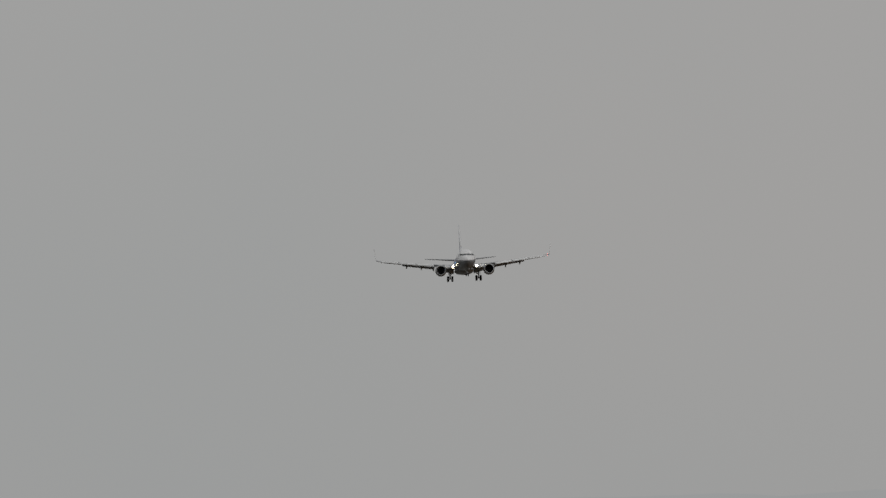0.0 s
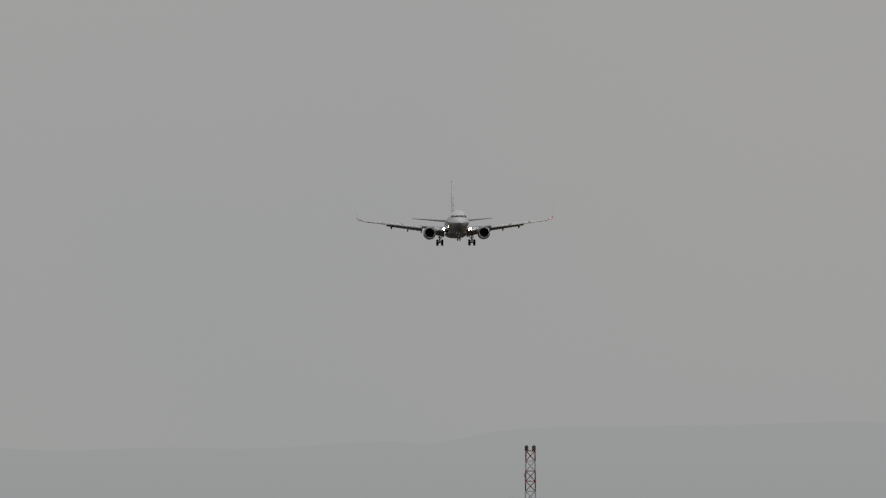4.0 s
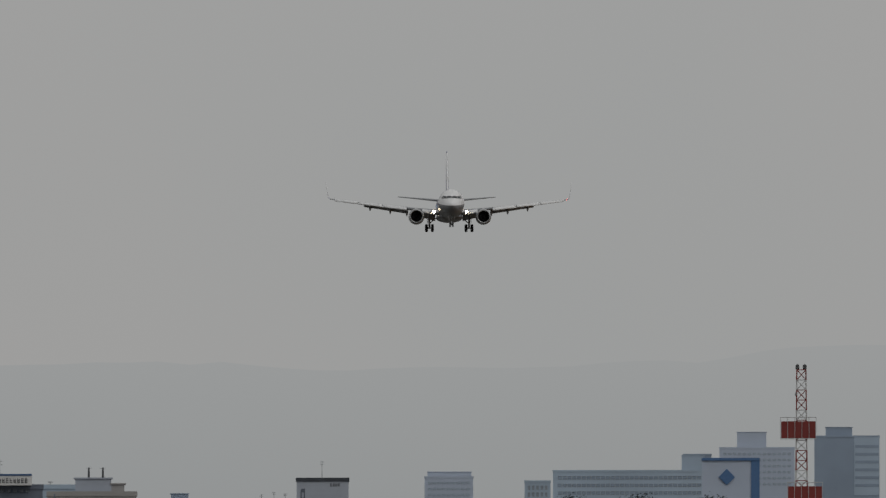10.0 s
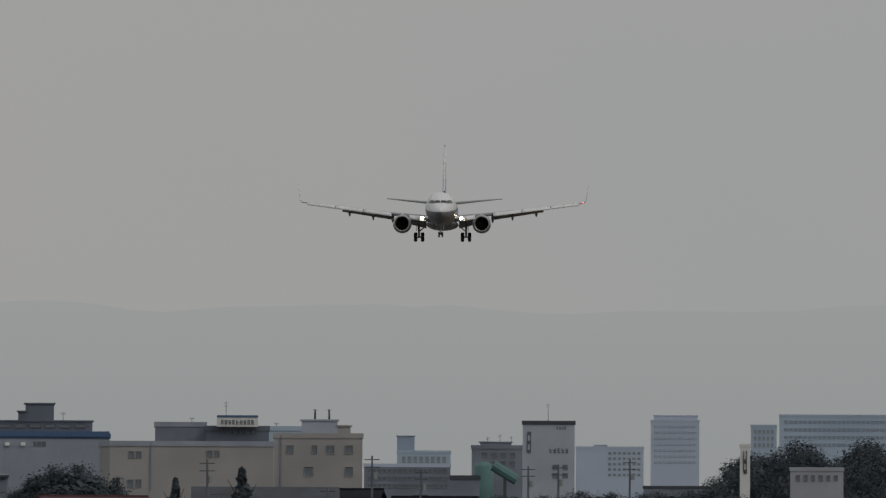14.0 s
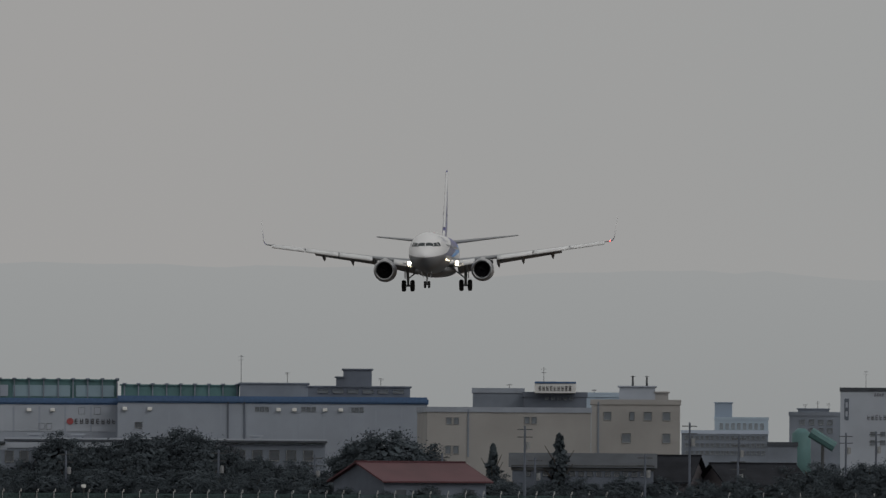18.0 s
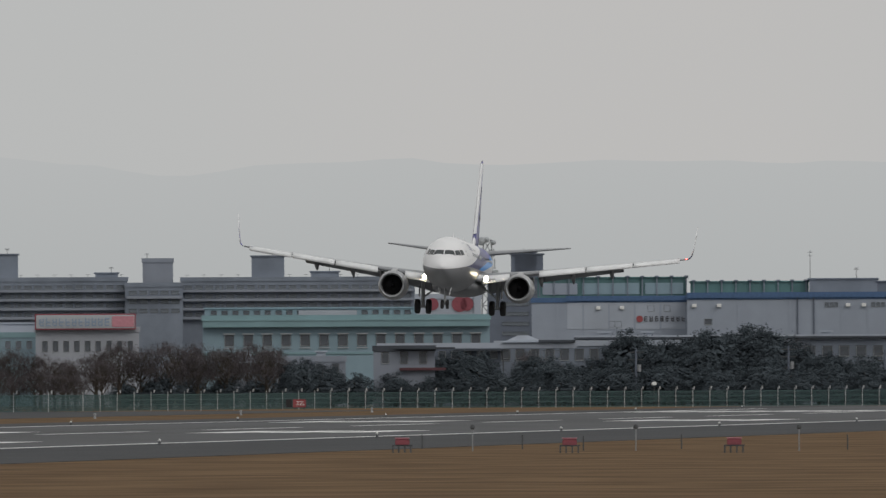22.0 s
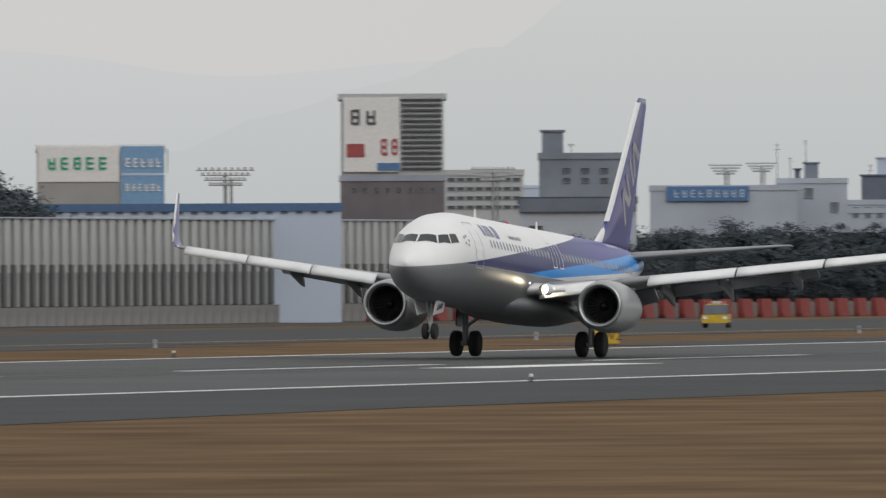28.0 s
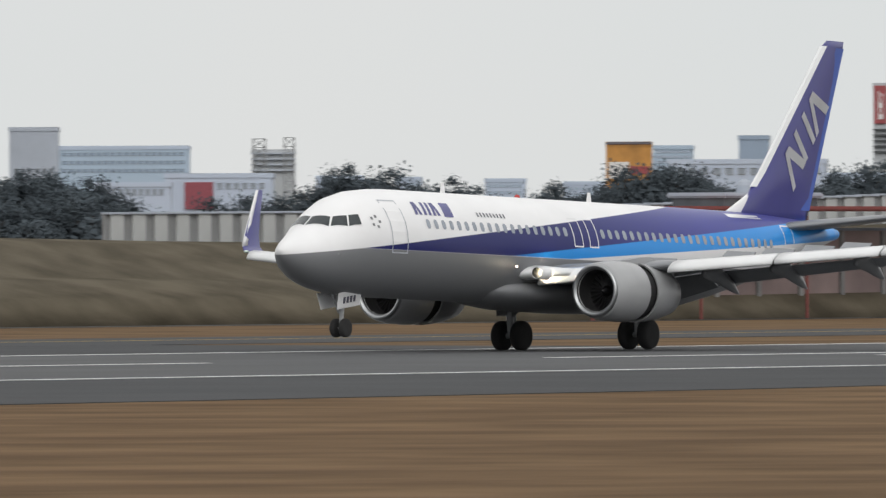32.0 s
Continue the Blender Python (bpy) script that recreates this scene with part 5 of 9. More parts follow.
def board(name, label, x, y, w, h, mat, z=0.0, legs=True, turn=0.0, depth=0.25, case=None, category="sign"):
    e = empty(name, facing(x, y, turn), label, category)
    part("panel", box(0, 0, z + h / 2, w, depth, h, 0.03), case or mat, e)
    part("sign_face", box(0, -depth / 2 - 0.012, z + h / 2, w * 0.96, 0.02, h * 0.94), mat, e)
    if legs:
        for k in (-0.35, 0.35):
            part("leg", box(k * w, 0, z / 2, 0.12, 0.12, max(z, 0.1)), STEEL_DARK, e)
    return e


def word(e, text, x, y, z, size, mat, name="lettering"):
    """Raised letters in the built-in font, turned to stand upright on a sign's face."""
    cu = bpy.data.curves.new(name, "FONT")
    cu.body, cu.size, cu.align_x, cu.align_y, cu.extrude = text, size, "CENTER", "CENTER", 0.01
    tmp = bpy.data.objects.new(name, cu)
    scene.collection.objects.link(tmp)
    dg = bpy.context.evaluated_depsgraph_get()
    me = bpy.data.meshes.new_from_object(tmp.evaluated_get(dg))
    bpy.data.objects.remove(tmp)
    me.materials.append(mat)
    o = new(name, me)
    o.parent = e
    o.matrix_basis = pose(x, y, z, 90, 0, 0)
    return o


# distance boards: dark faces with white numerals on red cases
def distance_board(x, y, text, turn=0.0):
    e = board("distance_board", "black runway distance board with white numeral in a dark red case", x, y, 0.75, 1.25, SIGN_BLACK, 0.05, True, turn, 0.55, SIGN_SIDE)
    word(e, text, 0, -0.31, 0.68, 1.2, LETTER)
    part("side_handle", box(0.42, 0.1, 0.35, 0.12, 0.4, 0.35, 0.03), SIGN_SIDE, e)
    return e


distance_board(393.2, 95.8, "2", -22)
distance_board(669.7, 100.9, "1", -25)
# the last one is shrunk and raised on tall posts to fit the camera's view
e = board("distance_board", "black distance board with white numeral in a deep red case", 74.5, 17.1, 0.48, 0.72, SIGN_BLACK, 1.756, True, -43.5, 0.4, SIGN_SIDE)
word(e, "3", 0, -0.225, 2.108, 0.735, LETTER)
part("side_handle", box(0.275, 0.02, 1.88, 0.08, 0.3, 0.24, 0.02), SIGN_SIDE, e)
e = board("distance_board", "black runway distance board with white numeral seen across the runway", 401, 196.8, 1.0, 1.05, SIGN_BLACK, 0.05, True, 0, 0.4, SIGN_BLACK)
word(e, "2", 0, -0.24, 0.6, 1.1, LETTER)
for x, y, txt in ((892.6, 203.4, "\u2190 W1"), (596, 199, "\u2190 W2")):
    e = board("taxiway_sign", "yellow taxiway sign with black letters", x, y, 1.75 if x > 700 else 1.5, 0.78, SIGN_YELLOW, 0.12)
    word(e, txt, 0, -0.16, 0.5, 0.62, SIGN_BLACK)
e = board("runway_sign", "red runway sign with white letters beside a dark plate", 1225, 247, 1.3, 0.8, SIGN_RED, 0.2)
word(e, "32L", 0.1, -0.16, 0.6, 0.6, LETTER)
part("side_plate", box(-1.05, 0, 0.6, 0.6, 0.2, 0.8, 0.03), SIGN_BLACK, e)
e = board("taxiway_sign", "yellow taxiway sign on the far grass", 470, 266, 1.3, 0.8, SIGN_YELLOW, 0.1)
part("side_plate", box(-0.95, 0.05, 0.5, 0.6, 0.2, 0.8, 0.03), SIGN_BLACK, e)
board("work_board", "orange-red board lying at the taxiway edge", 790, 197, 1.9, 1.1, ORANGE, 0.05)
board("work_board", "low yellow board at the foot of the wall", 745, 316, 3.0, 0.35, SIGN_YELLOW, 0.1)

# approach light stands: small red huts on legs, in the near grass
for x, y, k in ((576, 111.2, 1.0), (570, 102.1, 1.0), (568, 94.0, 1.0), (562, 85.1, 1.0), (561, 81.2, 0.62)):
    e = empty("light_hut", facing(x, y), "small dull red equipment box on dark legs in the grass", "equipment box", "equipment boxes in the grass")
    part("box_body", box(0, 0, 0.5, 0.68 * k, 0.45, 0.33, 0.05), SIGN_REDDARK, e, "dull red box")
    part("box_roof", box(0, 0, 0.685, 0.74 * k, 0.5, 0.05, 0.02), SIGN_PINK, e)
    part("stand_rail", box(0, -0.16, 0.34, 0.96 * k, 0.06, 0.07), STEEL_DARK, e)
    for a in (-0.44, -0.17, 0.12, 0.4):
        for b2 in (-0.18, 0.18):
            part("leg", box(a * k, b2, 0.17, 0.07, 0.07, 0.34), STEEL_DARK, e)
for k, (x, y) in enumerate(((604, 115.6), (596, 109.1), (586, 104.3), (597, 101.4), (586, 91.5), (598, 85.5))):
    e = empty("marker_pole", facing(x, y), "thin grey marker pole in the grass", "pole", "marker poles")
    part("pole_shaft", rod((0, 0, 0), (0, 0, 0.72), 0.035, None, 6), STEEL_DARK, e)
for x, y in ((586, 109.7), (584, 101.4), (577, 92.4)):
    e = empty("lamp_pole", facing(x, y), "thin grey pole with a small round lamp head", "lamp", "lamp poles in the grass")
    part("pole_shaft", rod((0, 0, 0), (0, 0, 1.05), 0.03, None, 6), STEEL, e)
    part("lamp_head", moved(spin([(0, 0.06), (0.06, 0.12), (0.2, 0.1), (0.24, 0.02)], 10, "Z"), Matrix.Translation((0, 0, 1.04))), STEEL_DARK, e)

# runway edge lamps every sixty metres, both sides
lamp_src = None
for k in range(20):
    for y in (137.2, 195.0):
        m = pose(43 + 60 * k, y, 0.03)
        if lamp_src is None:
            e = empty("runway_lamp", m, "small raised runway edge lamp with pale glass", "runway lamp", "runway edge lamps")
            part("lamp_base", spin([(0, 0.1), (0.05, 0.09), (0.13, 0.045), (0.18, 0.045)], 12, "Z"), STEEL_DARK, e)
            part("lamp_glass", spin([(0.18, 0.055), (0.23, 0.07), (0.28, 0.055), (0.3, 0.015)], 12, "Z"), LENS_WHITE, e, "pale lamp glass", True)
            lamp_src = e
        else:
            copy_thing(lamp_src, m)
for k in range(12):
    m = pose(470 + 60 * k, 221, 0.0)
    e = empty("taxi_lamp", m, "small blue-grey taxiway edge lamp", "taxiway lamp", "taxiway edge lamps")
    part("lamp_body", spin([(0, 0.12), (0.25, 0.06), (0.3, 0.11), (0.42, 0.1), (0.46, 0.02)], 10, "Z"), STEEL, e)
# lamps beyond the fence on short white boxes
for x, y in ((1290, 222), (1345, 214), (1395, 206), (1450, 197)):
    e = empty("cabinet_lamp", facing(x, y), "small white lamp box on a post by the fence", "lamp box", "lamp boxes by the fence")
    part("post", rod((0, 0.5, 0), (0, 0.5, 2.2), 0.06), STEEL_DARK, e)
    part("lamp_box", box(0, 0.5, 2.35, 0.5, 0.4, 0.35, 0.05), LENS_WHITE, e)
# utility poles in the town's edge
def pole_at(x, y, h):
    e = empty("utility_pole", facing(x, y), "concrete utility pole with crossarms", "utility pole", "utility poles")
    part("shaft", rod((0, 0, 0), (0, 0, h), 0.16, 0.1, 8), CONCRETE_DARK, e)
    for z in (h - 0.4, h - 1.2):
        part("crossarm", box(0, 0, z, 1.6, 0.1, 0.1), STEEL_DARK, e)
    part("transformer", moved(spin([(-0.4, 0.02), (-0.38, 0.22), (0.38, 0.22), (0.4, 0.02)], 10, "Z"), Matrix.Translation((0.35, 0, h - 2.1))), STEEL, e)


for x, y, h in ((1296, 176, 9), (1308, 160, 9.5), (1320, 196, 8.5), (1400, 150, 9), (1500, 152, 10), (1460, 160, 9), (1420, 168, 8.5)):
    pole_at(x, y, h)

# patrol car on the taxiway
def patrol_car(x, y, turn):
    e = empty("patrol_car", pose(x, y, 0.02, 0, 0, turn), "small yellow airport patrol car with roof light bar", "car")
    part("body", loft([[(px, sy, pz) for px, pz in ((-2.1, 0.32), (-2.12, 0.85), (2.05, 0.9), (2.1, 0.32))] for sy in (-0.84, -0.8, 0.8, 0.84)]), CAR_YELLOW, e, "yellow body")
    part("cabin", loft([[(px * k, sy, pz) for px, pz in ((-1.3, 0.88), (-0.75, 1.5), (1.5, 1.5), (1.95, 0.88))] for sy, k in ((-0.78, 1.0), (-0.66, 0.96), (0.66, 0.96), (0.78, 1.0))]), PANE, e, "dark glass cabin")
    part("roof", box(0.38, 0, 1.52, 2.2, 1.3, 0.06, 0.02), CAR_YELLOW, e)
    bar = part("light_bar", box(0.3, 0, 1.66, 0.3, 1.15, 0.18, 0.03), MAST_WHITE, e)
    for k in (-0.42, 0.42):
        part("light_bar_lens", box(0.3, k, 1.67, 0.34, 0.28, 0.19, 0.03), SIGN_RED, bar)
    for sx in (-1.3, 1.3):
        for sy in (-0.76, 0.76):
            t = part("tyre", moved(wheel(0.32, 0.2, 18), Matrix.Translation((sx, sy, 0.32))), RUBBER, e)
            part("rim", moved(hub(0.31, 0.2, 12), Matrix.Translation((sx, sy, 0.32))), HUB, t)
    for k in (-0.65, 0.65):
        part("headlight", box(-2.12, k, 0.66, 0.06, 0.3, 0.16, 0.02), LENS_WHITE, e)
        part("tail_light", box(2.1, k, 0.75, 0.06, 0.26, 0.14, 0.02), SIGN_RED, e)


patrol_car(775, 251, 15)

# wind sock: red pole and a drooping cone in rigid rings
e = empty("wind_sock", pose(466, 262, 0), "orange and white wind sock on a red pole", "wind sock")
part("pole", rod((0, 0, 0), (0, 0, 6.3), 0.1, 0.08, 8), MAST_RED, e, "red pole")
part("pole_foot", box(0, 0, 0.35, 0.7, 0.5, 0.7, 0.05), MAST_RED, e)
for k in range(5):
    a0, a1 = k * 0.55, (k + 1) * 0.55
    d = lambda a: (-0.1 + 0.62 * a * -0.97, 0.2 * a, 4.65 - 0.22 * a)
    bm = bmesh.new()
    add_rod(bm, d(a0), d(a1), 0.42 - 0.05 * k, 0.42 - 0.05 * (k + 1), 14)
    part("sock_ring", bm, SOCK_ORANGE if k % 2 == 0 else SOCK_WHITE, e)

# distant hills, a glowing backdrop; haze is put into its emission colour, paler towards the top
def ridge(name, d, az0, az1, heights, color):
    bm = bmesh.new()
    low, top = [], []
    n = 140
    for k in range(n + 1):
        u = k / n
        az = radians(az0 + (az1 - az0) * u)
        i = u * (len(heights) - 1)
        a = int(min(i, len(heights) - 2))
        f = i - a
        f = f * f * (3 - 2 * f)
        h = heights[a] * (1 - f) + heights[a + 1] * f + 2.2 * noise.noise((u * 40, d * 0.01, 0)) + 1.0 * noise.noise((u * 150, 3, 0))
        low.append(bm.verts.new((d * math.cos(az), d * math.sin(az), -5)))
        top.append(bm.verts.new((d * math.cos(az), d * math.sin(az), max(h, 1))))
    for k in range(n):
        bm.faces.new((low[k], low[k + 1], top[k + 1], top[k]))
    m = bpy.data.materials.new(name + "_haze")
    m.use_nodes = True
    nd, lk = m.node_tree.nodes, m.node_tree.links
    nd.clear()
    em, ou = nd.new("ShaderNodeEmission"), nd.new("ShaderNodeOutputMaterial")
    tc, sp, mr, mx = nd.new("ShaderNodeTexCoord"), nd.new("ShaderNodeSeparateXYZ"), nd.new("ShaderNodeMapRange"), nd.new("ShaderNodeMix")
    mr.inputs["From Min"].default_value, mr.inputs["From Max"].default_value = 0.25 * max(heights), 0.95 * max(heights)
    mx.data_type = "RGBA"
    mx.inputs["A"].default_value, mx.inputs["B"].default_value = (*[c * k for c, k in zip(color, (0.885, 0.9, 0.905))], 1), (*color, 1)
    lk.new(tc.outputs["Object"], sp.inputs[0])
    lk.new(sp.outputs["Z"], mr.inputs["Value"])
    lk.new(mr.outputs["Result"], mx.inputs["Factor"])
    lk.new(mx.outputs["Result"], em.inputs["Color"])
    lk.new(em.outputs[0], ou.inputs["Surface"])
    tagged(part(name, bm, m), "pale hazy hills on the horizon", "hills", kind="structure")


# ---- the town, from the approach end westwards ----
m = lattice("approach_mast", "red and white lattice mast with red platforms", "mast", 1895.5, 131.0, 2.07, 1.38, 33.82, 22, (MAST_RED, MAST_RED, MAST_WHITE))
part("platform_panel", box(-0.47, -1.0, 24.66, 5.27, 0.3, 2.59, 0.05), MAST_RED, m, "dark red platform panel")
rail_frame(m, -3.20, 2.25, 23.27, 26.56)
part("platform_panel", box(0.52, -1.0, 14.73, 5.18, 0.3, 2.59, 0.05), MAST_RED, m, "dark red platform panel")
rail_frame(m, -2.16, 3.20, 13.34, 16.63)
part("obstruction_lamp", moved(spin([(0, 0.1), (0.1, 0.28), (0.7, 0.3), (0.9, 0.05)], 12, "Z"), Matrix.Translation((-0.60, 0, 33.82))), STEEL_DARK, m)
part("obstruction_lamp", moved(spin([(0, 0.1), (0.1, 0.28), (0.7, 0.3), (0.9, 0.05)], 12, "Z"), Matrix.Translation((0.52, 0, 33.82))), STEEL_DARK, m)
part("dish", moved(spin([(0, 0.05), (0.12, 0.35), (0.3, 0.5)], 14, "X"), Matrix.Translation((-1.0, -0.4, 30.11))), STEEL, m)
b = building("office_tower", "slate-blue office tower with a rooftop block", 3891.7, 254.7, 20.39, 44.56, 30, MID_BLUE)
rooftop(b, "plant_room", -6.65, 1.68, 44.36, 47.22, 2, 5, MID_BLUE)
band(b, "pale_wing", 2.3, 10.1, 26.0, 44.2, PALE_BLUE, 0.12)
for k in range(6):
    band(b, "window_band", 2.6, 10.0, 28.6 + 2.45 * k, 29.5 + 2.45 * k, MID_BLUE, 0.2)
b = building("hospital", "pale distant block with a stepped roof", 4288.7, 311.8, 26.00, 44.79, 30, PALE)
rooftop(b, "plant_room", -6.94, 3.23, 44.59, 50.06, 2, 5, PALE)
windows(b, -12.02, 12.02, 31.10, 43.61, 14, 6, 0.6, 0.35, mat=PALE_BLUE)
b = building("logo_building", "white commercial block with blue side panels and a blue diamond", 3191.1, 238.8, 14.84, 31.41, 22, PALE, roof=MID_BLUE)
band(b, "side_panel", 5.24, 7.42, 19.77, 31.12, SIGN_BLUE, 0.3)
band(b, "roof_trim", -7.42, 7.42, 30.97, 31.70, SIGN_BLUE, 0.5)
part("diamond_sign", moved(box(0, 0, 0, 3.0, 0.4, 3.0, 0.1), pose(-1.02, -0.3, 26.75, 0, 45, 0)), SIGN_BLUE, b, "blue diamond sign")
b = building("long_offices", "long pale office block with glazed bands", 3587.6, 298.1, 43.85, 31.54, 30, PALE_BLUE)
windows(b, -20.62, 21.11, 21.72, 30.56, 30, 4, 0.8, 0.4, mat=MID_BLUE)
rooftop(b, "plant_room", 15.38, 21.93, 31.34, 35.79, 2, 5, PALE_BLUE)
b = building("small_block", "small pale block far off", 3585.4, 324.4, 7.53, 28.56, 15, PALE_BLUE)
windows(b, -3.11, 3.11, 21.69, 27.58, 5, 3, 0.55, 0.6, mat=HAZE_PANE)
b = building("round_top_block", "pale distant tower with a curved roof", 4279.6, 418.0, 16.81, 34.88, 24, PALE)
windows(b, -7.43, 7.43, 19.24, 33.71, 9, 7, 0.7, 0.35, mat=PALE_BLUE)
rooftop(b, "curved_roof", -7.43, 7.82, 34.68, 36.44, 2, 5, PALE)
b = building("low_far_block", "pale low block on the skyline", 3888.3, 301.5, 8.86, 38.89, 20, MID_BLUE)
b = building("shop_sign_pillar", "white vertical shop sign on a post", 2240.5, 206.1, 1.84, 15.77, 1, SIGN_WHITE, category="sign")
bars(b, -0.61, 0.61, 10.25, 15.15, 1, INK, -0.14, 4, "sign_mark")
b = building("low_hall", "low cream hall below the wooded hill", 1942.8, 167.4, 8.33, 10.53, 12, CREAM)
windows(b, -3.55, 3.55, 8.13, 9.73, 6, 1, 0.55, 0.6, mat=FAR_PANE)
b = building("batching_tower", "grey concrete plant tower with dark roof trim and wall lettering", 1889.0, 203.9, 7.95, 17.30, 9, OFFWHITE, roof=ROOF_DARK)
bars(b, 0.00, 3.11, 12.46, 13.32, 5, INK, 0, 3, "sign_mark")
bars(b, -3.63, -2.42, 12.29, 15.92, 1, CONCRETE_DARK, 0, 9, "sign_mark")
antenna(b, -0.09, 4, 17.10, 20.06, 2, 0.07)
windows(b, 0.26, 3.28, 8.40, 10.99, 2, 2, 0.55, 0.6, mat=FAR_PANE)
bars(b, 1.12, 2.68, 16.09, 16.61, 4, INK, 0, 5, "sign_mark")
b = building("plant_annex", "grey low annex of the concrete plant", 1937.8, 217.3, 7.98, 13.79, 10, CONCRETE)
windows(b, -2.66, 3.10, 10.33, 12.99, 4, 2, 0.55, 0.6, mat=FAR_PANE)
antenna(b, -1.51, 4, 13.59, 15.20, 2, 0.07)
antenna(b, 0.44, 4, 13.59, 15.65, 2, 0.07)
antenna(b, 2.22, 4, 13.59, 15.38, 2, 0.07)
rooftop(b, "hopper", -2.66, 2.22, 13.59, 14.32, 2, 5, CONCRETE)
silo(1868.1, 211.5, 1.45, 11.10)
conveyor(1858.3, 209.0, 1858.7, 205.4, 10.47, 8.26)
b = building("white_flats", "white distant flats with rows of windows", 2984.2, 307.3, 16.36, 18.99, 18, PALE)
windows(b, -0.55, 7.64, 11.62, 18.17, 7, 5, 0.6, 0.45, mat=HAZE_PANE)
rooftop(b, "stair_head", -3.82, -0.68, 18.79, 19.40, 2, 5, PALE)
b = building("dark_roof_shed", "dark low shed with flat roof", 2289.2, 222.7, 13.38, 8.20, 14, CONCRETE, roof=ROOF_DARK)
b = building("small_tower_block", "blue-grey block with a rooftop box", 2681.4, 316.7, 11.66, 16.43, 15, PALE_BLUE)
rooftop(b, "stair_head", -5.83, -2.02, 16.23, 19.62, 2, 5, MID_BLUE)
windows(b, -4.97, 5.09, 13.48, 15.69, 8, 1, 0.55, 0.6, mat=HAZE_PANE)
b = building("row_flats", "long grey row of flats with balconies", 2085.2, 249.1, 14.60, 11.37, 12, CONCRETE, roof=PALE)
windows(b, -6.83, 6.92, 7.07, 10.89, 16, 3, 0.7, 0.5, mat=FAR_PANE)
b = building("low_grey_house", "low grey house with dark roof", 1688.9, 193.8, 4.02, 8.36, 10, CONCRETE, roof=ROOF_DARK)
b = building("office", "cream four-storey office with rooftop tanks and masts", 1468.3, 186.1, 10.56, 12.71, 14, CREAM_WARM)
windows(b, -3.87, -2.86, 10.35, 11.43, 1, 1, 0.9, 0.95, mat=FAR_PANE)
windows(b, -0.77, -0.10, 10.35, 11.43, 1, 1, 0.9, 0.95, mat=FAR_PANE)
windows(b, 0.91, 1.98, 10.35, 11.43, 1, 1, 0.9, 0.95, mat=FAR_PANE)
windows(b, 3.13, 4.20, 10.35, 11.43, 1, 1, 0.9, 0.95, mat=FAR_PANE)
windows(b, -1.72, -0.50, 7.66, 8.87, 1, 1, 0.9, 0.95, mat=FAR_PANE)
windows(b, 3.13, 4.20, 7.66, 8.87, 1, 1, 0.9, 0.95, mat=FAR_PANE)
rooftop(b, "roof_house", -1.98, 2.32, 12.51, 14.32, 2, 5, OFFWHITE)
rooftop(b, "roof_house", 2.32, 3.87, 12.51, 13.65, 2, 5, CREAM_WARM)
antenna(b, -0.37, 4, 14.32, 15.73, 1, 0.25)
antenna(b, 1.31, 4, 14.32, 15.73, 1, 0.25)
band(b, "downpipe", -4.54, -4.34, 5.85, 12.57, CONCRETE, 0.15)
b = building("cream_warehouse", "cream warehouse with a low gabled roof", 1426.7, 195.6, 18.98, 11.49, 26, CREAM_WARM, 3, roof=ROOF_GREY)
windows(b, -7.40, -5.69, 9.59, 10.44, 2, 1, 0.7, 0.95, mat=FAR_PANE)
windows(b, 1.64, 3.34, 9.72, 10.57, 2, 1, 0.7, 0.95, mat=FAR_PANE)
windows(b, -7.53, -5.69, 6.18, 7.17, 2, 1, 0.7, 0.95, mat=FAR_PANE)
band(b, "corner_strip", -4.84, -4.65, 5.86, 11.35, CONCRETE, 0.15)
b = building("back_shed", "grey shed behind the warehouse", 1505.7, 207.8, 6.22, 14.26, 18, CONCRETE, roof=ROOF_GREY)
antenna(b, 1.38, 4, 14.06, 14.95, 2, 0.07)
b = building("sign_house", "dark roof house with a white sign board edged blue", 1496.7, 199.6, 7.69, 13.75, 12, CONCRETE_DARK)
band(b, "sign_board", -2.47, 2.54, 13.75, 14.92, SIGN_WHITE, 1.5, "white sign board")
band(b, "sign_edge", -2.47, 2.54, 14.92, 15.16, BAND_BLUE, 1.6)
bars(b, -2.06, 2.06, 14.03, 14.64, 9, INK, -1.52, 8, "sign_mark")
antenna(b, -1.37, 4, 13.55, 16.91, 2, 0.07)
windows(b, -1.37, 2.40, 12.79, 13.48, 5, 1, 0.55, 0.6, mat=FAR_PANE)
b = building("pale_hall", "pale long hall with flat roof", 1586.6, 206.6, 6.76, 14.32, 16, PALE_BLUE)
antenna(b, 0.11, 4, 14.12, 14.90, 2, 0.07)
b = building("long_warehouse", "long grey warehouse with blue band and rooftop plant room", 1521.5, 238.2, 38.36, 12.90, 34, PANEL_GREY, roof=BAND_BLUE, rib=3.2, over=0.3)
band(b, "blue_band", -19.18, 19.18, 12.62, 13.32, BAND_BLUE, 0.35, "blue roof band")
rooftop(b, "plant_room", 8.82, 12.32, 12.70, 16.68, 5, 8, CONCRETE_DARK)
rooftop(b, "plant_room", 7.91, 8.89, 12.70, 15.70, 5, 5, CONCRETE_DARK)
rooftop(b, "upper_storey", 4.41, 17.08, 12.70, 14.51, 3, 14, CONCRETE_DARK)
rooftop(b, "upper_storey", -4.06, 4.41, 12.70, 14.86, 3, 14, CONCRETE)
rooftop(b, "roof_screen", -18.83, -4.13, 12.70, 14.58, 6, 2, NET_GREEN, "teal roof screen")
rooftop(b, "screen_post", -18.48, -18.34, 12.90, 14.72, 5.6, 0.3, CONCRETE)
rooftop(b, "screen_post", -16.73, -16.59, 12.90, 14.72, 5.6, 0.3, CONCRETE)
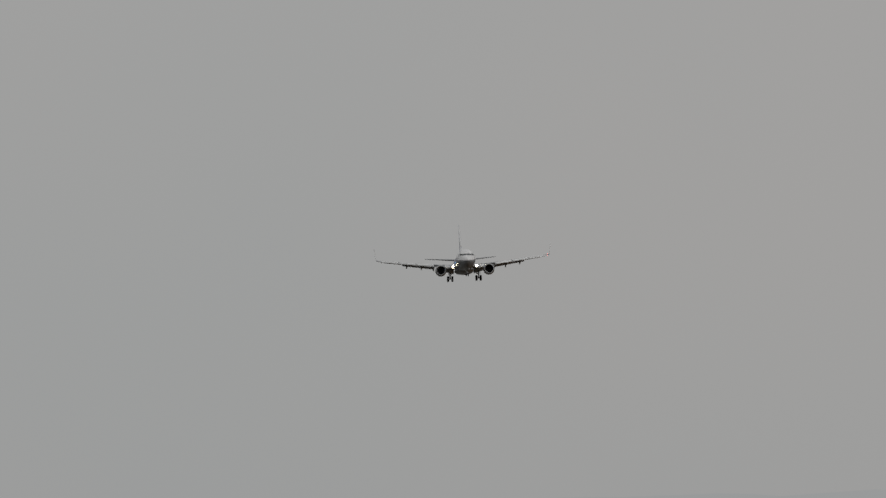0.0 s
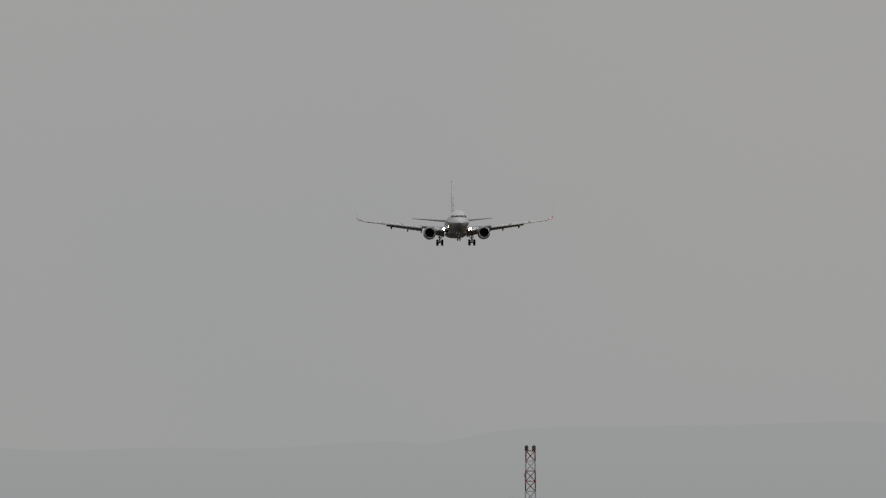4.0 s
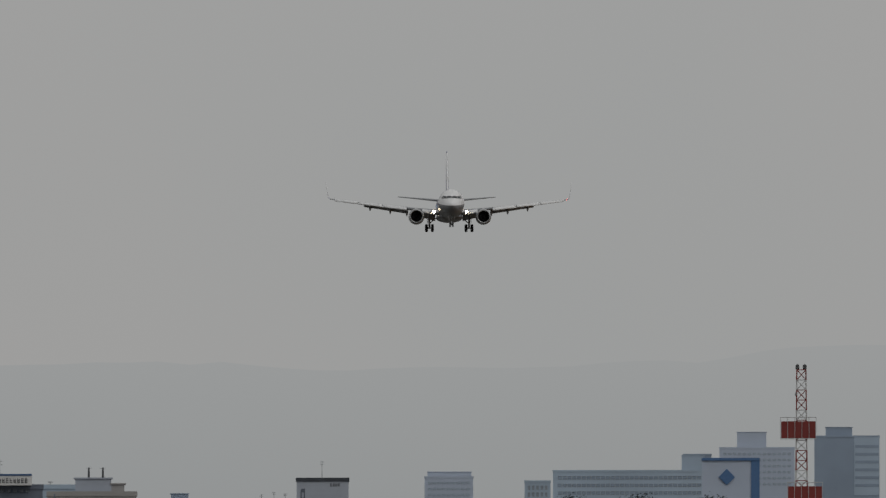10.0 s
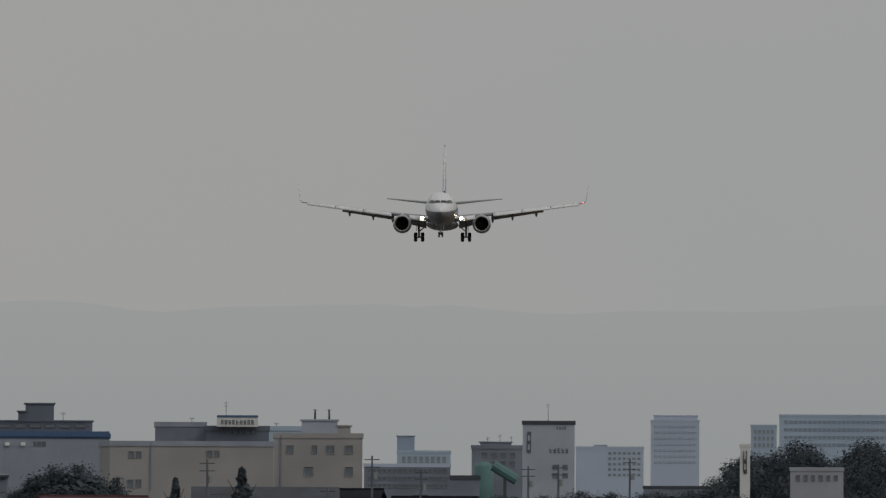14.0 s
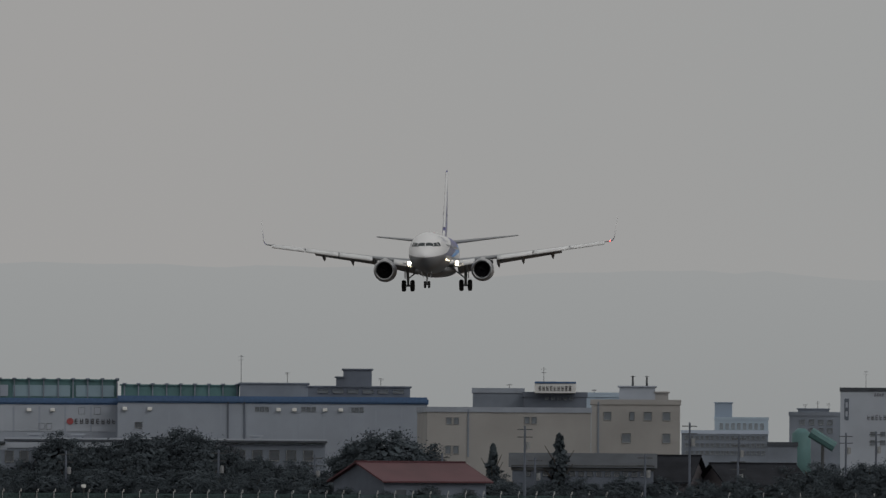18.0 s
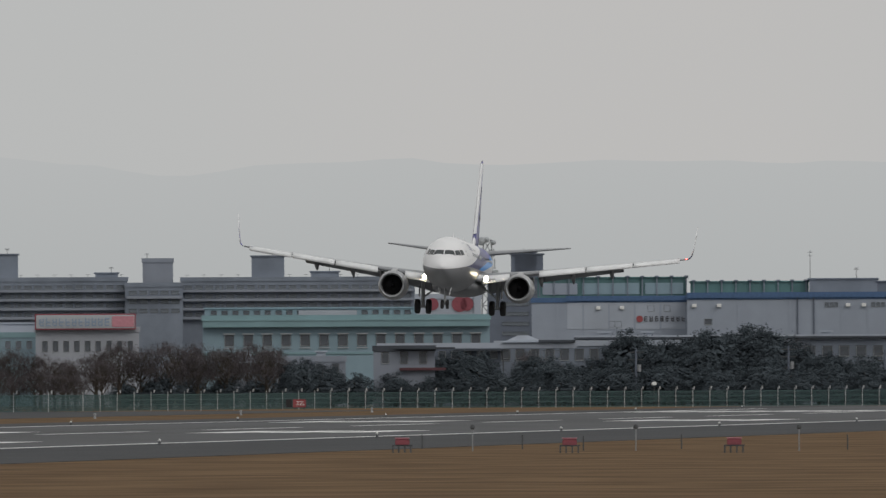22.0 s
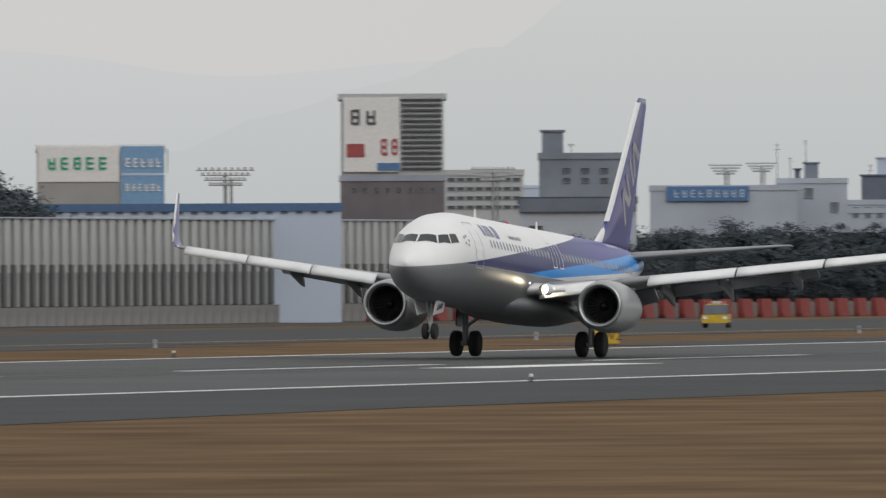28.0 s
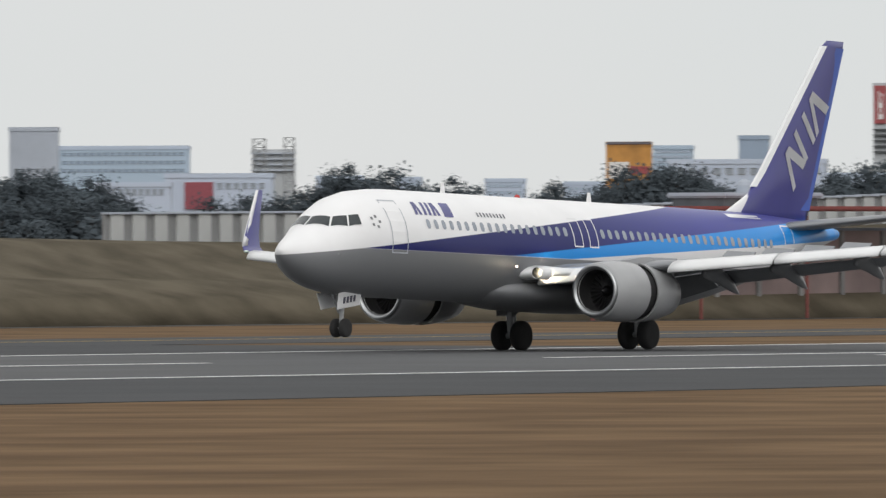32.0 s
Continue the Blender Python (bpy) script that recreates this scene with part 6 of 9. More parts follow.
rooftop(b, "screen_post", -14.98, -14.84, 12.90, 14.72, 5.6, 0.3, CONCRETE)
rooftop(b, "screen_post", -13.23, -13.09, 12.90, 14.72, 5.6, 0.3, CONCRETE)
rooftop(b, "screen_post", -11.48, -11.34, 12.90, 14.72, 5.6, 0.3, CONCRETE)
rooftop(b, "screen_post", -9.73, -9.59, 12.90, 14.72, 5.6, 0.3, CONCRETE)
rooftop(b, "screen_post", -7.98, -7.84, 12.90, 14.72, 5.6, 0.3, CONCRETE)
rooftop(b, "screen_post", -6.23, -6.09, 12.90, 14.72, 5.6, 0.3, CONCRETE)
rooftop(b, "screen_post", -4.48, -4.34, 12.90, 14.72, 5.6, 0.3, CONCRETE)
windows(b, -2.17, -0.42, 11.43, 12.06, 3, 1, 0.8, 0.9, mat=FAR_PANE)
windows(b, 3.57, 5.39, 11.43, 12.06, 3, 1, 0.8, 0.9, mat=FAR_PANE)
windows(b, 9.52, 11.34, 11.43, 12.06, 3, 1, 0.8, 0.9, mat=FAR_PANE)
antenna(b, -3.92, 4, 14.86, 18.50, 2, 0.07)
antenna(b, 1.82, 4, 14.86, 16.40, 2, 0.07)
antenna(b, 13.44, 4, 14.51, 15.70, 2, 0.07)
band(b, "wall_lamp", -18.55, -17.99, 11.50, 11.92, LENS_WHITE, 0.5)
band(b, "wall_lamp", -15.47, -14.91, 11.50, 11.92, LENS_WHITE, 0.5)
band(b, "wall_lamp", 0.49, 1.05, 11.50, 11.92, LENS_WHITE, 0.5)
band(b, "wall_lamp", 2.45, 3.01, 11.50, 11.92, LENS_WHITE, 0.5)
band(b, "wall_lamp", 6.23, 6.79, 11.50, 11.92, LENS_WHITE, 0.5)
band(b, "wall_lamp", 8.19, 8.75, 11.50, 11.92, LENS_WHITE, 0.5)
windows(b, -17.08, -15.96, 9.26, 10.10, 1, 1, 0.9, 0.9, mat=PANE)
for k in (-5.5, -3.5):
    band(b, "drain_pipe", k - 0.09, k + 0.09, 6.5, 12.6, CONCRETE_DARK, 0.2)
windows(b, 5.32, 16.52, 13.74, 14.30, 6, 1, 0.7, 0.8, mat=FAR_PANE, y=2.9)
b = building("long_warehouse_wing", "grey warehouse wing with teal screen and wall lettering", 1521.7, 267.4, 19.45, 12.64, 34, PANEL_GREY, roof=BAND_BLUE, rib=3.2, over=0.3)
rooftop(b, "roof_screen", -9.02, 9.59, 12.44, 15.17, 3, 3, NET_GREEN, "teal roof screen")
band(b, "blue_band", -5.51, 9.73, 12.36, 12.99, BAND_BLUE, 0.35)
bars(b, 4.11, 9.45, 9.76, 10.47, 8, INK, -0.1, 21, "sign_mark")
windows(b, 4.1, 8.1, 10.95, 11.9, 2, 1, 0.4, 0.9, mat=PANE)
rooftop(b, "screen_post", -8.81, -8.67, 12.99, 15.31, 2.6, 0.3, CONCRETE)
rooftop(b, "screen_post", -6.99, -6.85, 12.99, 15.31, 2.6, 0.3, CONCRETE)
rooftop(b, "screen_post", -5.16, -5.02, 12.99, 15.31, 2.6, 0.3, CONCRETE)
rooftop(b, "screen_post", -3.34, -3.20, 12.99, 15.31, 2.6, 0.3, CONCRETE)
rooftop(b, "screen_post", -1.51, -1.37, 12.99, 15.31, 2.6, 0.3, CONCRETE)
rooftop(b, "screen_post", 0.32, 0.46, 12.99, 15.31, 2.6, 0.3, CONCRETE)
rooftop(b, "screen_post", 2.14, 2.28, 12.99, 15.31, 2.6, 0.3, CONCRETE)
rooftop(b, "screen_post", 3.97, 4.11, 12.99, 15.31, 2.6, 0.3, CONCRETE)
rooftop(b, "screen_post", 5.79, 5.93, 12.99, 15.31, 2.6, 0.3, CONCRETE)
rooftop(b, "screen_post", 7.62, 7.76, 12.99, 15.31, 2.6, 0.3, CONCRETE)
rooftop(b, "screen_post", 9.45, 9.59, 12.99, 15.31, 2.6, 0.3, CONCRETE)
band(b, "pale_glazing", -8.39, -4.04, 13.20, 14.61, PANEL_GREY, 0.05, "pale glazed screen", y=2.9)
band(b, "pale_glazing", -3.48, 3.69, 13.20, 14.61, TEAL_WALL, 0.05, "pale glazed screen", y=2.9)
band(b, "pale_glazing", 4.39, 9.16, 13.20, 14.61, TEAL_WALL, 0.05, "pale glazed screen", y=2.9)
part("round_mark", moved(spin([(-0.15, 0.02), (-0.15, 0.42), (0, 0.42)], 14, "Y"), Matrix.Translation((3.69, -0.05, 10.11))), SIGN_RED, b, "red round wall mark")
band(b, "wall_lamp", -1.72, -1.16, 11.31, 11.73, LENS_WHITE, 0.5)
band(b, "wall_lamp", 1.23, 1.79, 11.31, 11.73, LENS_WHITE, 0.5)
band(b, "light_panel", -5.30, 9.59, 8.85, 12.22, OFFWHITE, 0.06)
windows(b, -0.25, 1.51, 9.06, 9.90, 2, 1, 0.8, 0.9, mat=FAR_PANE)
b = building("grey_flats", "grey apartment tower with a rooftop house", 1613.1, 295.9, 7.83, 16.27, 14, CONCRETE_DARK)
rooftop(b, "stair_head", -0.78, 3.47, 16.07, 19.03, 2, 5, CONCRETE_DARK)
windows(b, -2.27, 1.83, 8.00, 13.22, 1, 4, 0.85, 0.35, mat=FAR_PANE)
windows(b, 1.83, 3.62, 8.74, 14.71, 2, 5, 0.6, 0.4, mat=FAR_PANE)
rooftop(b, "gable", -0.26, 2.57, 16.07, 19.33, 2, 5, CONCRETE_DARK)
antenna(b, 0.93, 4, 16.07, 19.93, 2, 0.07)
m = lattice("telecom_mast", "grey telecom lattice tower with dishes", "mast", 1720.5, 319.8, 2.07, 1.11, 22.16, 12, (STEEL,))
for dx, dz, r in ((-0.85, 22.0, 0.62), (-0.1, 22.2, 0.42), (0.85, 21.8, 0.38)):
    part("dish", moved(spin([(0, 0.05), (0.12, 0.8 * r), (0.4, r), (0.42, 0.05)], 14, "Y"), Matrix.Translation((dx, -1.1, dz))), SIGN_GREY, m)
for dz, n, w in ((20.3, 4, 0.85), (18.9, 5, 1.0)):
    for k in range(n):
        part("panel_antenna", box(-w + 2 * w * k / (n - 1), -0.9, dz, 0.2, 0.16, 1.15, 0.02), SIGN_GREY, m)
part("platform", box(0, 0, 18.2, 2.4, 2.0, 0.12, 0.02), STEEL, m)
for dx in (-1.15, 1.15):
    part("equipment_frame", box(dx, -0.7, 17.3, 0.75, 0.3, 1.2, 0.05), SIGN_GREY, m)
b = building("sign_store", "white store wall with round red marks", 1473.9, 278.8, 7.91, 12.92, 12, OFFWHITE)
band(b, "side_pier", 3.07, 3.95, 9.38, 12.92, OFFWHITE, 0.3)
part("round_mark", moved(spin([(-0.12, 0.02), (-0.12, 0.75), (0, 0.75)], 20, "Y"), Matrix.Translation((-1.91, -0.03, 11.83))), SIGN_REDDARK, b, "red round mark")
part("round_mark", moved(spin([(-0.12, 0.02), (-0.12, 0.95), (0, 0.95)], 20, "Y"), Matrix.Translation((1.36, -0.03, 11.83))), SIGN_REDDARK, b, "red round mark")
part("round_mark", moved(spin([(-0.12, 0.02), (-0.12, 0.82), (0, 0.82)], 20, "Y"), Matrix.Translation((2.25, -0.03, 11.83))), SIGN_REDDARK, b, "red round mark")
b = building("teal_hall", "long pale teal factory hall with stepped teal roofs", 1373.4, 271.5, 32.33, 10.00, 30, TEAL_WALL, roof=TEAL_ROOF)
rooftop(b, "upper_roof", -16.04, 8.02, 9.80, 10.89, 10, 12, TEAL_WALL)
band(b, "roof_edge_band", -16.16, 16.16, 8.79, 9.68, TEAL_ROOF, 1.2, "teal roof edge")
windows(b, -14.25, 15.65, 6.50, 8.09, 14, 1, 0.5, 0.85, mat=PANE)
for k in range(14):
    cx = -14.25 + 29.9 * (k + 0.5) / 14
    band(b, "window_hood", cx - 0.68, cx + 0.68, 7.98, 8.12, SIGN_GREY, 0.35, "pale window hood")
    band(b, "window_sill", cx - 0.62, cx + 0.62, 6.4, 6.5, SIGN_GREY, 0.18)
band(b, "wall_course", -16.1, 16.1, 5.7, 5.95, TEAL_ROOF, 0.12)
part("lean_roof", loft([[(x, -1.3, 9.62), (x, 9.9, 10.1), (x, 9.9, 9.95), (x, -1.3, 9.5)] for x in (-16.2, 16.2)]), TEAL_ROOF, b, "low sloping teal roof")
windows(b, -15.6, 7.6, 10.2, 10.78, 19, 1, 0.55, 0.85, mat=PANE, y=9.9)
band(b, "light_panel", -5.4, 1.2, 10.16, 10.72, CREAM, 0.25, "cream panel", y=9.9)
b = building("housing_slab", "long grey concrete housing block with rows of balconies", 1716.8, 387.5, 32.48, 17.12, 11, CONCRETE, group="housing blocks", rib=5.6)
windows(b, -15.92, 15.92, 11.36, 16.48, 22, 4, 0.72, 0.42, mat=FAR_PANE)
band(b, "balcony_rail", -16.08, 16.08, 15.12, 15.52, CONCRETE_LIGHT, 0.9)
band(b, "balcony_rail", -16.08, 16.08, 13.84, 14.24, CONCRETE_LIGHT, 0.9)
band(b, "balcony_rail", -16.08, 16.08, 12.56, 12.96, CONCRETE_LIGHT, 0.9)
band(b, "balcony_rail", -16.08, 16.08, 11.28, 11.68, CONCRETE_LIGHT, 0.9)
rooftop(b, "stair_head", -3.52, 0.80, 16.92, 20.48, 3, 6, CONCRETE)
antenna(b, -0.72, 4, 20.48, 21.44, 2, 0.07)
rooftop(b, "stair_head", 11.76, 14.96, 16.92, 17.76, 3, 6, CONCRETE)
antenna(b, 14.00, 4, 17.76, 18.72, 2, 0.07)
antenna(b, -15.44, 4, 16.92, 17.68, 1, 0.05)
antenna(b, -13.06, 4, 16.92, 17.68, 1, 0.05)
antenna(b, -10.69, 4, 16.92, 17.68, 1, 0.05)
antenna(b, -8.31, 4, 16.92, 17.68, 1, 0.05)
antenna(b, -5.94, 4, 16.92, 17.68, 1, 0.05)
antenna(b, -3.56, 4, 16.92, 17.68, 1, 0.05)
antenna(b, -1.19, 4, 16.92, 17.68, 1, 0.05)
antenna(b, 1.19, 4, 16.92, 17.68, 1, 0.05)
antenna(b, 3.56, 4, 16.92, 17.68, 1, 0.05)
antenna(b, 5.94, 4, 16.92, 17.68, 1, 0.05)
antenna(b, 8.31, 4, 16.92, 17.68, 1, 0.05)
antenna(b, 10.69, 4, 16.92, 17.68, 1, 0.05)
antenna(b, 13.06, 4, 16.92, 17.68, 1, 0.05)
antenna(b, 15.44, 4, 16.92, 17.68, 1, 0.05)
b = building("housing_slab", "long grey concrete housing block with rows of balconies", 1725.2, 348.0, 33.12, 17.03, 11, CONCRETE, group="housing blocks", rib=5.6)
windows(b, -16.24, 16.24, 11.27, 16.39, 22, 4, 0.72, 0.42, mat=FAR_PANE)
band(b, "balcony_rail", -16.40, 16.40, 15.03, 15.43, CONCRETE_LIGHT, 0.9)
band(b, "balcony_rail", -16.40, 16.40, 13.75, 14.15, CONCRETE_LIGHT, 0.9)
band(b, "balcony_rail", -16.40, 16.40, 12.47, 12.87, CONCRETE_LIGHT, 0.9)
band(b, "balcony_rail", -16.40, 16.40, 11.19, 11.59, CONCRETE_LIGHT, 0.9)
rooftop(b, "stair_head", -6.56, -1.92, 16.83, 20.07, 3, 6, CONCRETE)
antenna(b, -3.60, 4, 20.07, 21.03, 2, 0.07)
rooftop(b, "stair_head", 1.84, 5.84, 16.83, 17.83, 3, 6, CONCRETE)
antenna(b, 4.48, 4, 17.83, 18.79, 2, 0.07)
antenna(b, -15.76, 4, 16.83, 17.59, 1, 0.05)
antenna(b, -13.34, 4, 16.83, 17.59, 1, 0.05)
antenna(b, -10.91, 4, 16.83, 17.59, 1, 0.05)
antenna(b, -8.49, 4, 16.83, 17.59, 1, 0.05)
antenna(b, -6.06, 4, 16.83, 17.59, 1, 0.05)
antenna(b, -3.64, 4, 16.83, 17.59, 1, 0.05)
antenna(b, -1.21, 4, 16.83, 17.59, 1, 0.05)
antenna(b, 1.21, 4, 16.83, 17.59, 1, 0.05)
antenna(b, 3.64, 4, 16.83, 17.59, 1, 0.05)
antenna(b, 6.06, 4, 16.83, 17.59, 1, 0.05)
antenna(b, 8.49, 4, 16.83, 17.59, 1, 0.05)
antenna(b, 10.91, 4, 16.83, 17.59, 1, 0.05)
antenna(b, 13.34, 4, 16.83, 17.59, 1, 0.05)
antenna(b, 15.76, 4, 16.83, 17.59, 1, 0.05)
b = building("housing_slab", "low grey concrete link between the housing blocks", 1716.2, 366.9, 8.14, 16.28, 11, CONCRETE, group="housing blocks")
windows(b, -3.75, 3.75, 11.81, 15.64, 5, 3, 0.72, 0.42, mat=FAR_PANE)
band(b, "balcony_rail", -3.91, 3.91, 14.13, 14.52, CONCRETE_LIGHT, 0.9)
b = building("stair_tower", "grey stair tower between the housing blocks", 1731.0, 369.5, 4.34, 19.85, 7, CONCRETE_LIGHT)
antenna(b, -1.53, 4, 19.65, 20.73, 2, 0.07)
windows(b, -1.53, 1.53, 12.69, 16.71, 2, 3, 0.55, 0.6, mat=FAR_PANE)
b = building("sign_offices", "cream office with a long sign board", 1343.1, 294.7, 11.44, 8.70, 12, CREAM)
band(b, "sign_border", -5.8, 5.36, 8.53, 10.30, SIGN_REDDARK, 0.95, "dull red border")
band(b, "sign_board", -5.66, 5.22, 8.68, 10.16, SIGN_GREY, 1.0, "pale sign board with faded blue writing")
bars(b, -5.41, 2.53, 8.88, 9.88, 11, MID_BLUE, -1.05, 31, "sign_mark", 0.85)
band(b, "sign_patch", 2.72, 5.16, 8.82, 10.01, SIGN_PINK, 1.08)
windows(b, -5.28, 5.34, 5.95, 7.45, 9, 1, 0.5, 0.8, mat=PANE)
b = building("blue_sign_hall", "pale teal hall with a blue sign", 1354.5, 312.0, 17.38, 8.19, 16, TEAL_WALL, roof=TEAL_ROOF)
band(b, "sign_board", -4.39, 1.17, 8.13, 9.58, SIGN_BLUE, 0.6, "blue sign board")
bars(b, -4.08, 0.85, 8.38, 9.33, 5, SIGN_WHITE, -0.66, 41, "sign_mark")
windows(b, -8.18, 8.56, 6.29, 7.56, 14, 1, 0.5, 0.7, mat=FAR_PANE)
rooftop(b, "roof_step", 1.36, 8.69, 7.99, 9.26, 6, 8, OFFWHITE)
b = building("low_white_shed", "low white shed with dark openings", 1265.1, 299.0, 20.09, 4.93, 14, OFFWHITE, roof=ROOF_GREY)
windows(b, -6.50, -5.02, 3.16, 4.46, 1, 1, 0.9, 0.9)
windows(b, 2.95, 4.43, 3.04, 4.34, 1, 1, 0.9, 0.9)
windows(b, 6.20, 7.09, 3.16, 4.34, 1, 1, 0.9, 0.9)
b = building("brown_house", "brown tiled house with dark roof", 1458.6, 350.0, 3.41, 15.16, 9, BROWN_TILE, roof=ROOF_DARK)
windows(b, -1.02, 1.02, 9.84, 12.57, 2, 2, 0.55, 0.6, mat=FAR_PANE)
b = building("hip_house", "brown house with a dark hipped roof", 1401.5, 331.0, 7.07, 11.59, 10, BROWN_TILE, roof=ROOF_DARK)
windows(b, -2.23, 0.39, 9.30, 10.93, 3, 1, 0.55, 0.6, mat=FAR_PANE)
hip(b, -4.2, 4.2, 11.7, 13.7, -0.6, 10.5, ROOF_TILE)
b = building("low_depot", "low grey depot with flat canopies", 1307.4, 244.2, 21.16, 6.63, 12, CONCRETE_DARK, roof=OFFWHITE)
windows(b, -9.97, 9.37, 4.94, 6.03, 14, 1, 0.6, 0.8)
hip(b, 2.7, 7.2, 6.8, 7.55, -0.5, 6.0, ROOF_GREY)
band(b, "roof_edge", 6.6, 10.5, 6.75, 7.05, ROOF_DARK, 0.6, "dark roof edge")
band(b, "canopy", -2.5, 3.0, 5.9, 6.08, ROOF_DARK, 1.6, "dark flat canopy")
for k in (-2.3, 0.2, 2.8):
    part("canopy_post", rod((k, -1.5, 0), (k, -1.5, 5.9), 0.07, None, 6), STEEL_DARK, b)
b = building("low_depot", "low pale depot with long roof sheets", 1322.0, 218.6, 34.41, 7.37, 12, CONCRETE, roof=OFFWHITE)
windows(b, -16.60, 16.29, 4.87, 6.57, 18, 1, 0.6, 0.7)
band(b, "eave", -17.4, 17.4, 7.12, 7.34, ROOF_DARK, 0.7, "dark eave")
band(b, "pale_fascia", -17.2, 6.0, 6.62, 7.05, OFFWHITE, 0.3, "pale fascia board")
for k in (-14.2, -9.5, -3.2, 2.4, 9.8):
    rooftop(b, "roof_vent", k - 0.55, k + 0.55, 7.2, 7.75, 1.0, 1.0, OFFWHITE, "small pale roof vent")
b = building("gate_office", "small pale office with a dark canopy and a red awning", 1289.0, 248.6, 6.5, 6.35, 8, CONCRETE_LIGHT, roof=ROOF_DARK)
windows(b, -3.0, 3.0, 4.5, 5.9, 3, 1, 0.4, 0.9)
band(b, "canopy", -1.0, 5.4, 6.1, 6.3, ROOF_DARK, 1.5, "dark flat canopy")
band(b, "awning", -0.5, 4.4, 3.85, 4.15, ROOF_RED, 0.8, "dull red awning")
b = building("yard_shed", "low pale shed in a cluttered yard", 1318.0, 267.0, 12.5, 5.3, 6, CONCRETE_LIGHT, roof=ROOF_GREY)
windows(b, -6.0, 6.0, 3.6, 4.7, 7, 1, 0.45, 0.9)
band(b, "awning", -5.5, -1.0, 4.75, 4.9, OFFWHITE, 1.2, "pale awning")
for k in (-4.5, -1.8, 3.6):
    rooftop(b, "roof_unit", k - 0.5, k + 0.5, 5.3, 5.85, 1.0, 1.0, OFFWHITE, "pale roof unit")
cottage("red_roof_house", "grey house with a faded red gabled roof", 1294.0, 187.9, 12.8, 9.7, 3.1, 1.8, 33, CONCRETE_DARK, ROOF_RED)
cottage("dark_roof_house", "old low house with a dark tiled roof", 1332.0, 168.7, 13.4, 8.2, 3.3, 2.5, -14, BROWN_TILE, ROOF_TILE)
cottage("dark_roof_house", "old low house with a dark tiled roof", 1334.0, 156.3, 9.3, 7.2, 3.0, 2.0, 25, BROWN_TILE, ROOF_TILE)
b = building("low_depot", "low dark shed with a dark pitched roof by the fence", 1318.7, 172.8, 15.11, 4.75, 8, CONCRETE_DARK, roof=STEEL_DARK)
windows(b, -6.35, 6.95, 3.54, 4.39, 14, 1, 0.6, 0.6)
gable(b, 15.11, 4.75, 8.0, 1.45, ROOF_DARK)
b = building("low_row", "low grey row of old sheds", 1309.5, 232.5, 19.95, 6.84, 9, CONCRETE, roof=OFFWHITE)
windows(b, -9.67, 9.37, 4.54, 6.36, 12, 1, 0.6, 0.7)
b = building("tall_flats", "tall beige apartment block with stacked balconies", 1458.4, 351.0, 9.55, 21.46, 16, CREAM)
rooftop(b, "stair_tower", -8.45, -4.72, 5.23, 23.43, -1, 8, CONCRETE_LIGHT, "blank grey stair tower")
rooftop(b, "left_wing", -10.23, -8.39, 5.23, 20.37, 3, 9, CREAM)
rooftop(b, "right_wing", 4.70, 6.68, 5.23, 20.23, 2, 9, CREAM)
band(b, "balcony", -4.77, -1.70, 19.41, 20.09, CONCRETE_LIGHT, 1.3)
band(b, "balcony", -0.68, 4.77, 19.55, 20.09, CONCRETE_LIGHT, 1.2)
band(b, "balcony", 4.70, 7.36, 19.00, 19.55, CONCRETE_LIGHT, 1.6, y=2)
band(b, "balcony", -10.23, -8.39, 19.07, 19.55, CONCRETE_LIGHT, 1.2, y=3)
band(b, "balcony", -4.77, -1.70, 18.05, 18.73, CONCRETE_LIGHT, 1.3)
band(b, "balcony", -0.68, 4.77, 18.18, 18.73, CONCRETE_LIGHT, 1.2)
band(b, "balcony", 4.70, 7.36, 17.64, 18.18, CONCRETE_LIGHT, 1.6, y=2)
band(b, "balcony", -10.23, -8.39, 17.71, 18.18, CONCRETE_LIGHT, 1.2, y=3)
band(b, "balcony", -4.77, -1.70, 16.68, 17.37, CONCRETE_LIGHT, 1.3)
band(b, "balcony", -0.68, 4.77, 16.82, 17.37, CONCRETE_LIGHT, 1.2)
band(b, "balcony", 4.70, 7.36, 16.27, 16.82, CONCRETE_LIGHT, 1.6, y=2)
band(b, "balcony", -10.23, -8.39, 16.34, 16.82, CONCRETE_LIGHT, 1.2, y=3)
band(b, "balcony", -4.77, -1.70, 15.32, 16.00, CONCRETE_LIGHT, 1.3)
band(b, "balcony", -0.68, 4.77, 15.46, 16.00, CONCRETE_LIGHT, 1.2)
band(b, "balcony", 4.70, 7.36, 14.91, 15.46, CONCRETE_LIGHT, 1.6, y=2)
band(b, "balcony", -10.23, -8.39, 14.98, 15.46, CONCRETE_LIGHT, 1.2, y=3)
band(b, "balcony", -4.77, -1.70, 13.96, 14.64, CONCRETE_LIGHT, 1.3)
band(b, "balcony", -0.68, 4.77, 14.09, 14.64, CONCRETE_LIGHT, 1.2)
band(b, "balcony", 4.70, 7.36, 13.55, 14.09, CONCRETE_LIGHT, 1.6, y=2)
band(b, "balcony", -10.23, -8.39, 13.62, 14.09, CONCRETE_LIGHT, 1.2, y=3)
band(b, "balcony", -4.77, -1.70, 12.59, 13.27, CONCRETE_LIGHT, 1.3)
band(b, "balcony", -0.68, 4.77, 12.73, 13.27, CONCRETE_LIGHT, 1.2)
band(b, "balcony", 4.70, 7.36, 12.18, 12.73, CONCRETE_LIGHT, 1.6, y=2)
band(b, "balcony", -10.23, -8.39, 12.25, 12.73, CONCRETE_LIGHT, 1.2, y=3)
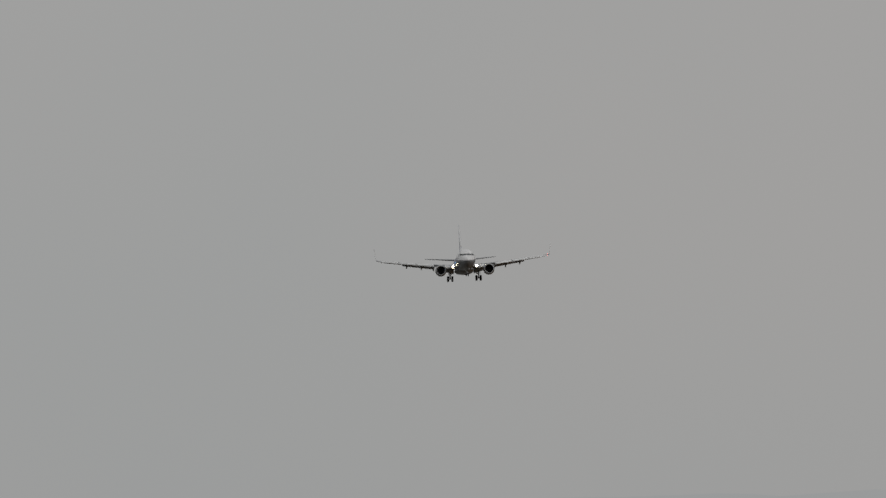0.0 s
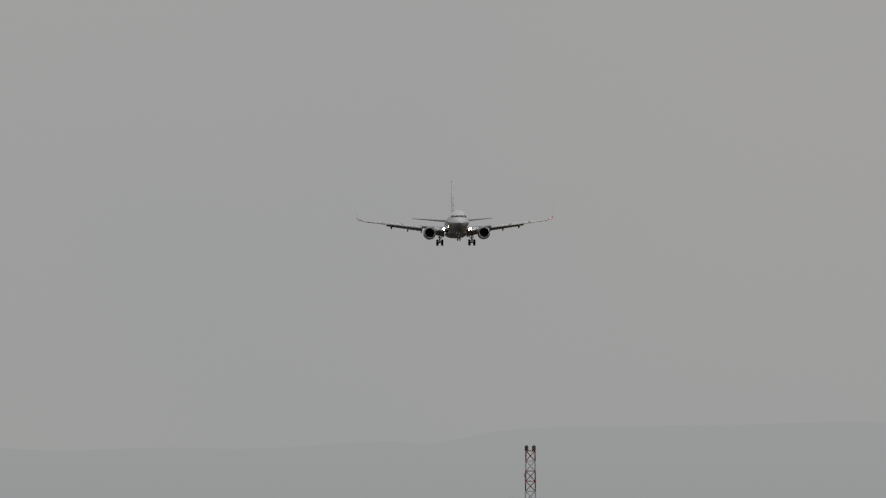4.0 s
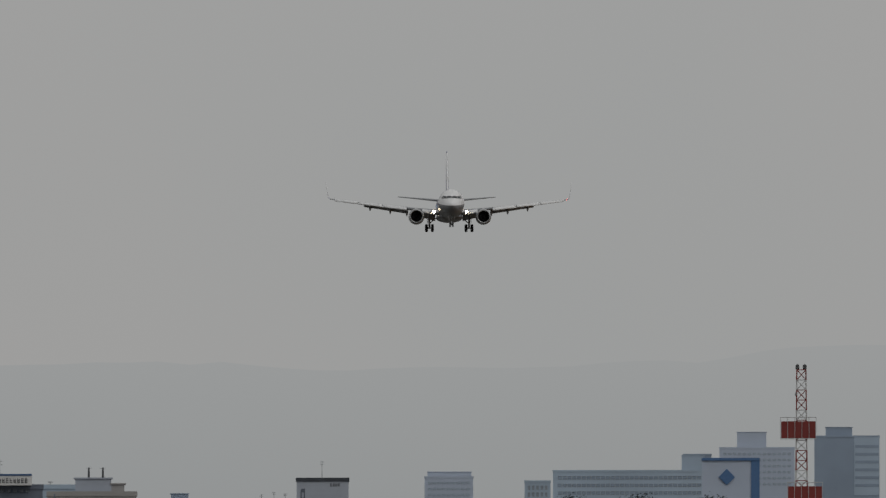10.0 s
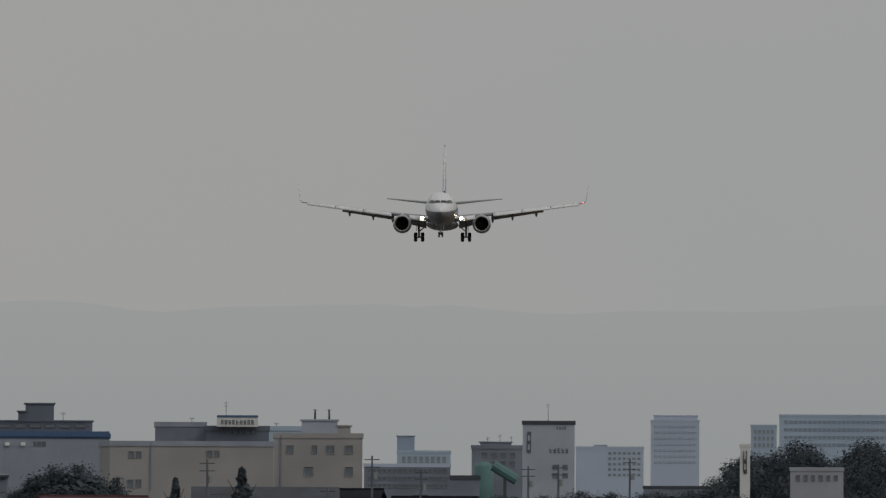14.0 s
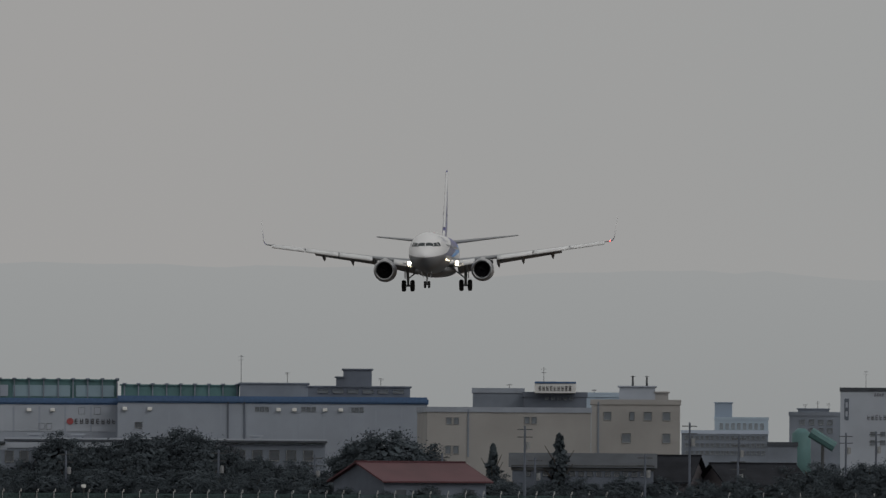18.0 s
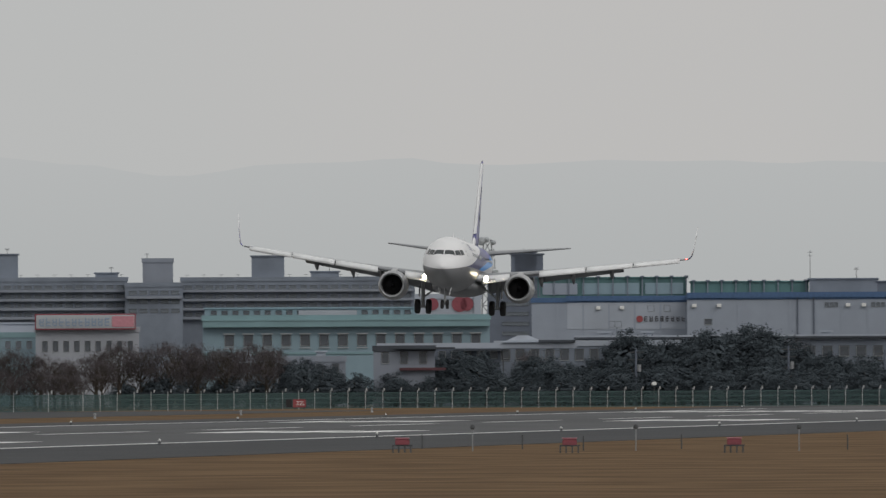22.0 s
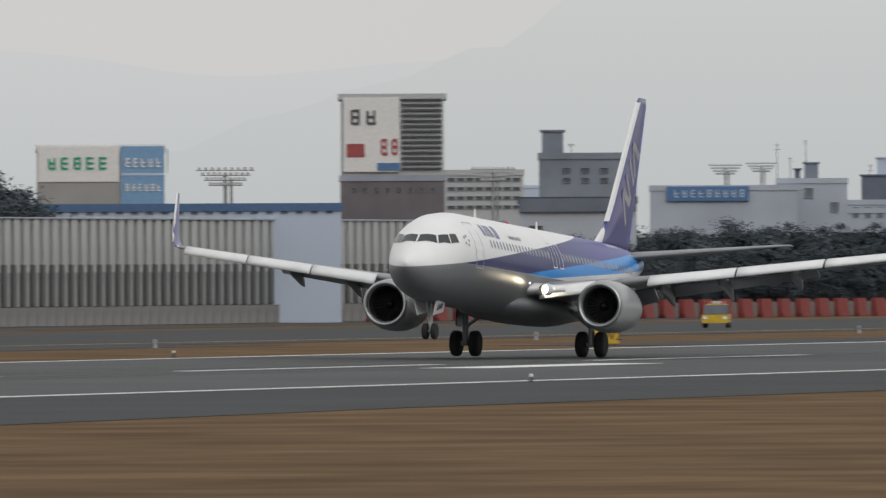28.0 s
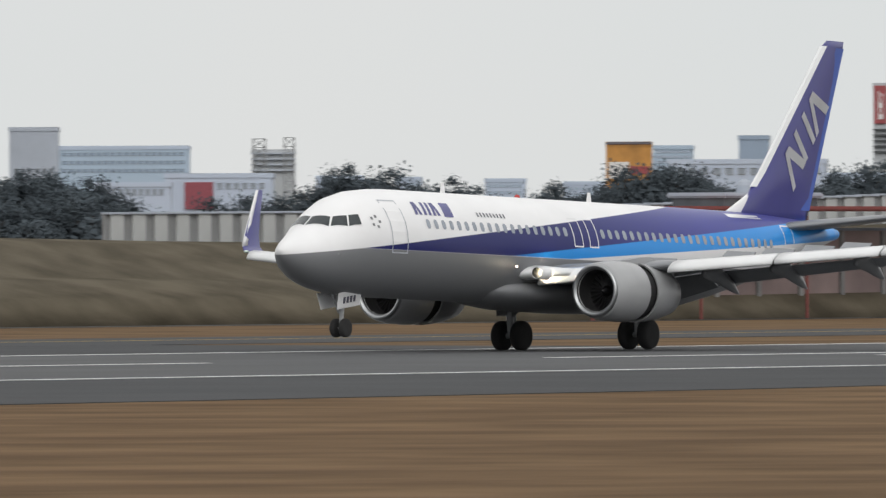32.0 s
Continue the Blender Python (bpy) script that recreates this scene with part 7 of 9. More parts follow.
band(b, "balcony", -4.77, -1.70, 11.23, 11.91, CONCRETE_LIGHT, 1.3)
band(b, "balcony", -0.68, 4.77, 11.37, 11.91, CONCRETE_LIGHT, 1.2)
band(b, "balcony", 4.70, 7.36, 10.82, 11.37, CONCRETE_LIGHT, 1.6, y=2)
band(b, "balcony", -10.23, -8.39, 10.89, 11.37, CONCRETE_LIGHT, 1.2, y=3)
band(b, "balcony", -4.77, -1.70, 9.87, 10.55, CONCRETE_LIGHT, 1.3)
band(b, "balcony", -0.68, 4.77, 10.00, 10.55, CONCRETE_LIGHT, 1.2)
band(b, "balcony", 4.70, 7.36, 9.46, 10.00, CONCRETE_LIGHT, 1.6, y=2)
band(b, "balcony", -10.23, -8.39, 9.52, 10.00, CONCRETE_LIGHT, 1.2, y=3)
windows(b, -4.64, 4.64, 9.32, 21.05, 7, 9, 0.7, 0.4, mat=FAR_PANE)
antenna(b, -3.41, 4, 21.26, 22.62, 2, 0.07)
antenna(b, -2.59, 4, 21.26, 22.96, 2, 0.07)
antenna(b, 0.34, 4, 21.26, 22.41, 2, 0.07)
b = building("brown_flats", "brown tiled flats with a dark rooftop block", 1433.2, 369.1, 13.45, 12.00, 12, BROWN_TILE)
rooftop(b, "roof_block", -3.50, 0.00, 11.80, 15.17, 2, 5, BROWN_TILE)
antenna(b, -2.83, 4, 15.17, 16.58, 2, 0.07)
antenna(b, -1.35, 4, 15.17, 17.79, 2, 0.07)
antenna(b, -0.13, 4, 15.17, 16.91, 2, 0.07)
windows(b, -6.39, 6.39, 7.83, 11.20, 9, 2, 0.6, 0.5, mat=FAR_PANE)
b = building("white_house", "narrow white house with a small sign", 1394.4, 359.4, 3.14, 12.18, 8, OFFWHITE)
bars(b, -1.05, 0.92, 10.34, 11.00, 3, INK, -0.02, 51, "sign_mark")
windows(b, -1.05, 1.24, 7.40, 9.69, 2, 2, 0.55, 0.6, mat=FAR_PANE)
b = building("long_flats", "long pale flats with dark window bands", 1590.2, 401.2, 15.43, 15.66, 12, CREAM)
windows(b, -7.34, 7.42, 9.77, 15.21, 10, 4, 0.82, 0.45, mat=FAR_PANE)
band(b, "balcony_rail", -7.72, 7.72, 14.02, 14.47, CONCRETE_LIGHT, 0.8)
band(b, "balcony_rail", -7.72, 7.72, 12.68, 13.13, CONCRETE_LIGHT, 0.8)
antenna(b, -4.21, 4, 15.46, 16.63, 2, 0.07)
antenna(b, 1.90, 4, 15.46, 16.63, 2, 0.07)
b = building("tiled_house", "brown house with dark blue roof", 1380.4, 333.0, 6.78, 11.93, 10, BROWN_TILE, roof=ROOF_DARK)
rooftop(b, "tower", 0.16, 3.52, 11.73, 15.03, 2, 5, BROWN_TILE)
windows(b, -3.07, 3.07, 7.74, 10.96, 6, 2, 0.55, 0.6, mat=FAR_PANE)
b = building("dark_roof_house", "house with a dark hipped roof", 1381.6, 327.9, 4.13, 11.63, 10, BROWN_TILE, roof=ROOF_DARK)
rooftop(b, "hip_roof", -1.94, 1.94, 11.43, 13.43, 1, 7, ROOF_DARK)
windows(b, -1.61, 1.61, 8.40, 10.98, 4, 2, 0.55, 0.6, mat=FAR_PANE)
b = building("grey_works", "low grey works with a dark roof", 1449.9, 384.4, 8.86, 11.26, 12, CONCRETE_DARK, roof=ROOF_DARK)
windows(b, -3.75, 3.75, 7.85, 10.58, 8, 2, 0.55, 0.6, mat=FAR_PANE)
b = building("pale_works", "low pale works hall with vent", 1447.8, 392.2, 7.64, 9.88, 12, CONCRETE, roof=ROOF_GREY)
windows(b, -3.14, 3.68, 7.83, 9.19, 8, 1, 0.55, 0.6, mat=FAR_PANE)
rooftop(b, "vent", -1.77, 0.27, 9.68, 11.79, 2, 5, PALE)
b = building("low_white_shed", "long low white shed with openings", 1288.0, 331.7, 41.11, 5.74, 10, OFFWHITE, roof=OFFWHITE)
windows(b, -18.14, 19.95, 3.20, 5.02, 20, 1, 0.5, 0.6)
water_tank(1354.1, 355.4, 0.83, 9.81)
water_tank(1359.2, 335.4, 0.76, 9.11)
water_tank(1360.9, 328.6, 0.57, 10.13)
m = lattice("power_pylon", "grey steel power pylon far off", "pylon", 2515.1, 659.0, 2.60, 0.95, 26.58, 9, (STEEL,))
ball_net(2220.2, 600.8, 2224.6, 584.0, 21.87)
b = building("mall", "grey shopping hall with a pink sign", 1419.9, 417.3, 24.02, 14.15, 26, PANEL_GREY, rib=4)
band(b, "sign_board", 5.95, 11.67, 11.66, 13.41, SIGN_PINK, 0.5, "faded pink sign board")
bars(b, 6.16, 11.40, 11.86, 13.21, 3, SIGN_WHITE, -0.55, 61, "sign_mark")
rooftop(b, "vent_house", -4.47, -0.77, 13.95, 16.30, 2, 5, PALE)
rooftop(b, "vent_house", -4.27, -0.98, 13.95, 16.44, 2, 5, PALE)
windows(b, -11.54, 4.94, 12.13, 13.48, 6, 1, 0.3, 0.5, mat=FAR_PANE)
b = building("mall_tower", "dark grey rooftop hall of the shopping centre", 1442.3, 411.9, 12.27, 17.23, 20, CONCRETE_DARK, roof=ROOF_DARK, rib=4)
antenna(b, -4.50, 4, 17.03, 17.91, 2, 0.07)
antenna(b, 5.18, 4, 17.03, 19.13, 2, 0.07)
antenna(b, 3.68, 4, 17.03, 19.82, 2, 0.07)
b = building("white_factory", "long pale grey factory wall with few windows", 1375.6, 390.8, 22.75, 10.25, 18, PANEL_GREY, rib=5)
windows(b, -0.65, 1.17, 7.26, 8.36, 2, 1, 0.7, 0.95, mat=FAR_PANE)
windows(b, 7.21, 8.71, 7.26, 8.30, 2, 1, 0.7, 0.95, mat=FAR_PANE)
windows(b, 4.88, 11.38, 9.47, 10.05, 4, 1, 0.3, 0.5, mat=FAR_PANE)
band(b, "pipe", 3.45, 3.58, 4.14, 9.99, STEEL_DARK, 0.2)
b = building("white_block", "white block with a water tower and roof mast", 1376.1, 424.3, 17.80, 11.66, 14, OFFWHITE, roof=OFFWHITE)
rooftop(b, "tower", -1.70, 1.44, 11.66, 16.57, 3, 6, PALE)
rooftop(b, "roof_room", -3.53, 0.52, 11.46, 14.54, 2, 5, CONCRETE_DARK)
antenna(b, -0.13, 4, 16.57, 19.51, 1, 0.2)
antenna(b, -2.49, 4, 11.46, 16.04, 2, 0.07)
antenna(b, 1.05, 4, 16.57, 18.01, 2, 0.07)
windows(b, -4.97, 8.12, 10.35, 11.00, 9, 1, 0.5, 0.7, mat=FAR_PANE)
rooftop(b, "roof_room", 1.90, 6.15, 11.46, 12.44, 2, 5, OFFWHITE)
b = building("grey_store", "grey store behind the brown flats", 1497.7, 399.3, 5.28, 11.71, 14, CONCRETE_DARK, roof=ROOF_DARK)
windows(b, -2.29, 2.29, 9.25, 11.01, 4, 1, 0.55, 0.6, mat=FAR_PANE)
b = building("white_flat_roof", "white flat-roofed house with rooftop tanks", 1335.2, 421.1, 7.95, 13.89, 14, OFFWHITE)
rooftop(b, "tank", -0.86, 0.73, 13.69, 15.67, 2, 3, CONCRETE)
rooftop(b, "tank", -1.94, -1.30, 13.69, 14.97, 2, 2, CONCRETE_DARK)
windows(b, -0.80, 0.16, 11.72, 12.93, 1, 1, 0.95, 0.95, mat=FAR_PANE)
windows(b, 2.07, 3.02, 10.13, 11.34, 1, 1, 0.95, 0.95, mat=FAR_PANE)
antenna(b, -3.91, 4, 13.69, 18.09, 2, 0.07)
antenna(b, -0.67, 4, 15.67, 18.40, 2, 0.07)
antenna(b, -2.45, 4, 13.69, 16.50, 2, 0.07)
b = building("blue_sign_house", "white house with a blue sign band", 1322.6, 427.5, 16.43, 13.08, 12, OFFWHITE)
band(b, "sign_board", -6.32, 2.84, 11.44, 13.08, SIGN_BLUE, 0.4, "blue sign board")
bars(b, -5.69, 2.53, 11.82, 12.77, 9, PALE_BLUE, -0.45, 71, "sign_mark")
floodlight(1617.7, 522.6, 2.32, 17.97)
floodlight(1619.2, 517.9, 2.16, 18.21)
b = building("long_low_house", "long low white house with windows", 1357.6, 416.4, 14.33, 10.59, 12, OFFWHITE)
windows(b, -6.91, 6.84, 9.49, 10.26, 10, 1, 0.5, 0.7, mat=FAR_PANE)
b = building("grey_hall", "grey building with a rooftop tower", 1090.3, 365.6, 8.99, 14.53, 14, CONCRETE)
rooftop(b, "tower", -4.23, -2.25, 14.33, 16.62, 1, 5, CONCRETE)
windows(b, -2.82, 2.40, 11.65, 13.48, 3, 2, 0.4, 0.5)
antenna(b, -1.52, 4, 14.33, 15.57, 2, 0.07)
b = building("dark_store", "low dark store with white lower wall", 1023.7, 344.2, 10.21, 10.05, 12, OFFWHITE, roof=ROOF_DARK)
band(b, "dark_fascia", -5.11, 5.11, 8.87, 10.05, CONCRETE_DARK, 0.4)
windows(b, -4.32, -2.99, 7.00, 7.74, 1, 1, 0.9, 0.9)
b = building("billboard_house", "building with a tall white and red billboard beside a louvred wall", 1225.9, 432.6, 10.75, 22.20, 14, SIGN_GREY, over=0.6)
band(b, "billboard", -5.14, 0.77, 14.16, 21.96, SIGN_WHITE, 0.4, "white billboard")
bars(b, -4.67, -1.42, 19.01, 20.78, 2, INK, -0.42, 81, "sign_mark")
band(b, "red_mark", -4.79, -2.90, 15.70, 17.12, SIGN_RED, 0.46)
bars(b, -1.42, 0.77, 15.82, 17.71, 2, SIGN_RED, -0.42, 82, "sign_mark")
band(b, "blue_strip", -1.60, 0.77, 14.28, 15.11, SIGN_BLUE, 0.46)
band(b, "louvre", 1.00, 5.14, 21.61, 21.84, STEEL_DARK, 0.3)
band(b, "louvre", 1.00, 5.14, 21.05, 21.29, STEEL_DARK, 0.3)
band(b, "louvre", 1.00, 5.14, 20.50, 20.73, STEEL_DARK, 0.3)
band(b, "louvre", 1.00, 5.14, 19.94, 20.18, STEEL_DARK, 0.3)
band(b, "louvre", 1.00, 5.14, 19.38, 19.62, STEEL_DARK, 0.3)
band(b, "louvre", 1.00, 5.14, 18.83, 19.07, STEEL_DARK, 0.3)
band(b, "louvre", 1.00, 5.14, 18.27, 18.51, STEEL_DARK, 0.3)
band(b, "louvre", 1.00, 5.14, 17.72, 17.95, STEEL_DARK, 0.3)
band(b, "louvre", 1.00, 5.14, 17.16, 17.40, STEEL_DARK, 0.3)
band(b, "louvre", 1.00, 5.14, 16.61, 16.84, STEEL_DARK, 0.3)
band(b, "louvre", 1.00, 5.14, 16.05, 16.29, STEEL_DARK, 0.3)
band(b, "louvre", 1.00, 5.14, 15.50, 15.73, STEEL_DARK, 0.3)
band(b, "louvre", 1.00, 5.14, 14.94, 15.18, STEEL_DARK, 0.3)
band(b, "louvre", 1.00, 5.14, 14.39, 14.62, STEEL_DARK, 0.3)
b = building("brown_hall", "brown brick hall with grey roof", 1178.8, 416.0, 10.45, 13.31, 14, BROWN_TILE, roof=ROOF_GREY)
windows(b, -4.43, 4.66, 11.38, 12.52, 8, 1, 0.3, 0.4)
b = building("frame_hall", "pale steel-framed parking hall", 1229.1, 423.6, 8.27, 14.21, 14, SIGN_GREY)
windows(b, -3.90, 3.90, 9.95, 13.79, 8, 4, 0.8, 0.4)
floodlight(985.4, 362.7, 2.48, 12.38)
floodlight(1087.5, 373.9, 2.09, 13.19)
b = building("billboard_block", "block with a white billboard and a blue side panel", 1028.4, 390.3, 11.30, 14.96, 12, SIGN_WHITE)
band(b, "billboard", -5.50, 1.65, 11.81, 14.96, SIGN_WHITE, 0.3, "white billboard with green marks")
bars(b, -4.85, 0.75, 12.86, 14.06, 5, SIGN_GREEN, -0.32, 91, "sign_mark")
band(b, "lower_wall", -5.65, 1.65, 9.76, 11.81, BEIGE, 0.2)
windows(b, -5.45, 1.45, 9.96, 11.56, 12, 4, 0.8, 0.3, mat=BEIGE)
band(b, "blue_panel", 1.80, 5.65, 9.76, 14.96, SIGN_BLUELIGHT, 0.34, "blue sign panel")
bars(b, 2.10, 5.45, 13.06, 13.96, 5, SIGN_WHITE, -0.36, 92, "sign_mark")
bars(b, 2.10, 5.45, 10.96, 11.66, 6, SIGN_WHITE, -0.36, 93, "sign_mark")
band(b, "panel_seam", 1.80, 5.65, 12.36, 12.56, PALE, 0.38)
antenna(b, 5.95, 4, 14.76, 12.61, 0, 0.07)
b = building("blue_roof_shed", "long low shed with a blue roof edge", 871.8, 323.9, 22.95, 8.80, 12, PALE, roof=BAND_BLUE)
windows(b, -11.27, 11.14, 8.04, 8.55, 20, 1, 0.5, 0.5)
b = building("chimney", "dark grey metal flue stack", 1162.5, 459.5, 0.80, 17.69, 1.0, CONCRETE_DARK, category="chimney", over=0.05)
b = building("chimney", "dark grey metal flue stack", 1163.8, 456.1, 0.40, 16.74, 1.0, CONCRETE_DARK, category="chimney", over=0.05)
b = building("chimney", "dark grey metal flue stack", 1164.2, 455.2, 0.97, 18.28, 1.0, CONCRETE_DARK, category="chimney", over=0.05)
m = lattice("phone_mast", "thin white and red phone mast", "mast", 1209.1, 477.5, 0.9, 0.5, 21.01, 14, (MAST_WHITE, MAST_RED))
b = building("works_block", "low beige works building", 1116.2, 440.6, 2.95, 13.16, 8, BEIGE)
b = building("white_flats", "white flats with rows of windows and a roof house", 1386.8, 571.6, 13.77, 19.19, 14, OFFWHITE)
rooftop(b, "roof_house", 1.64, 5.25, 18.99, 21.78, 2, 5, CREAM)
rooftop(b, "roof_house", 5.25, 5.93, 18.99, 20.35, 2, 5, CREAM)
windows(b, -4.84, 6.61, 14.55, 18.64, 14, 3, 0.7, 0.45, mat=FAR_PANE)
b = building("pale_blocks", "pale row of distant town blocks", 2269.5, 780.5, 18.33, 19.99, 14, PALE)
b = building("sign_board_house", "white house carrying a tall blank grey board on a truss", 920.0, 391.9, 8.55, 13.67, 12, OFFWHITE)
band(b, "board_top", -3.64, 4.36, 22.13, 22.31, SIGN_GREY, 2.2, y=4.5)
rooftop(b, "tall_board", -2.32, 4.36, 15.49, 22.03, 4, 1.0, SIGN_GREY, "tall blank grey board")
antenna(b, -1.95, 4, 22.03, 23.67, 0, 0.15)
antenna(b, -1.41, 4, 22.03, 23.67, 0, 0.15)
antenna(b, 3.59, 4, 22.03, 23.67, 0, 0.15)
rooftop(b, "water_tank", -3.18, -1.09, 13.47, 15.31, 2, 5, OFFWHITE)
windows(b, -4.09, 4.09, 10.58, 13.08, 5, 2, 0.35, 0.45)
truss(b, -1.09, 4.27, 13.47, 15.49, 4.5)
band(b, "canopy", -0.73, 4.09, 12.31, 12.53, CONCRETE, 1.5)
b = building("gable_house", "white house with steep dark roofs", 908.7, 380.2, 4.12, 14.09, 10, OFFWHITE, roof=ROOF_DARK)
windows(b, -0.81, 0.45, 12.03, 13.10, 1, 1, 0.95, 0.95)
windows(b, -0.81, 0.45, 10.15, 11.22, 1, 1, 0.95, 0.95)
gable(b, 2.27, 14.09, 8, 1.70, ROOF_DARK)
b = building("blue_block", "pale blue office block with bands", 1742.1, 758.2, 15.89, 27.50, 16, PALE_BLUE)
windows(b, -7.25, 7.43, 20.85, 26.90, 14, 6, 0.8, 0.35, mat=MID_BLUE)
antenna(b, 1.73, 4, 27.30, 29.66, 2, 0.07)
b = building("old_house", "grey house with a gabled roof tower", 960.5, 424.2, 3.34, 14.92, 10, CONCRETE, roof=ROOF_DARK)
rooftop(b, "tower", -1.38, 1.29, 14.72, 16.49, 2, 5, CONCRETE)
windows(b, -1.19, 1.43, 13.25, 14.68, 3, 1, 0.55, 0.6)
b = building("long_house", "low beige house with a dark ridge roof", 935.2, 407.2, 5.56, 12.54, 10, BEIGE, roof=ROOF_DARK)
rooftop(b, "roof", -2.32, 2.41, 12.34, 13.46, 1, 7, ROOF_DARK)
windows(b, -2.32, 2.32, 11.38, 12.07, 7, 1, 0.55, 0.6)
b = building("beige_row", "long low beige row of houses", 896.8, 395.1, 15.68, 10.93, 10, BEIGE, roof=CREAM)
windows(b, -7.39, 7.53, 9.51, 10.62, 16, 1, 0.4, 0.5)
b = building("pavilion", "beige hall with a balustraded terrace and arched railings", 795.5, 385.9, 18.08, 12.31, 16, BEIGE)
rooftop(b, "tower", -5.77, 1.02, 9.93, 15.91, -0.5, 7, BEIGE, "square beige tower")
windows(b, -3.97, -2.74, 12.39, 14.02, 1, 1, 0.9, 0.9, y=-0.5)
windows(b, 6.59, 8.14, 10.14, 10.96, 2, 1, 0.8, 0.9)
band(b, "cornice", -5.93, 1.19, 15.50, 15.82, CREAM, 0.9)
hip(b, -5.69, 0.94, 15.91, 17.01, -0.8, 7.6, ROOF_DARK)
arc_rail(b, -8.88, -5.69, 12.31, 13.70)
arc_rail(b, 1.06, 4.95, 12.31, 13.70)
arc_rail(b, 4.95, 8.63, 12.31, 13.70)
antenna(b, -0.37, 4, 17.01, 17.71, 1, 0.07)
antenna(b, 0.74, 4, 15.91, 17.30, 2, 0.07)
b = building("department_store", "white store with a tall sign showing two orange marks", 1637.2, 931.3, 10.54, 30.80, 16, OFFWHITE)
windows(b, -4.40, 4.66, 23.29, 26.74, 4, 2, 0.4, 0.5, mat=FAR_PANE)
b = building("store_sign_tower", "white sign tower with two orange-red marks", 1624.5, 913.2, 10.51, 36.81, 8, SIGN_WHITE, category="sign tower")
blob_mark(b, -3.80, 34.33, 1.62)
blob_mark(b, 2.01, 34.33, 1.62)
bars(b, -4.49, -2.95, 32.45, 32.88, 3, INK, -0.02, 101, "sign_mark")
bars(b, 0.47, 2.18, 32.45, 32.88, 3, INK, -0.02, 102, "sign_mark")
band(b, "seam", -5.26, 5.26, 31.43, 31.60, SIGN_GREY, 0.06)
b = building("grey_block_flats", "grey apartment block with dark balconies", 913.7, 504.3, 11.47, 16.38, 14, CONCRETE)
rooftop(b, "stair_tower", 1.35, 3.90, 16.38, 19.51, 1, 6, CONCRETE)
windows(b, -5.35, 5.49, 12.14, 15.99, 10, 4, 0.75, 0.5)
windows(b, -1.98, 1.20, 16.47, 18.11, 3, 1, 0.8, 0.6)
band(b, "balcony", -2.46, 5.73, 15.32, 15.70, PALE, 1.1)
band(b, "balcony", -2.46, 5.73, 14.35, 14.74, PALE, 1.1)
band(b, "balcony", -2.46, 5.73, 13.39, 13.78, PALE, 1.1)
band(b, "balcony", -2.46, 5.73, 12.43, 12.81, PALE, 1.1)
b = building("grey_block_flats", "grey apartment block beside the green frame", 926.4, 502.1, 5.16, 17.37, 13, CONCRETE)
windows(b, -2.38, 2.38, 13.23, 17.03, 5, 4, 0.75, 0.5)
rooftop(b, "roof_hall", -2.38, 2.38, 17.17, 18.68, 2, 5, OFFWHITE)
b = building("frame_hall", "white hall topped by a green steel frame", 1044.0, 558.0, 11.02, 17.03, 22, OFFWHITE)
green_frame(b, -17.67, 4.85, 17.03, 20.85)
windows(b, -4.85, 4.96, 15.94, 16.70, 8, 1, 0.5, 0.5)
b = building("hotel", "white hotel with horizontal window bands", 1042.3, 596.9, 16.82, 17.62, 16, OFFWHITE)
rooftop(b, "roof_house", -1.82, 1.02, 17.42, 18.70, 2, 5, OFFWHITE)
rooftop(b, "roof_edge", 3.86, 7.84, 17.42, 17.57, 2, 5, PALE)
windows(b, -7.50, 8.18, 15.46, 16.60, 7, 1, 0.72, 0.55, mat=FAR_PANE)
windows(b, -7.50, 8.18, 14.39, 15.52, 7, 1, 0.72, 0.55, mat=FAR_PANE)
windows(b, -7.50, 8.18, 13.31, 14.44, 7, 1, 0.72, 0.55, mat=FAR_PANE)
windows(b, -7.50, 8.18, 12.23, 13.36, 7, 1, 0.72, 0.55, mat=FAR_PANE)
b = building("blue_flats", "blue-grey flats with balconies", 977.3, 569.1, 4.08, 16.19, 13, PALE_BLUE)
windows(b, -1.82, 1.82, 11.26, 15.71, 4, 5, 0.75, 0.5)
rooftop(b, "roof_frame", -1.61, 0.11, 15.99, 16.46, 2, 5, MID_BLUE)
antenna(b, -1.23, 4, 15.99, 16.78, 2, 0.07)
b = building("pale_flats", "pale stepped flats with a steel mast", 958.3, 561.6, 3.37, 15.45, 13, OFFWHITE)
rooftop(b, "roof_room", -1.27, 0.95, 15.25, 16.24, 2, 5, PALE)
antenna(b, 0.79, 4, 16.24, 18.98, 0, 0.4)
windows(b, -1.48, 1.48, 10.86, 14.97, 3, 5, 0.7, 0.4)
b = building("pale_flats", "lower pale stepped flats with balconies", 955.3, 562.7, 1.79, 14.21, 12, OFFWHITE)
windows(b, -0.74, 0.74, 10.32, 13.79, 2, 4, 0.7, 0.4)
rooftop(b, "roof_room", -0.21, 0.84, 14.01, 14.53, 2, 5, OFFWHITE)
b = building("small_white", "white side wing of a store", 1264.3, 712.8, 4.77, 20.06, 12, PALE)
windows(b, -2.05, 2.05, 17.06, 19.11, 4, 2, 0.4, 0.4, mat=HAZE_PANE)
b = building("small_low", "low pale wing of a store", 1220.5, 688.6, 7.58, 15.76, 12, PALE)
b = building("long_store", "long cream store with a dark window strip", 935.4, 579.0, 37.69, 13.99, 24, CREAM_WARM, roof=OFFWHITE)
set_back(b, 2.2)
band(b, "dark_strip", -10.95, 18.43, 11.17, 12.32, PANE, 0.12, "dark glazed strip")
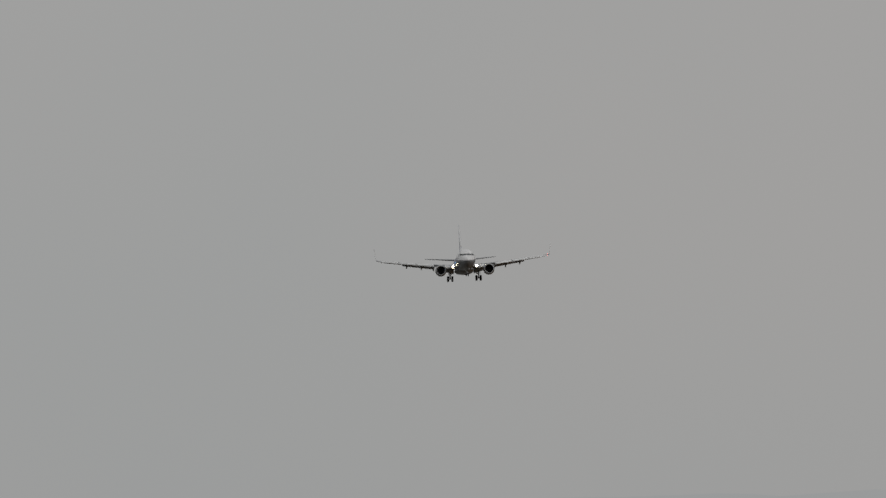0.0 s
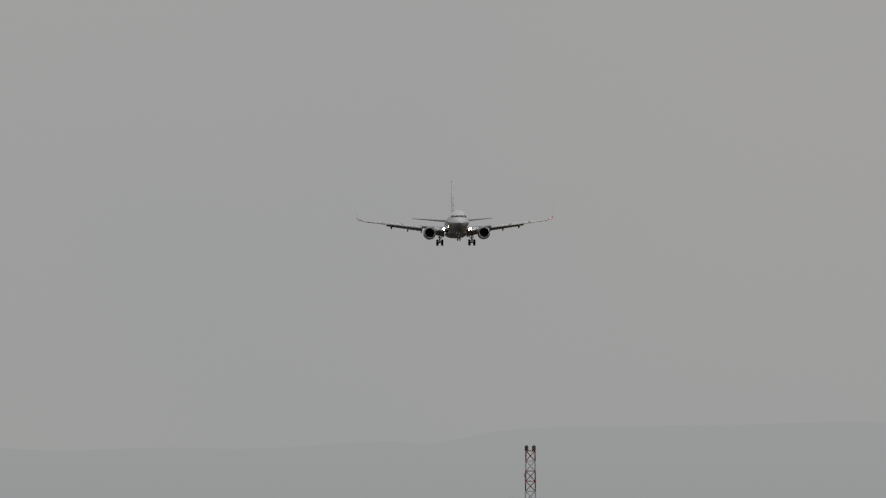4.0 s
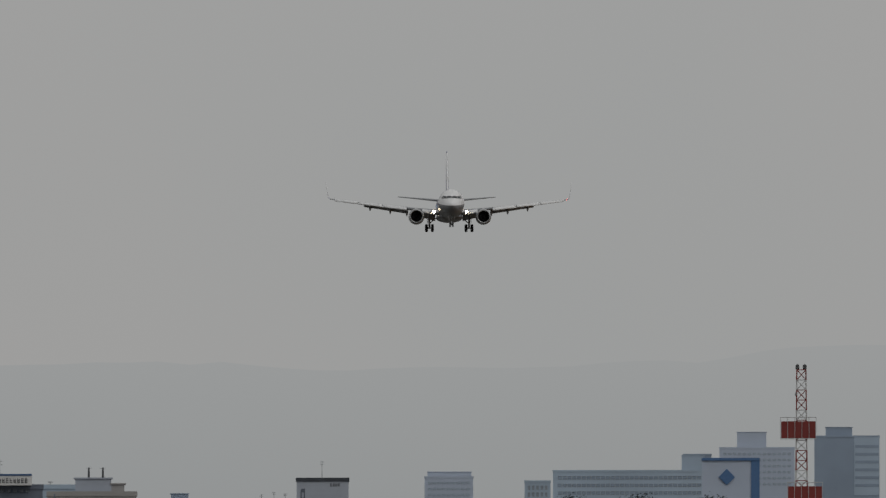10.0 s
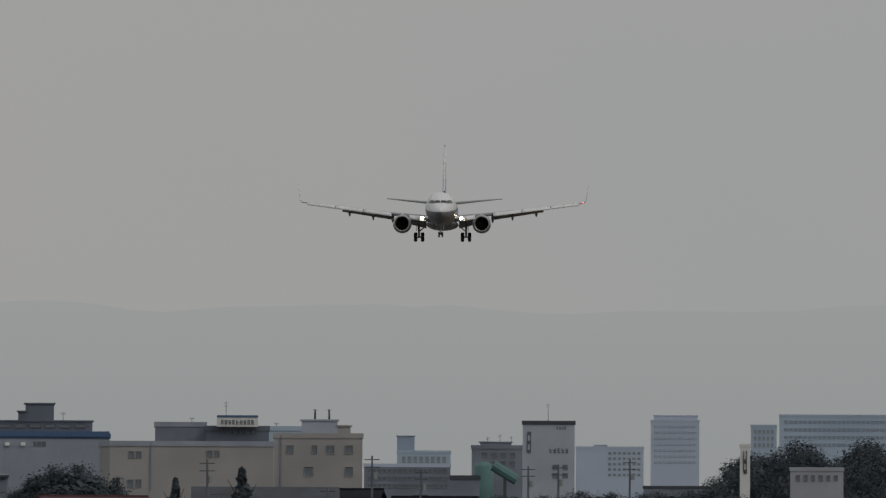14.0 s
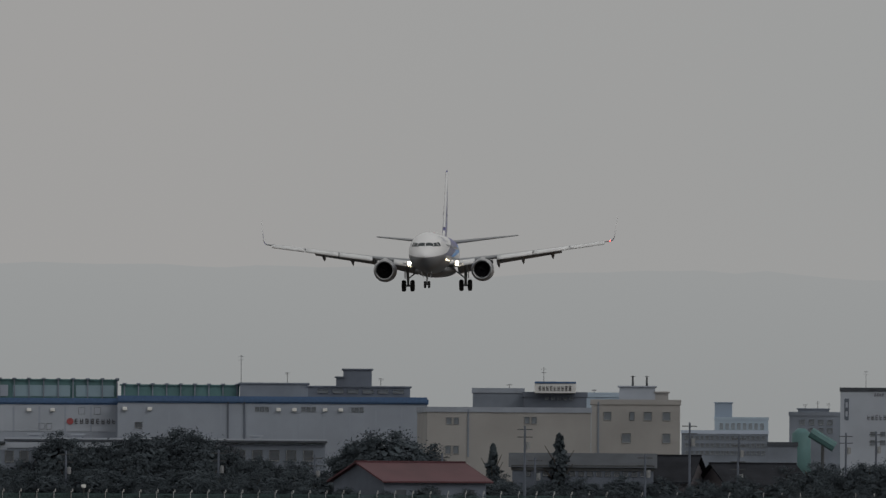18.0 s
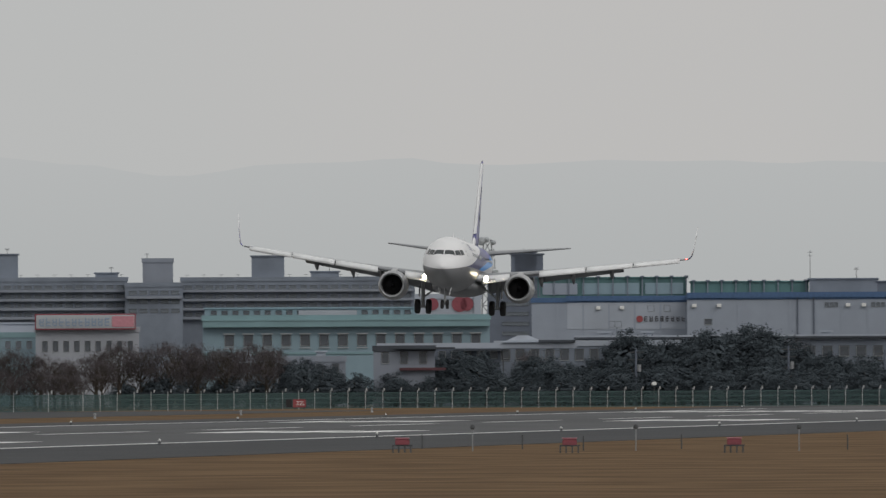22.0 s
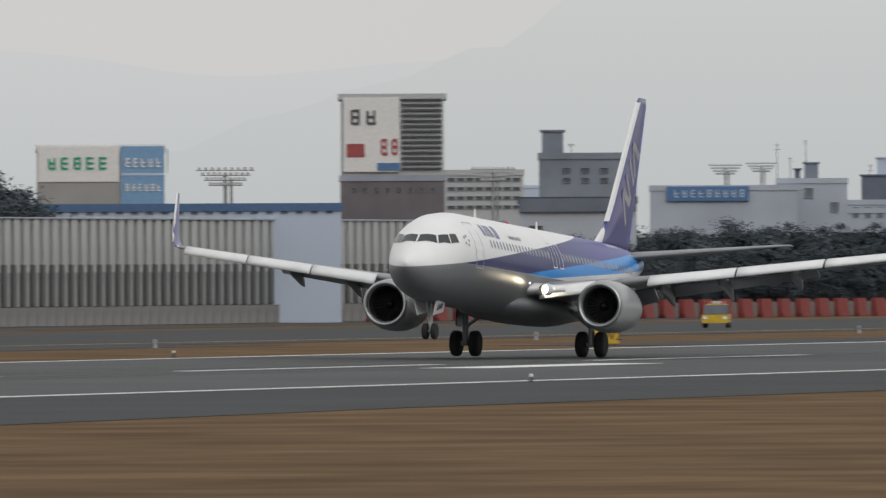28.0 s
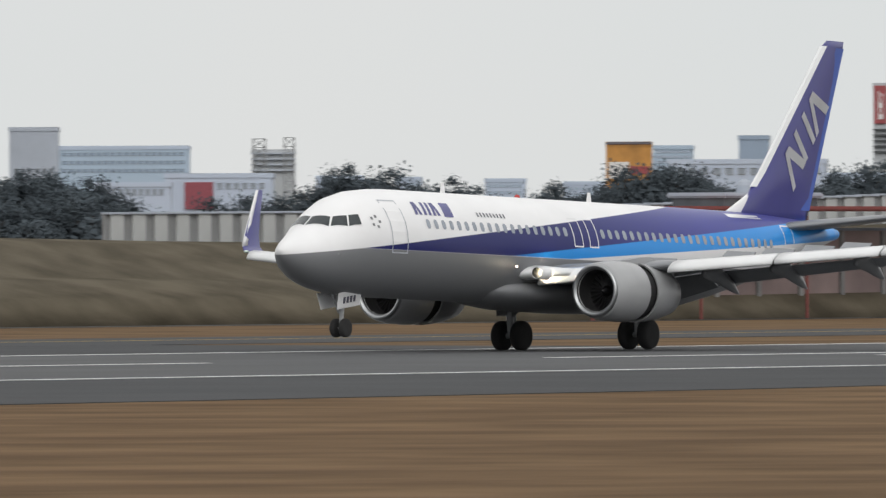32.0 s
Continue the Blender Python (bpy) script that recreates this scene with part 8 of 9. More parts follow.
rooftop(b, "roof_hall", -5.93, 0.03, 13.79, 15.45, 2, 5, CREAM)
rooftop(b, "roof_hall", 7.61, 11.32, 13.79, 16.45, 2, 5, CREAM)
band(b, "red_mark", -2.80, -1.33, 14.20, 15.14, SIGN_RED, 0.1, y=1.9)
band(b, "pier", -6.87, -6.25, 11.06, 12.42, CREAM, 0.2)
band(b, "pier", 0.44, 1.07, 11.06, 12.42, CREAM, 0.2)
band(b, "pier", 6.19, 6.82, 11.06, 12.42, CREAM, 0.2)
band(b, "pier", 13.51, 14.14, 11.06, 12.42, CREAM, 0.2)
antenna(b, 1.80, 4, 13.79, 14.62, 1, 0.12)
antenna(b, 2.85, 4, 13.79, 14.62, 1, 0.12)
antenna(b, 3.89, 4, 13.79, 14.62, 1, 0.12)
antenna(b, 5.20, 4, 13.79, 14.62, 1, 0.12)
antenna(b, 12.26, 4, 13.79, 14.62, 1, 0.12)
antenna(b, 13.30, 4, 13.79, 14.62, 1, 0.12)
antenna(b, 14.87, 4, 13.79, 14.62, 1, 0.12)
antenna(b, -7.61, 4, 13.79, 16.24, 2, 0.07)
antenna(b, 0.76, 4, 13.79, 16.08, 2, 0.07)
windows(b, -16.49, -11.53, 11.17, 12.06, 3, 1, 0.5, 0.8)
# A grey strip stands in for the shadow line under the glazing.
band(b, "painted_shadow_strip", -18.84, 18.84, 10.85, 11.01, CONCRETE, 0.1)
b = building("board_frame", "blank grey board with a red strip on a steel frame", 901.9, 575.3, 7.64, 18.94, 2, SIGN_GREY, category="billboard", over=0.1)
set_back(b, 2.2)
band(b, "red_strip", -3.77, -2.60, 15.32, 18.84, SIGN_RED, 0.2)
bars(b, -3.51, -2.80, 15.63, 18.43, 1, SIGN_WHITE, -0.25, 111, "sign_mark")
band(b, "frame_rail", -3.82, 3.82, 14.71, 14.87, STEEL_DARK, 0.4)
band(b, "frame_rail", -3.82, 3.82, 14.20, 14.36, STEEL_DARK, 0.4)
band(b, "frame_rail", -3.82, 3.82, 13.70, 13.85, STEEL_DARK, 0.4)
band(b, "frame_rail", -3.82, 3.82, 13.19, 13.34, STEEL_DARK, 0.4)
band(b, "frame_rail", -3.82, 3.82, 12.68, 12.83, STEEL_DARK, 0.4)
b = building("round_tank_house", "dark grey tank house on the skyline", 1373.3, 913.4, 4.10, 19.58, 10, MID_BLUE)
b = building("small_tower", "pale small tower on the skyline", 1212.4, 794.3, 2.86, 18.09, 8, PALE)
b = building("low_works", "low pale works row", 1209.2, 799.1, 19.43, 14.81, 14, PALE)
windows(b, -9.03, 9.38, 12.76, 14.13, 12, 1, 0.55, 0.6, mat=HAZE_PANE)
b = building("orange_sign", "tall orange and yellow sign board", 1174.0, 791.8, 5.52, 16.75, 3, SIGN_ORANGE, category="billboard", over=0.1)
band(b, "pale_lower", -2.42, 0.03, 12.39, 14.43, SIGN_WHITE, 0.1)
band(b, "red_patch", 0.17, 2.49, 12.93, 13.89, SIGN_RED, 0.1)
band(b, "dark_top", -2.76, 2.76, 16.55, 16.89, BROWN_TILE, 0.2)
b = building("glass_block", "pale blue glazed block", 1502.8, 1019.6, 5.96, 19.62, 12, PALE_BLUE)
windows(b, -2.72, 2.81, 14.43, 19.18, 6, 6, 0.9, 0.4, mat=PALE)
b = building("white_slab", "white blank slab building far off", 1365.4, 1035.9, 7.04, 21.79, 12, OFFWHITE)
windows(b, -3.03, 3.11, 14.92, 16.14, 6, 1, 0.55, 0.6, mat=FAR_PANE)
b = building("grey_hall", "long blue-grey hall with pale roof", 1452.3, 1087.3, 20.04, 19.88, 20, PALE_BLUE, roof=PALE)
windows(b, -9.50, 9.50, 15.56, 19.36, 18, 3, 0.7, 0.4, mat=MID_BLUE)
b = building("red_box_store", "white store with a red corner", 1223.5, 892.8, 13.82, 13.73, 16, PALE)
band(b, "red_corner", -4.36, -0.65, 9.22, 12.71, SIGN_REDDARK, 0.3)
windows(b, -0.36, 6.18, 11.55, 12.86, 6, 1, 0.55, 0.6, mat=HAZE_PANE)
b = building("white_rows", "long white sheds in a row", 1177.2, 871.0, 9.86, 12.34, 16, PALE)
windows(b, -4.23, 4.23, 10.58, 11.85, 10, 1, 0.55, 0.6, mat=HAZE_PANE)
m = lattice("scaffold_tower", "grey scaffolded chimney pair", "tower", 1306.2, 949.3, 1.85, 1.70, 19.20, 16, (STEEL,))
m = lattice("scaffold_tower", "grey scaffolded chimney pair", "tower", 1308.7, 946.0, 1.55, 1.39, 19.36, 16, (STEEL,))
b = building("scaffold_house", "grey scaffolded works tower", 1323.2, 959.9, 5.79, 17.77, 8, SIGN_GREY)
band(b, "scaffold_floor", -3.05, 3.21, 17.22, 17.46, OFFWHITE, 0.6)
band(b, "scaffold_floor", -3.05, 3.21, 16.44, 16.68, OFFWHITE, 0.6)
band(b, "scaffold_floor", -3.05, 3.21, 15.66, 15.90, OFFWHITE, 0.6)
band(b, "scaffold_floor", -3.05, 3.21, 14.88, 15.11, OFFWHITE, 0.6)
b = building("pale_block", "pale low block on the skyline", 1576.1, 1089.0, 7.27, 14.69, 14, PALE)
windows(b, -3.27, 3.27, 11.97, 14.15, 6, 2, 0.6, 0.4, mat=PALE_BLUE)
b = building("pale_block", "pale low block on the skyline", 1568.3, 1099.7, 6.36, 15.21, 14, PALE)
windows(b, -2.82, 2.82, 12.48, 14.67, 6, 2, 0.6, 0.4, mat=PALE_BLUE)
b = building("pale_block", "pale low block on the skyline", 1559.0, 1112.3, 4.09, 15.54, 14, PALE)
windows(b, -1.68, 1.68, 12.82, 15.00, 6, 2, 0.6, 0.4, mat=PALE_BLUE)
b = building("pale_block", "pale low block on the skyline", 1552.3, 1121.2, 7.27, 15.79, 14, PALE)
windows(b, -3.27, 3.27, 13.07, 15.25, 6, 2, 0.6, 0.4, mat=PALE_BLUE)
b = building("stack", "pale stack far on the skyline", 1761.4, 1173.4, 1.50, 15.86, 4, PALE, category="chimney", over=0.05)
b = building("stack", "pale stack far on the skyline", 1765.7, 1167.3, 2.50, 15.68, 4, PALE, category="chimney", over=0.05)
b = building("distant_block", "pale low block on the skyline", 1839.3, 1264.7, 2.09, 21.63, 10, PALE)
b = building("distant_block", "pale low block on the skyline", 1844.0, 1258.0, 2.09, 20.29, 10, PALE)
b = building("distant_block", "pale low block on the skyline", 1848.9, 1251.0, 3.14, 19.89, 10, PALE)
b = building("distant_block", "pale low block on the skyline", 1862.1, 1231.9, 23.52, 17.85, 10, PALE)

# poles and roof pipes before the pale factory
pole_at(1340.0, 387.9, 6.62)
pole_at(1341.1, 384.0, 9.82)
pole_at(1342.8, 378.2, 10.81)
pole_at(1343.6, 375.1, 7.66)
pole_at(1351.9, 344.2, 8.18)
pole_at(1354.3, 334.4, 8.24)
pole_at(1302.5, 226.1, 6.08)
pole_at(1305.2, 210.1, 6.31)
pole_at(1306.8, 200.0, 5.84)
pole_at(1308.8, 186.6, 6.02)
pole_at(1310.1, 176.8, 5.73)
pole_at(1311.6, 165.2, 6.10)
pole_at(1312.8, 155.4, 5.75)


# ---- trees, hedges and hills ----
for k in range(22):
    a, r = radians(5.6 + 0.185 * k), 1292 + (k * 29 % 5)
    tree("shrub" if k % 4 else "round", r * math.cos(a), r * math.sin(a), 2.1 + 0.2 * (k * 7 % 5), 1.7, 53 * k)
tree("broad", 1312.5, 215.3, 8.8, 1.3, 318)
tree("bare", 1313.1, 211.1, 6.7, 1.2, 130)
tree("broad", 1312.1, 217.4, 7.4, 1.2, 183)
tree("round", 1313.8, 207.0, 5.8, 1.1, 353)
tree("round", 1315.4, 196.8, 7.3, 1.1, 333)
tree("broad", 1315.8, 193.8, 8.7, 1.3, 271)
tree("broad", 1316.2, 190.8, 7.1, 1.1, 14)
tree("round", 1316.6, 188.4, 5.7, 1.1, 238)
tree("conifer", 1317.4, 182.3, 7.0, 0.9, 127)
tree("conifer", 1318.4, 175.3, 8.1, 1.0, 332)
tree("shrub", 1321.7, 148.3, 5.0, 1.0, 26)
tree("broad", 1322.4, 142.3, 5.5, 1.3, 80)
tree("broad", 1322.8, 138.0, 6.0, 1.4, 57)
tree("broad", 1323.2, 133.8, 5.8, 1.4, 190)
tree("broad", 1323.7, 129.0, 6.1, 1.5, 240)
tree("broad", 1324.1, 125.4, 6.4, 1.4, 126)
tree("bare", 1306.4, 238.4, 5.6, 1.02, 194)
tree("round", 1308.3, 227.7, 8.3, 1.02, 278)
tree("round", 1308.9, 224.2, 7.3, 0.935, 52)
tree("broad", 1309.7, 220.0, 8.2, 1.105, 293)
tree("round", 1310.3, 215.8, 8.2, 1.105, 127)
tree("broad", 1310.8, 212.8, 7.6, 1.105, 6)
tree("round", 1311.3, 209.9, 6.7, 1.02, 110)
tree("round", 1311.8, 206.6, 5.5, 0.85, 208)
tree("round", 1306.9, 236.1, 5.0, 1.105, 143)
tree("shrub", 1307.6, 231.9, 4.7, 1.02, 93)
tree("shrub", 1312.3, 203.9, 4.8, 0.935, 199)
tree("round", 1294.9, 245.8, 5.7, 1.0, 81)
tree("broad", 1295.4, 242.9, 6.1, 1.1, 36)
tree("shrub", 1292.1, 259.9, 5.2, 0.9, 71)
tree("shrub", 1292.7, 257.0, 4.3, 0.9, 316)
tree("bare", 1289.8, 271.1, 6.7, 1, 316)
tree("bare", 1290.3, 268.7, 6.1, 1.1, 227)
tree("bare", 1290.9, 265.8, 6.7, 1, 64)
tree("bare", 1291.5, 263.2, 6.2, 1, 67)
tree("bare", 1289.4, 272.9, 5.5, 1.1, 0)
tree("shrub", 1293.2, 254.7, 3.6, 1.1, 2)
tree("bare", 1293.9, 251.1, 3.9, 1, 107)
tree("round", 1296.6, 236.4, 5.4, 1.2, 110)
tree("round", 1297.2, 233.5, 4.2, 1.2, 84)
tree("shrub", 1297.9, 229.3, 3.9, 1, 85)
tree("bare", 1263.6, 305.3, 5.5, 1.2, 148)
tree("shrub", 1265.2, 299.0, 2.3, 1.4, 160)
tree("shrub", 1266.5, 293.2, 2.6, 1.3, 101)
tree("bare", 1267.6, 288.6, 5.6, 1.2, 276)
tree("bare", 1268.1, 286.3, 6.2, 1.3, 347)
tree("bare", 1268.7, 283.4, 5.6, 1.2, 320)
tree("bare", 1269.4, 280.6, 4.7, 1.1, 104)
tree("bare", 1270.0, 277.7, 5.9, 1.2, 93)
tree("bare", 1270.5, 275.4, 6.8, 1.2, 353)
tree("bare", 1271.0, 273.1, 6.2, 1.1, 100)
tree("bare", 1271.6, 270.2, 6.8, 1.3, 196)
tree("bare", 1272.2, 267.3, 5.6, 1.1, 152)
tree("bare", 1272.8, 264.4, 6.2, 1.2, 11)
tree("bare", 1273.7, 260.3, 6.3, 1.1, 184)
tree("round", 1274.3, 257.4, 5.1, 1.0, 212)
tree("shrub", 1286.6, 256.9, 4.5, 1.1, 84)
tree("shrub", 1225.7, 332.4, 3.2, 1.2, 74)
tree("shrub", 1226.8, 328.5, 3.5, 1.3, 135)
tree("conifer", 1227.5, 325.7, 4.8, 1.3, 33)
tree("round", 1228.1, 323.5, 3.8, 1.1, 169)
tree("shrub", 1228.9, 320.7, 2.6, 1.2, 154)
tree("bare", 1230.3, 315.1, 4.3, 1.2, 308)
tree("bare", 1230.9, 312.8, 4.7, 1.2, 300)
tree("bare", 1231.7, 309.5, 4.3, 1.3, 1)
tree("round", 1232.4, 306.7, 5.7, 0.9, 305)
tree("bare", 1233.0, 304.4, 4.7, 1.2, 347)
tree("bare", 1233.5, 302.2, 3.9, 1.2, 173)
tree("shrub", 1234.1, 299.9, 2.7, 1.1, 33)
tree("bare", 1239.9, 274.6, 5.1, 1.2, 158)
tree("bare", 1240.8, 270.7, 5.1, 1.1, 181)
tree("round", 1114.7, 371.5, 7.4, 1.35, 246)
tree("broad", 1118.5, 369.5, 8.1, 1.35, 11)
tree("broad", 1111.9, 364.0, 7.7, 1.35, 281)
tree("broad", 1129.7, 367.4, 7.8, 1.35, 4)
tree("shrub", 1131.6, 365.0, 8.4, 1.35, 100)
tree("broad", 1124.6, 360.5, 8.1, 1.35, 262)
tree("round", 1128.5, 358.3, 8.3, 1.35, 55)
tree("round", 1117.0, 351.4, 7.8, 1.35, 221)
tree("round", 1131.9, 354.0, 8.2, 1.35, 312)
tree("round", 1125.3, 348.5, 8.2, 1.35, 359)
tree("round", 1128.1, 346.2, 8.5, 1.35, 156)
tree("shrub", 1127.8, 343.8, 8.5, 1.35, 247)
tree("broad", 1138.1, 344.0, 8.6, 1.35, 273)
tree("shrub", 1139.1, 341.0, 8.6, 1.35, 176)
tree("broad", 1125.4, 334.2, 7.6, 1.35, 28)
tree("broad", 1132.1, 332.6, 6.5, 1.35, 106)
tree("shrub", 1135.6, 331.6, 5.6, 1.35, 54)
tree("shrub", 1100.9, 365.6, 5.4, 1.3, 86)
tree("shrub", 1102.1, 362.0, 5.4, 1.3, 222)
tree("shrub", 1103.2, 358.4, 5.4, 1.3, 190)
tree("shrub", 1104.4, 354.8, 5.4, 1.3, 76)
tree("shrub", 1105.6, 351.2, 5.4, 1.3, 30)
tree("shrub", 1106.7, 347.6, 5.5, 1.3, 215)
tree("shrub", 1107.8, 343.9, 5.5, 1.3, 150)
tree("shrub", 1109.0, 340.3, 5.5, 1.3, 72)
tree("shrub", 1110.1, 336.7, 5.5, 1.3, 232)
tree("shrub", 1111.2, 333.1, 5.6, 1.3, 317)
tree("shrub", 1112.2, 329.4, 5.6, 1.3, 86)
tree("shrub", 1113.3, 325.8, 5.6, 1.3, 267)
tree("round", 812.3, 338.5, 11.3, 1.15, 232)
tree("shrub", 801.4, 333.5, 9.5, 1.25, 249)
tree("broad", 813.0, 336.9, 11.7, 1.15, 352)
tree("shrub", 802.1, 331.8, 9.8, 1.25, 162)
tree("broad", 813.8, 334.8, 12.0, 1.15, 245)
tree("shrub", 802.9, 329.8, 10.1, 1.25, 140)
tree("broad", 814.7, 332.8, 12.1, 1.15, 149)
tree("shrub", 803.7, 327.8, 10.2, 1.25, 240)
tree("broad", 815.4, 330.9, 12.0, 1.15, 206)
tree("shrub", 810.0, 328.2, 10.2, 1.25, 75)
tree("broad", 816.2, 328.9, 11.9, 1.15, 57)
tree("shrub", 810.8, 326.2, 10.1, 1.25, 193)
tree("broad", 817.0, 326.8, 11.6, 1.15, 272)
tree("shrub", 817.2, 326.4, 9.8, 1.25, 91)
tree("round", 823.2, 327.6, 11.5, 1.15, 321)
tree("shrub", 823.4, 327.1, 9.6, 1.25, 255)
tree("round", 829.5, 327.9, 10.8, 1.15, 173)
tree("shrub", 829.7, 327.4, 9.0, 1.25, 92)
tree("round", 830.1, 326.4, 10.6, 1.15, 45)
tree("shrub", 835.9, 328.1, 8.8, 1.25, 251)
tree("round", 836.2, 327.3, 11.6, 1.15, 139)
tree("shrub", 836.4, 326.8, 9.7, 1.25, 263)
tree("round", 842.4, 328.1, 11.1, 1.15, 280)
tree("shrub", 842.5, 327.6, 9.3, 1.25, 257)
tree("round", 842.8, 327.0, 9.8, 1.15, 184)
tree("shrub", 843.0, 326.5, 7.9, 1.25, 32)
tree("round", 848.8, 328.0, 8.9, 1.15, 182)
tree("shrub", 849.0, 327.5, 7.0, 1.25, 355)
tree("broad", 956.3, 324.8, 6.4, 1.2, 339)
tree("broad", 957.1, 322.6, 6.8, 1.2, 156)
tree("broad", 957.9, 320.2, 6.6, 1.2, 286)
tree("broad", 958.7, 317.8, 6.3, 1.2, 342)
tree("shrub", 787.8, 344.9, 8.9, 1.0, 143)
tree("shrub", 788.5, 343.3, 9.2, 1.0, 248)
tree("shrub", 789.3, 341.5, 9.8, 1.0, 135)
tree("shrub", 790.4, 339.0, 9.0, 1.0, 353)
tree("shrub", 791.1, 337.2, 8.9, 1.0, 150)
tree("shrub", 791.9, 335.4, 9.1, 1.0, 174)
tree("shrub", 792.6, 333.6, 9.3, 1.0, 332)
tree("shrub", 793.3, 332.2, 9.1, 1.0, 91)
tree("broad", 653.3, 365.4, 10.7, 0.95, 128)
tree("round", 664.4, 370.0, 11.0, 0.85, 237)
tree("round", 673.9, 373.6, 10.6, 0.95, 331)
tree("round", 649.1, 356.6, 9.5, 0.85, 329)
tree("round", 672.3, 366.4, 9.9, 0.85, 179)
tree("round", 670.4, 363.7, 10.4, 0.85, 186)
tree("round", 661.7, 356.6, 10.3, 0.75, 271)
tree("round", 644.6, 344.1, 9.9, 0.85, 244)
tree("round", 673.6, 357.9, 9.9, 0.75, 343)
tree("shrub", 644.8, 339.8, 9.9, 0.95, 297)
tree("shrub", 653.6, 342.3, 10.5, 0.95, 283)
tree("round", 678.2, 353.6, 10.9, 0.75, 100)
tree("round", 671.1, 347.8, 10.5, 0.85, 319)
tree("round", 651.5, 335.7, 10.5, 0.95, 92)
tree("broad", 666.3, 341.9, 11.3, 0.75, 84)
tree("broad", 647.6, 330.2, 10.8, 0.75, 162)
tree("round", 668.2, 338.3, 10.7, 0.75, 280)
tree("broad", 665.4, 335.1, 10.9, 0.85, 179)
tree("shrub", 680.5, 340.8, 10.8, 0.95, 36)
tree("round", 657.1, 327.1, 11.1, 0.95, 191)
tree("broad", 664.3, 328.5, 10.8, 0.85, 142)
tree("shrub", 667.8, 328.3, 10.6, 0.95, 280)
tree("round", 669.4, 327.2, 10.4, 0.95, 314)
tree("round", 673.9, 327.3, 10.3, 0.85, 279)
tree("round", 681.1, 328.6, 10.6, 0.85, 180)
tree("round", 682.7, 327.7, 10.4, 0.85, 288)
tree("round", 686.0, 327.7, 9.8, 0.75, 80)
tree("shrub", 628.3, 350.6, 8.6, 1.3, 288)
tree("shrub", 627.5, 346.0, 8.6, 1.3, 68)
tree("shrub", 627.5, 342.0, 8.6, 1.3, 179)
tree("shrub", 633.6, 341.4, 8.9, 1.3, 55)
tree("shrub", 637.9, 339.7, 8.8, 1.3, 314)
tree("shrub", 633.5, 333.2, 8.7, 1.3, 166)
tree("shrub", 638.7, 332.0, 8.7, 1.3, 219)
tree("shrub", 637.7, 327.5, 8.8, 1.3, 252)
tree("shrub", 642.9, 326.2, 8.9, 1.3, 194)
tree("shrub", 650.8, 326.3, 8.9, 1.3, 305)
tree("shrub", 659.5, 326.8, 8.9, 1.3, 154)
tree("shrub", 666.5, 326.3, 9.0, 1.3, 212)
tree("shrub", 674.4, 326.2, 9.3, 1.3, 157)
tree("bare", 723.6, 372.6, 12.6, 1.6, 251)
tree("bare", 725.2, 369.6, 12.6, 1.6, 146)
tree("broad", 652.8, 364.0, 10.6, 0.9, 12)
tree("broad", 661.3, 367.4, 11.0, 0.9, 227)
tree("broad", 644.3, 354.9, 10.7, 0.9, 20)
tree("broad", 650.8, 357.5, 10.2, 0.9, 6)
tree("round", 660.0, 359.6, 10.1, 0.9, 286)
tree("round", 644.8, 348.0, 10.1, 0.9, 242)
tree("broad", 607.9, 385.1, 8.4, 0.85, 250)
tree("round", 604.0, 380.3, 8.5, 0.85, 146)
tree("round", 623.1, 391.2, 9.0, 0.85, 311)
tree("round", 625.5, 391.3, 8.5, 0.85, 330)
tree("broad", 600.2, 371.5, 7.9, 0.85, 64)
tree("round", 616.4, 377.9, 8.6, 0.85, 273)
tree("round", 635.0, 387.9, 8.9, 0.85, 151)
tree("broad", 627.6, 380.9, 9.6, 0.85, 179)
tree("round", 640.3, 387.1, 9.8, 0.85, 302)
tree("broad", 607.2, 362.9, 8.9, 0.85, 1)
tree("round", 636.0, 379.1, 9.3, 0.85, 233)
tree("broad", 643.9, 381.6, 9.0, 0.85, 279)
tree("broad", 609.0, 356.3, 9.0, 0.85, 219)
tree("round", 642.2, 375.0, 9.2, 0.85, 294)
tree("round", 631.3, 366.0, 8.7, 0.85, 243)
tree("round", 649.0, 373.5, 8.5, 0.85, 100)
tree("round", 638.0, 364.7, 8.1, 0.85, 33)
tree("round", 615.4, 346.2, 8.1, 0.85, 355)
tree("round", 647.8, 364.1, 9.1, 0.85, 146)
tree("round", 633.3, 353.3, 9.0, 0.85, 73)
tree("broad", 643.7, 357.4, 9.9, 0.85, 355)
tree("round", 637.0, 351.0, 9.2, 0.85, 275)
tree("broad", 643.7, 351.5, 9.6, 0.85, 299)
tree("broad", 625.3, 337.6, 9.2, 0.85, 117)
tree("round", 627.0, 336.7, 9.3, 0.85, 32)
tree("broad", 581.0, 417.4, 8.9, 0.95, 219)
tree("broad", 584.5, 419.3, 8.7, 0.95, 359)
tree("round", 568.2, 404.5, 9.0, 0.95, 63)
tree("broad", 577.7, 410.2, 9.1, 0.95, 314)
tree("broad", 603.0, 428.3, 9.2, 0.95, 68)
tree("round", 603.9, 427.1, 8.8, 0.95, 224)
tree("broad", 578.5, 404.4, 7.4, 0.95, 312)
tree("broad", 594.6, 408.1, 7.5, 0.95, 82)
tree("broad", 606.3, 414.3, 7.7, 0.95, 109)
tree("broad", 604.9, 409.5, 7.6, 0.95, 55)
tree("round", 615.3, 415.5, 8.9, 0.95, 36)
tree("round", 581.1, 387.9, 9.4, 0.95, 292)
tree("broad", 617.1, 413.1, 9.6, 0.95, 204)
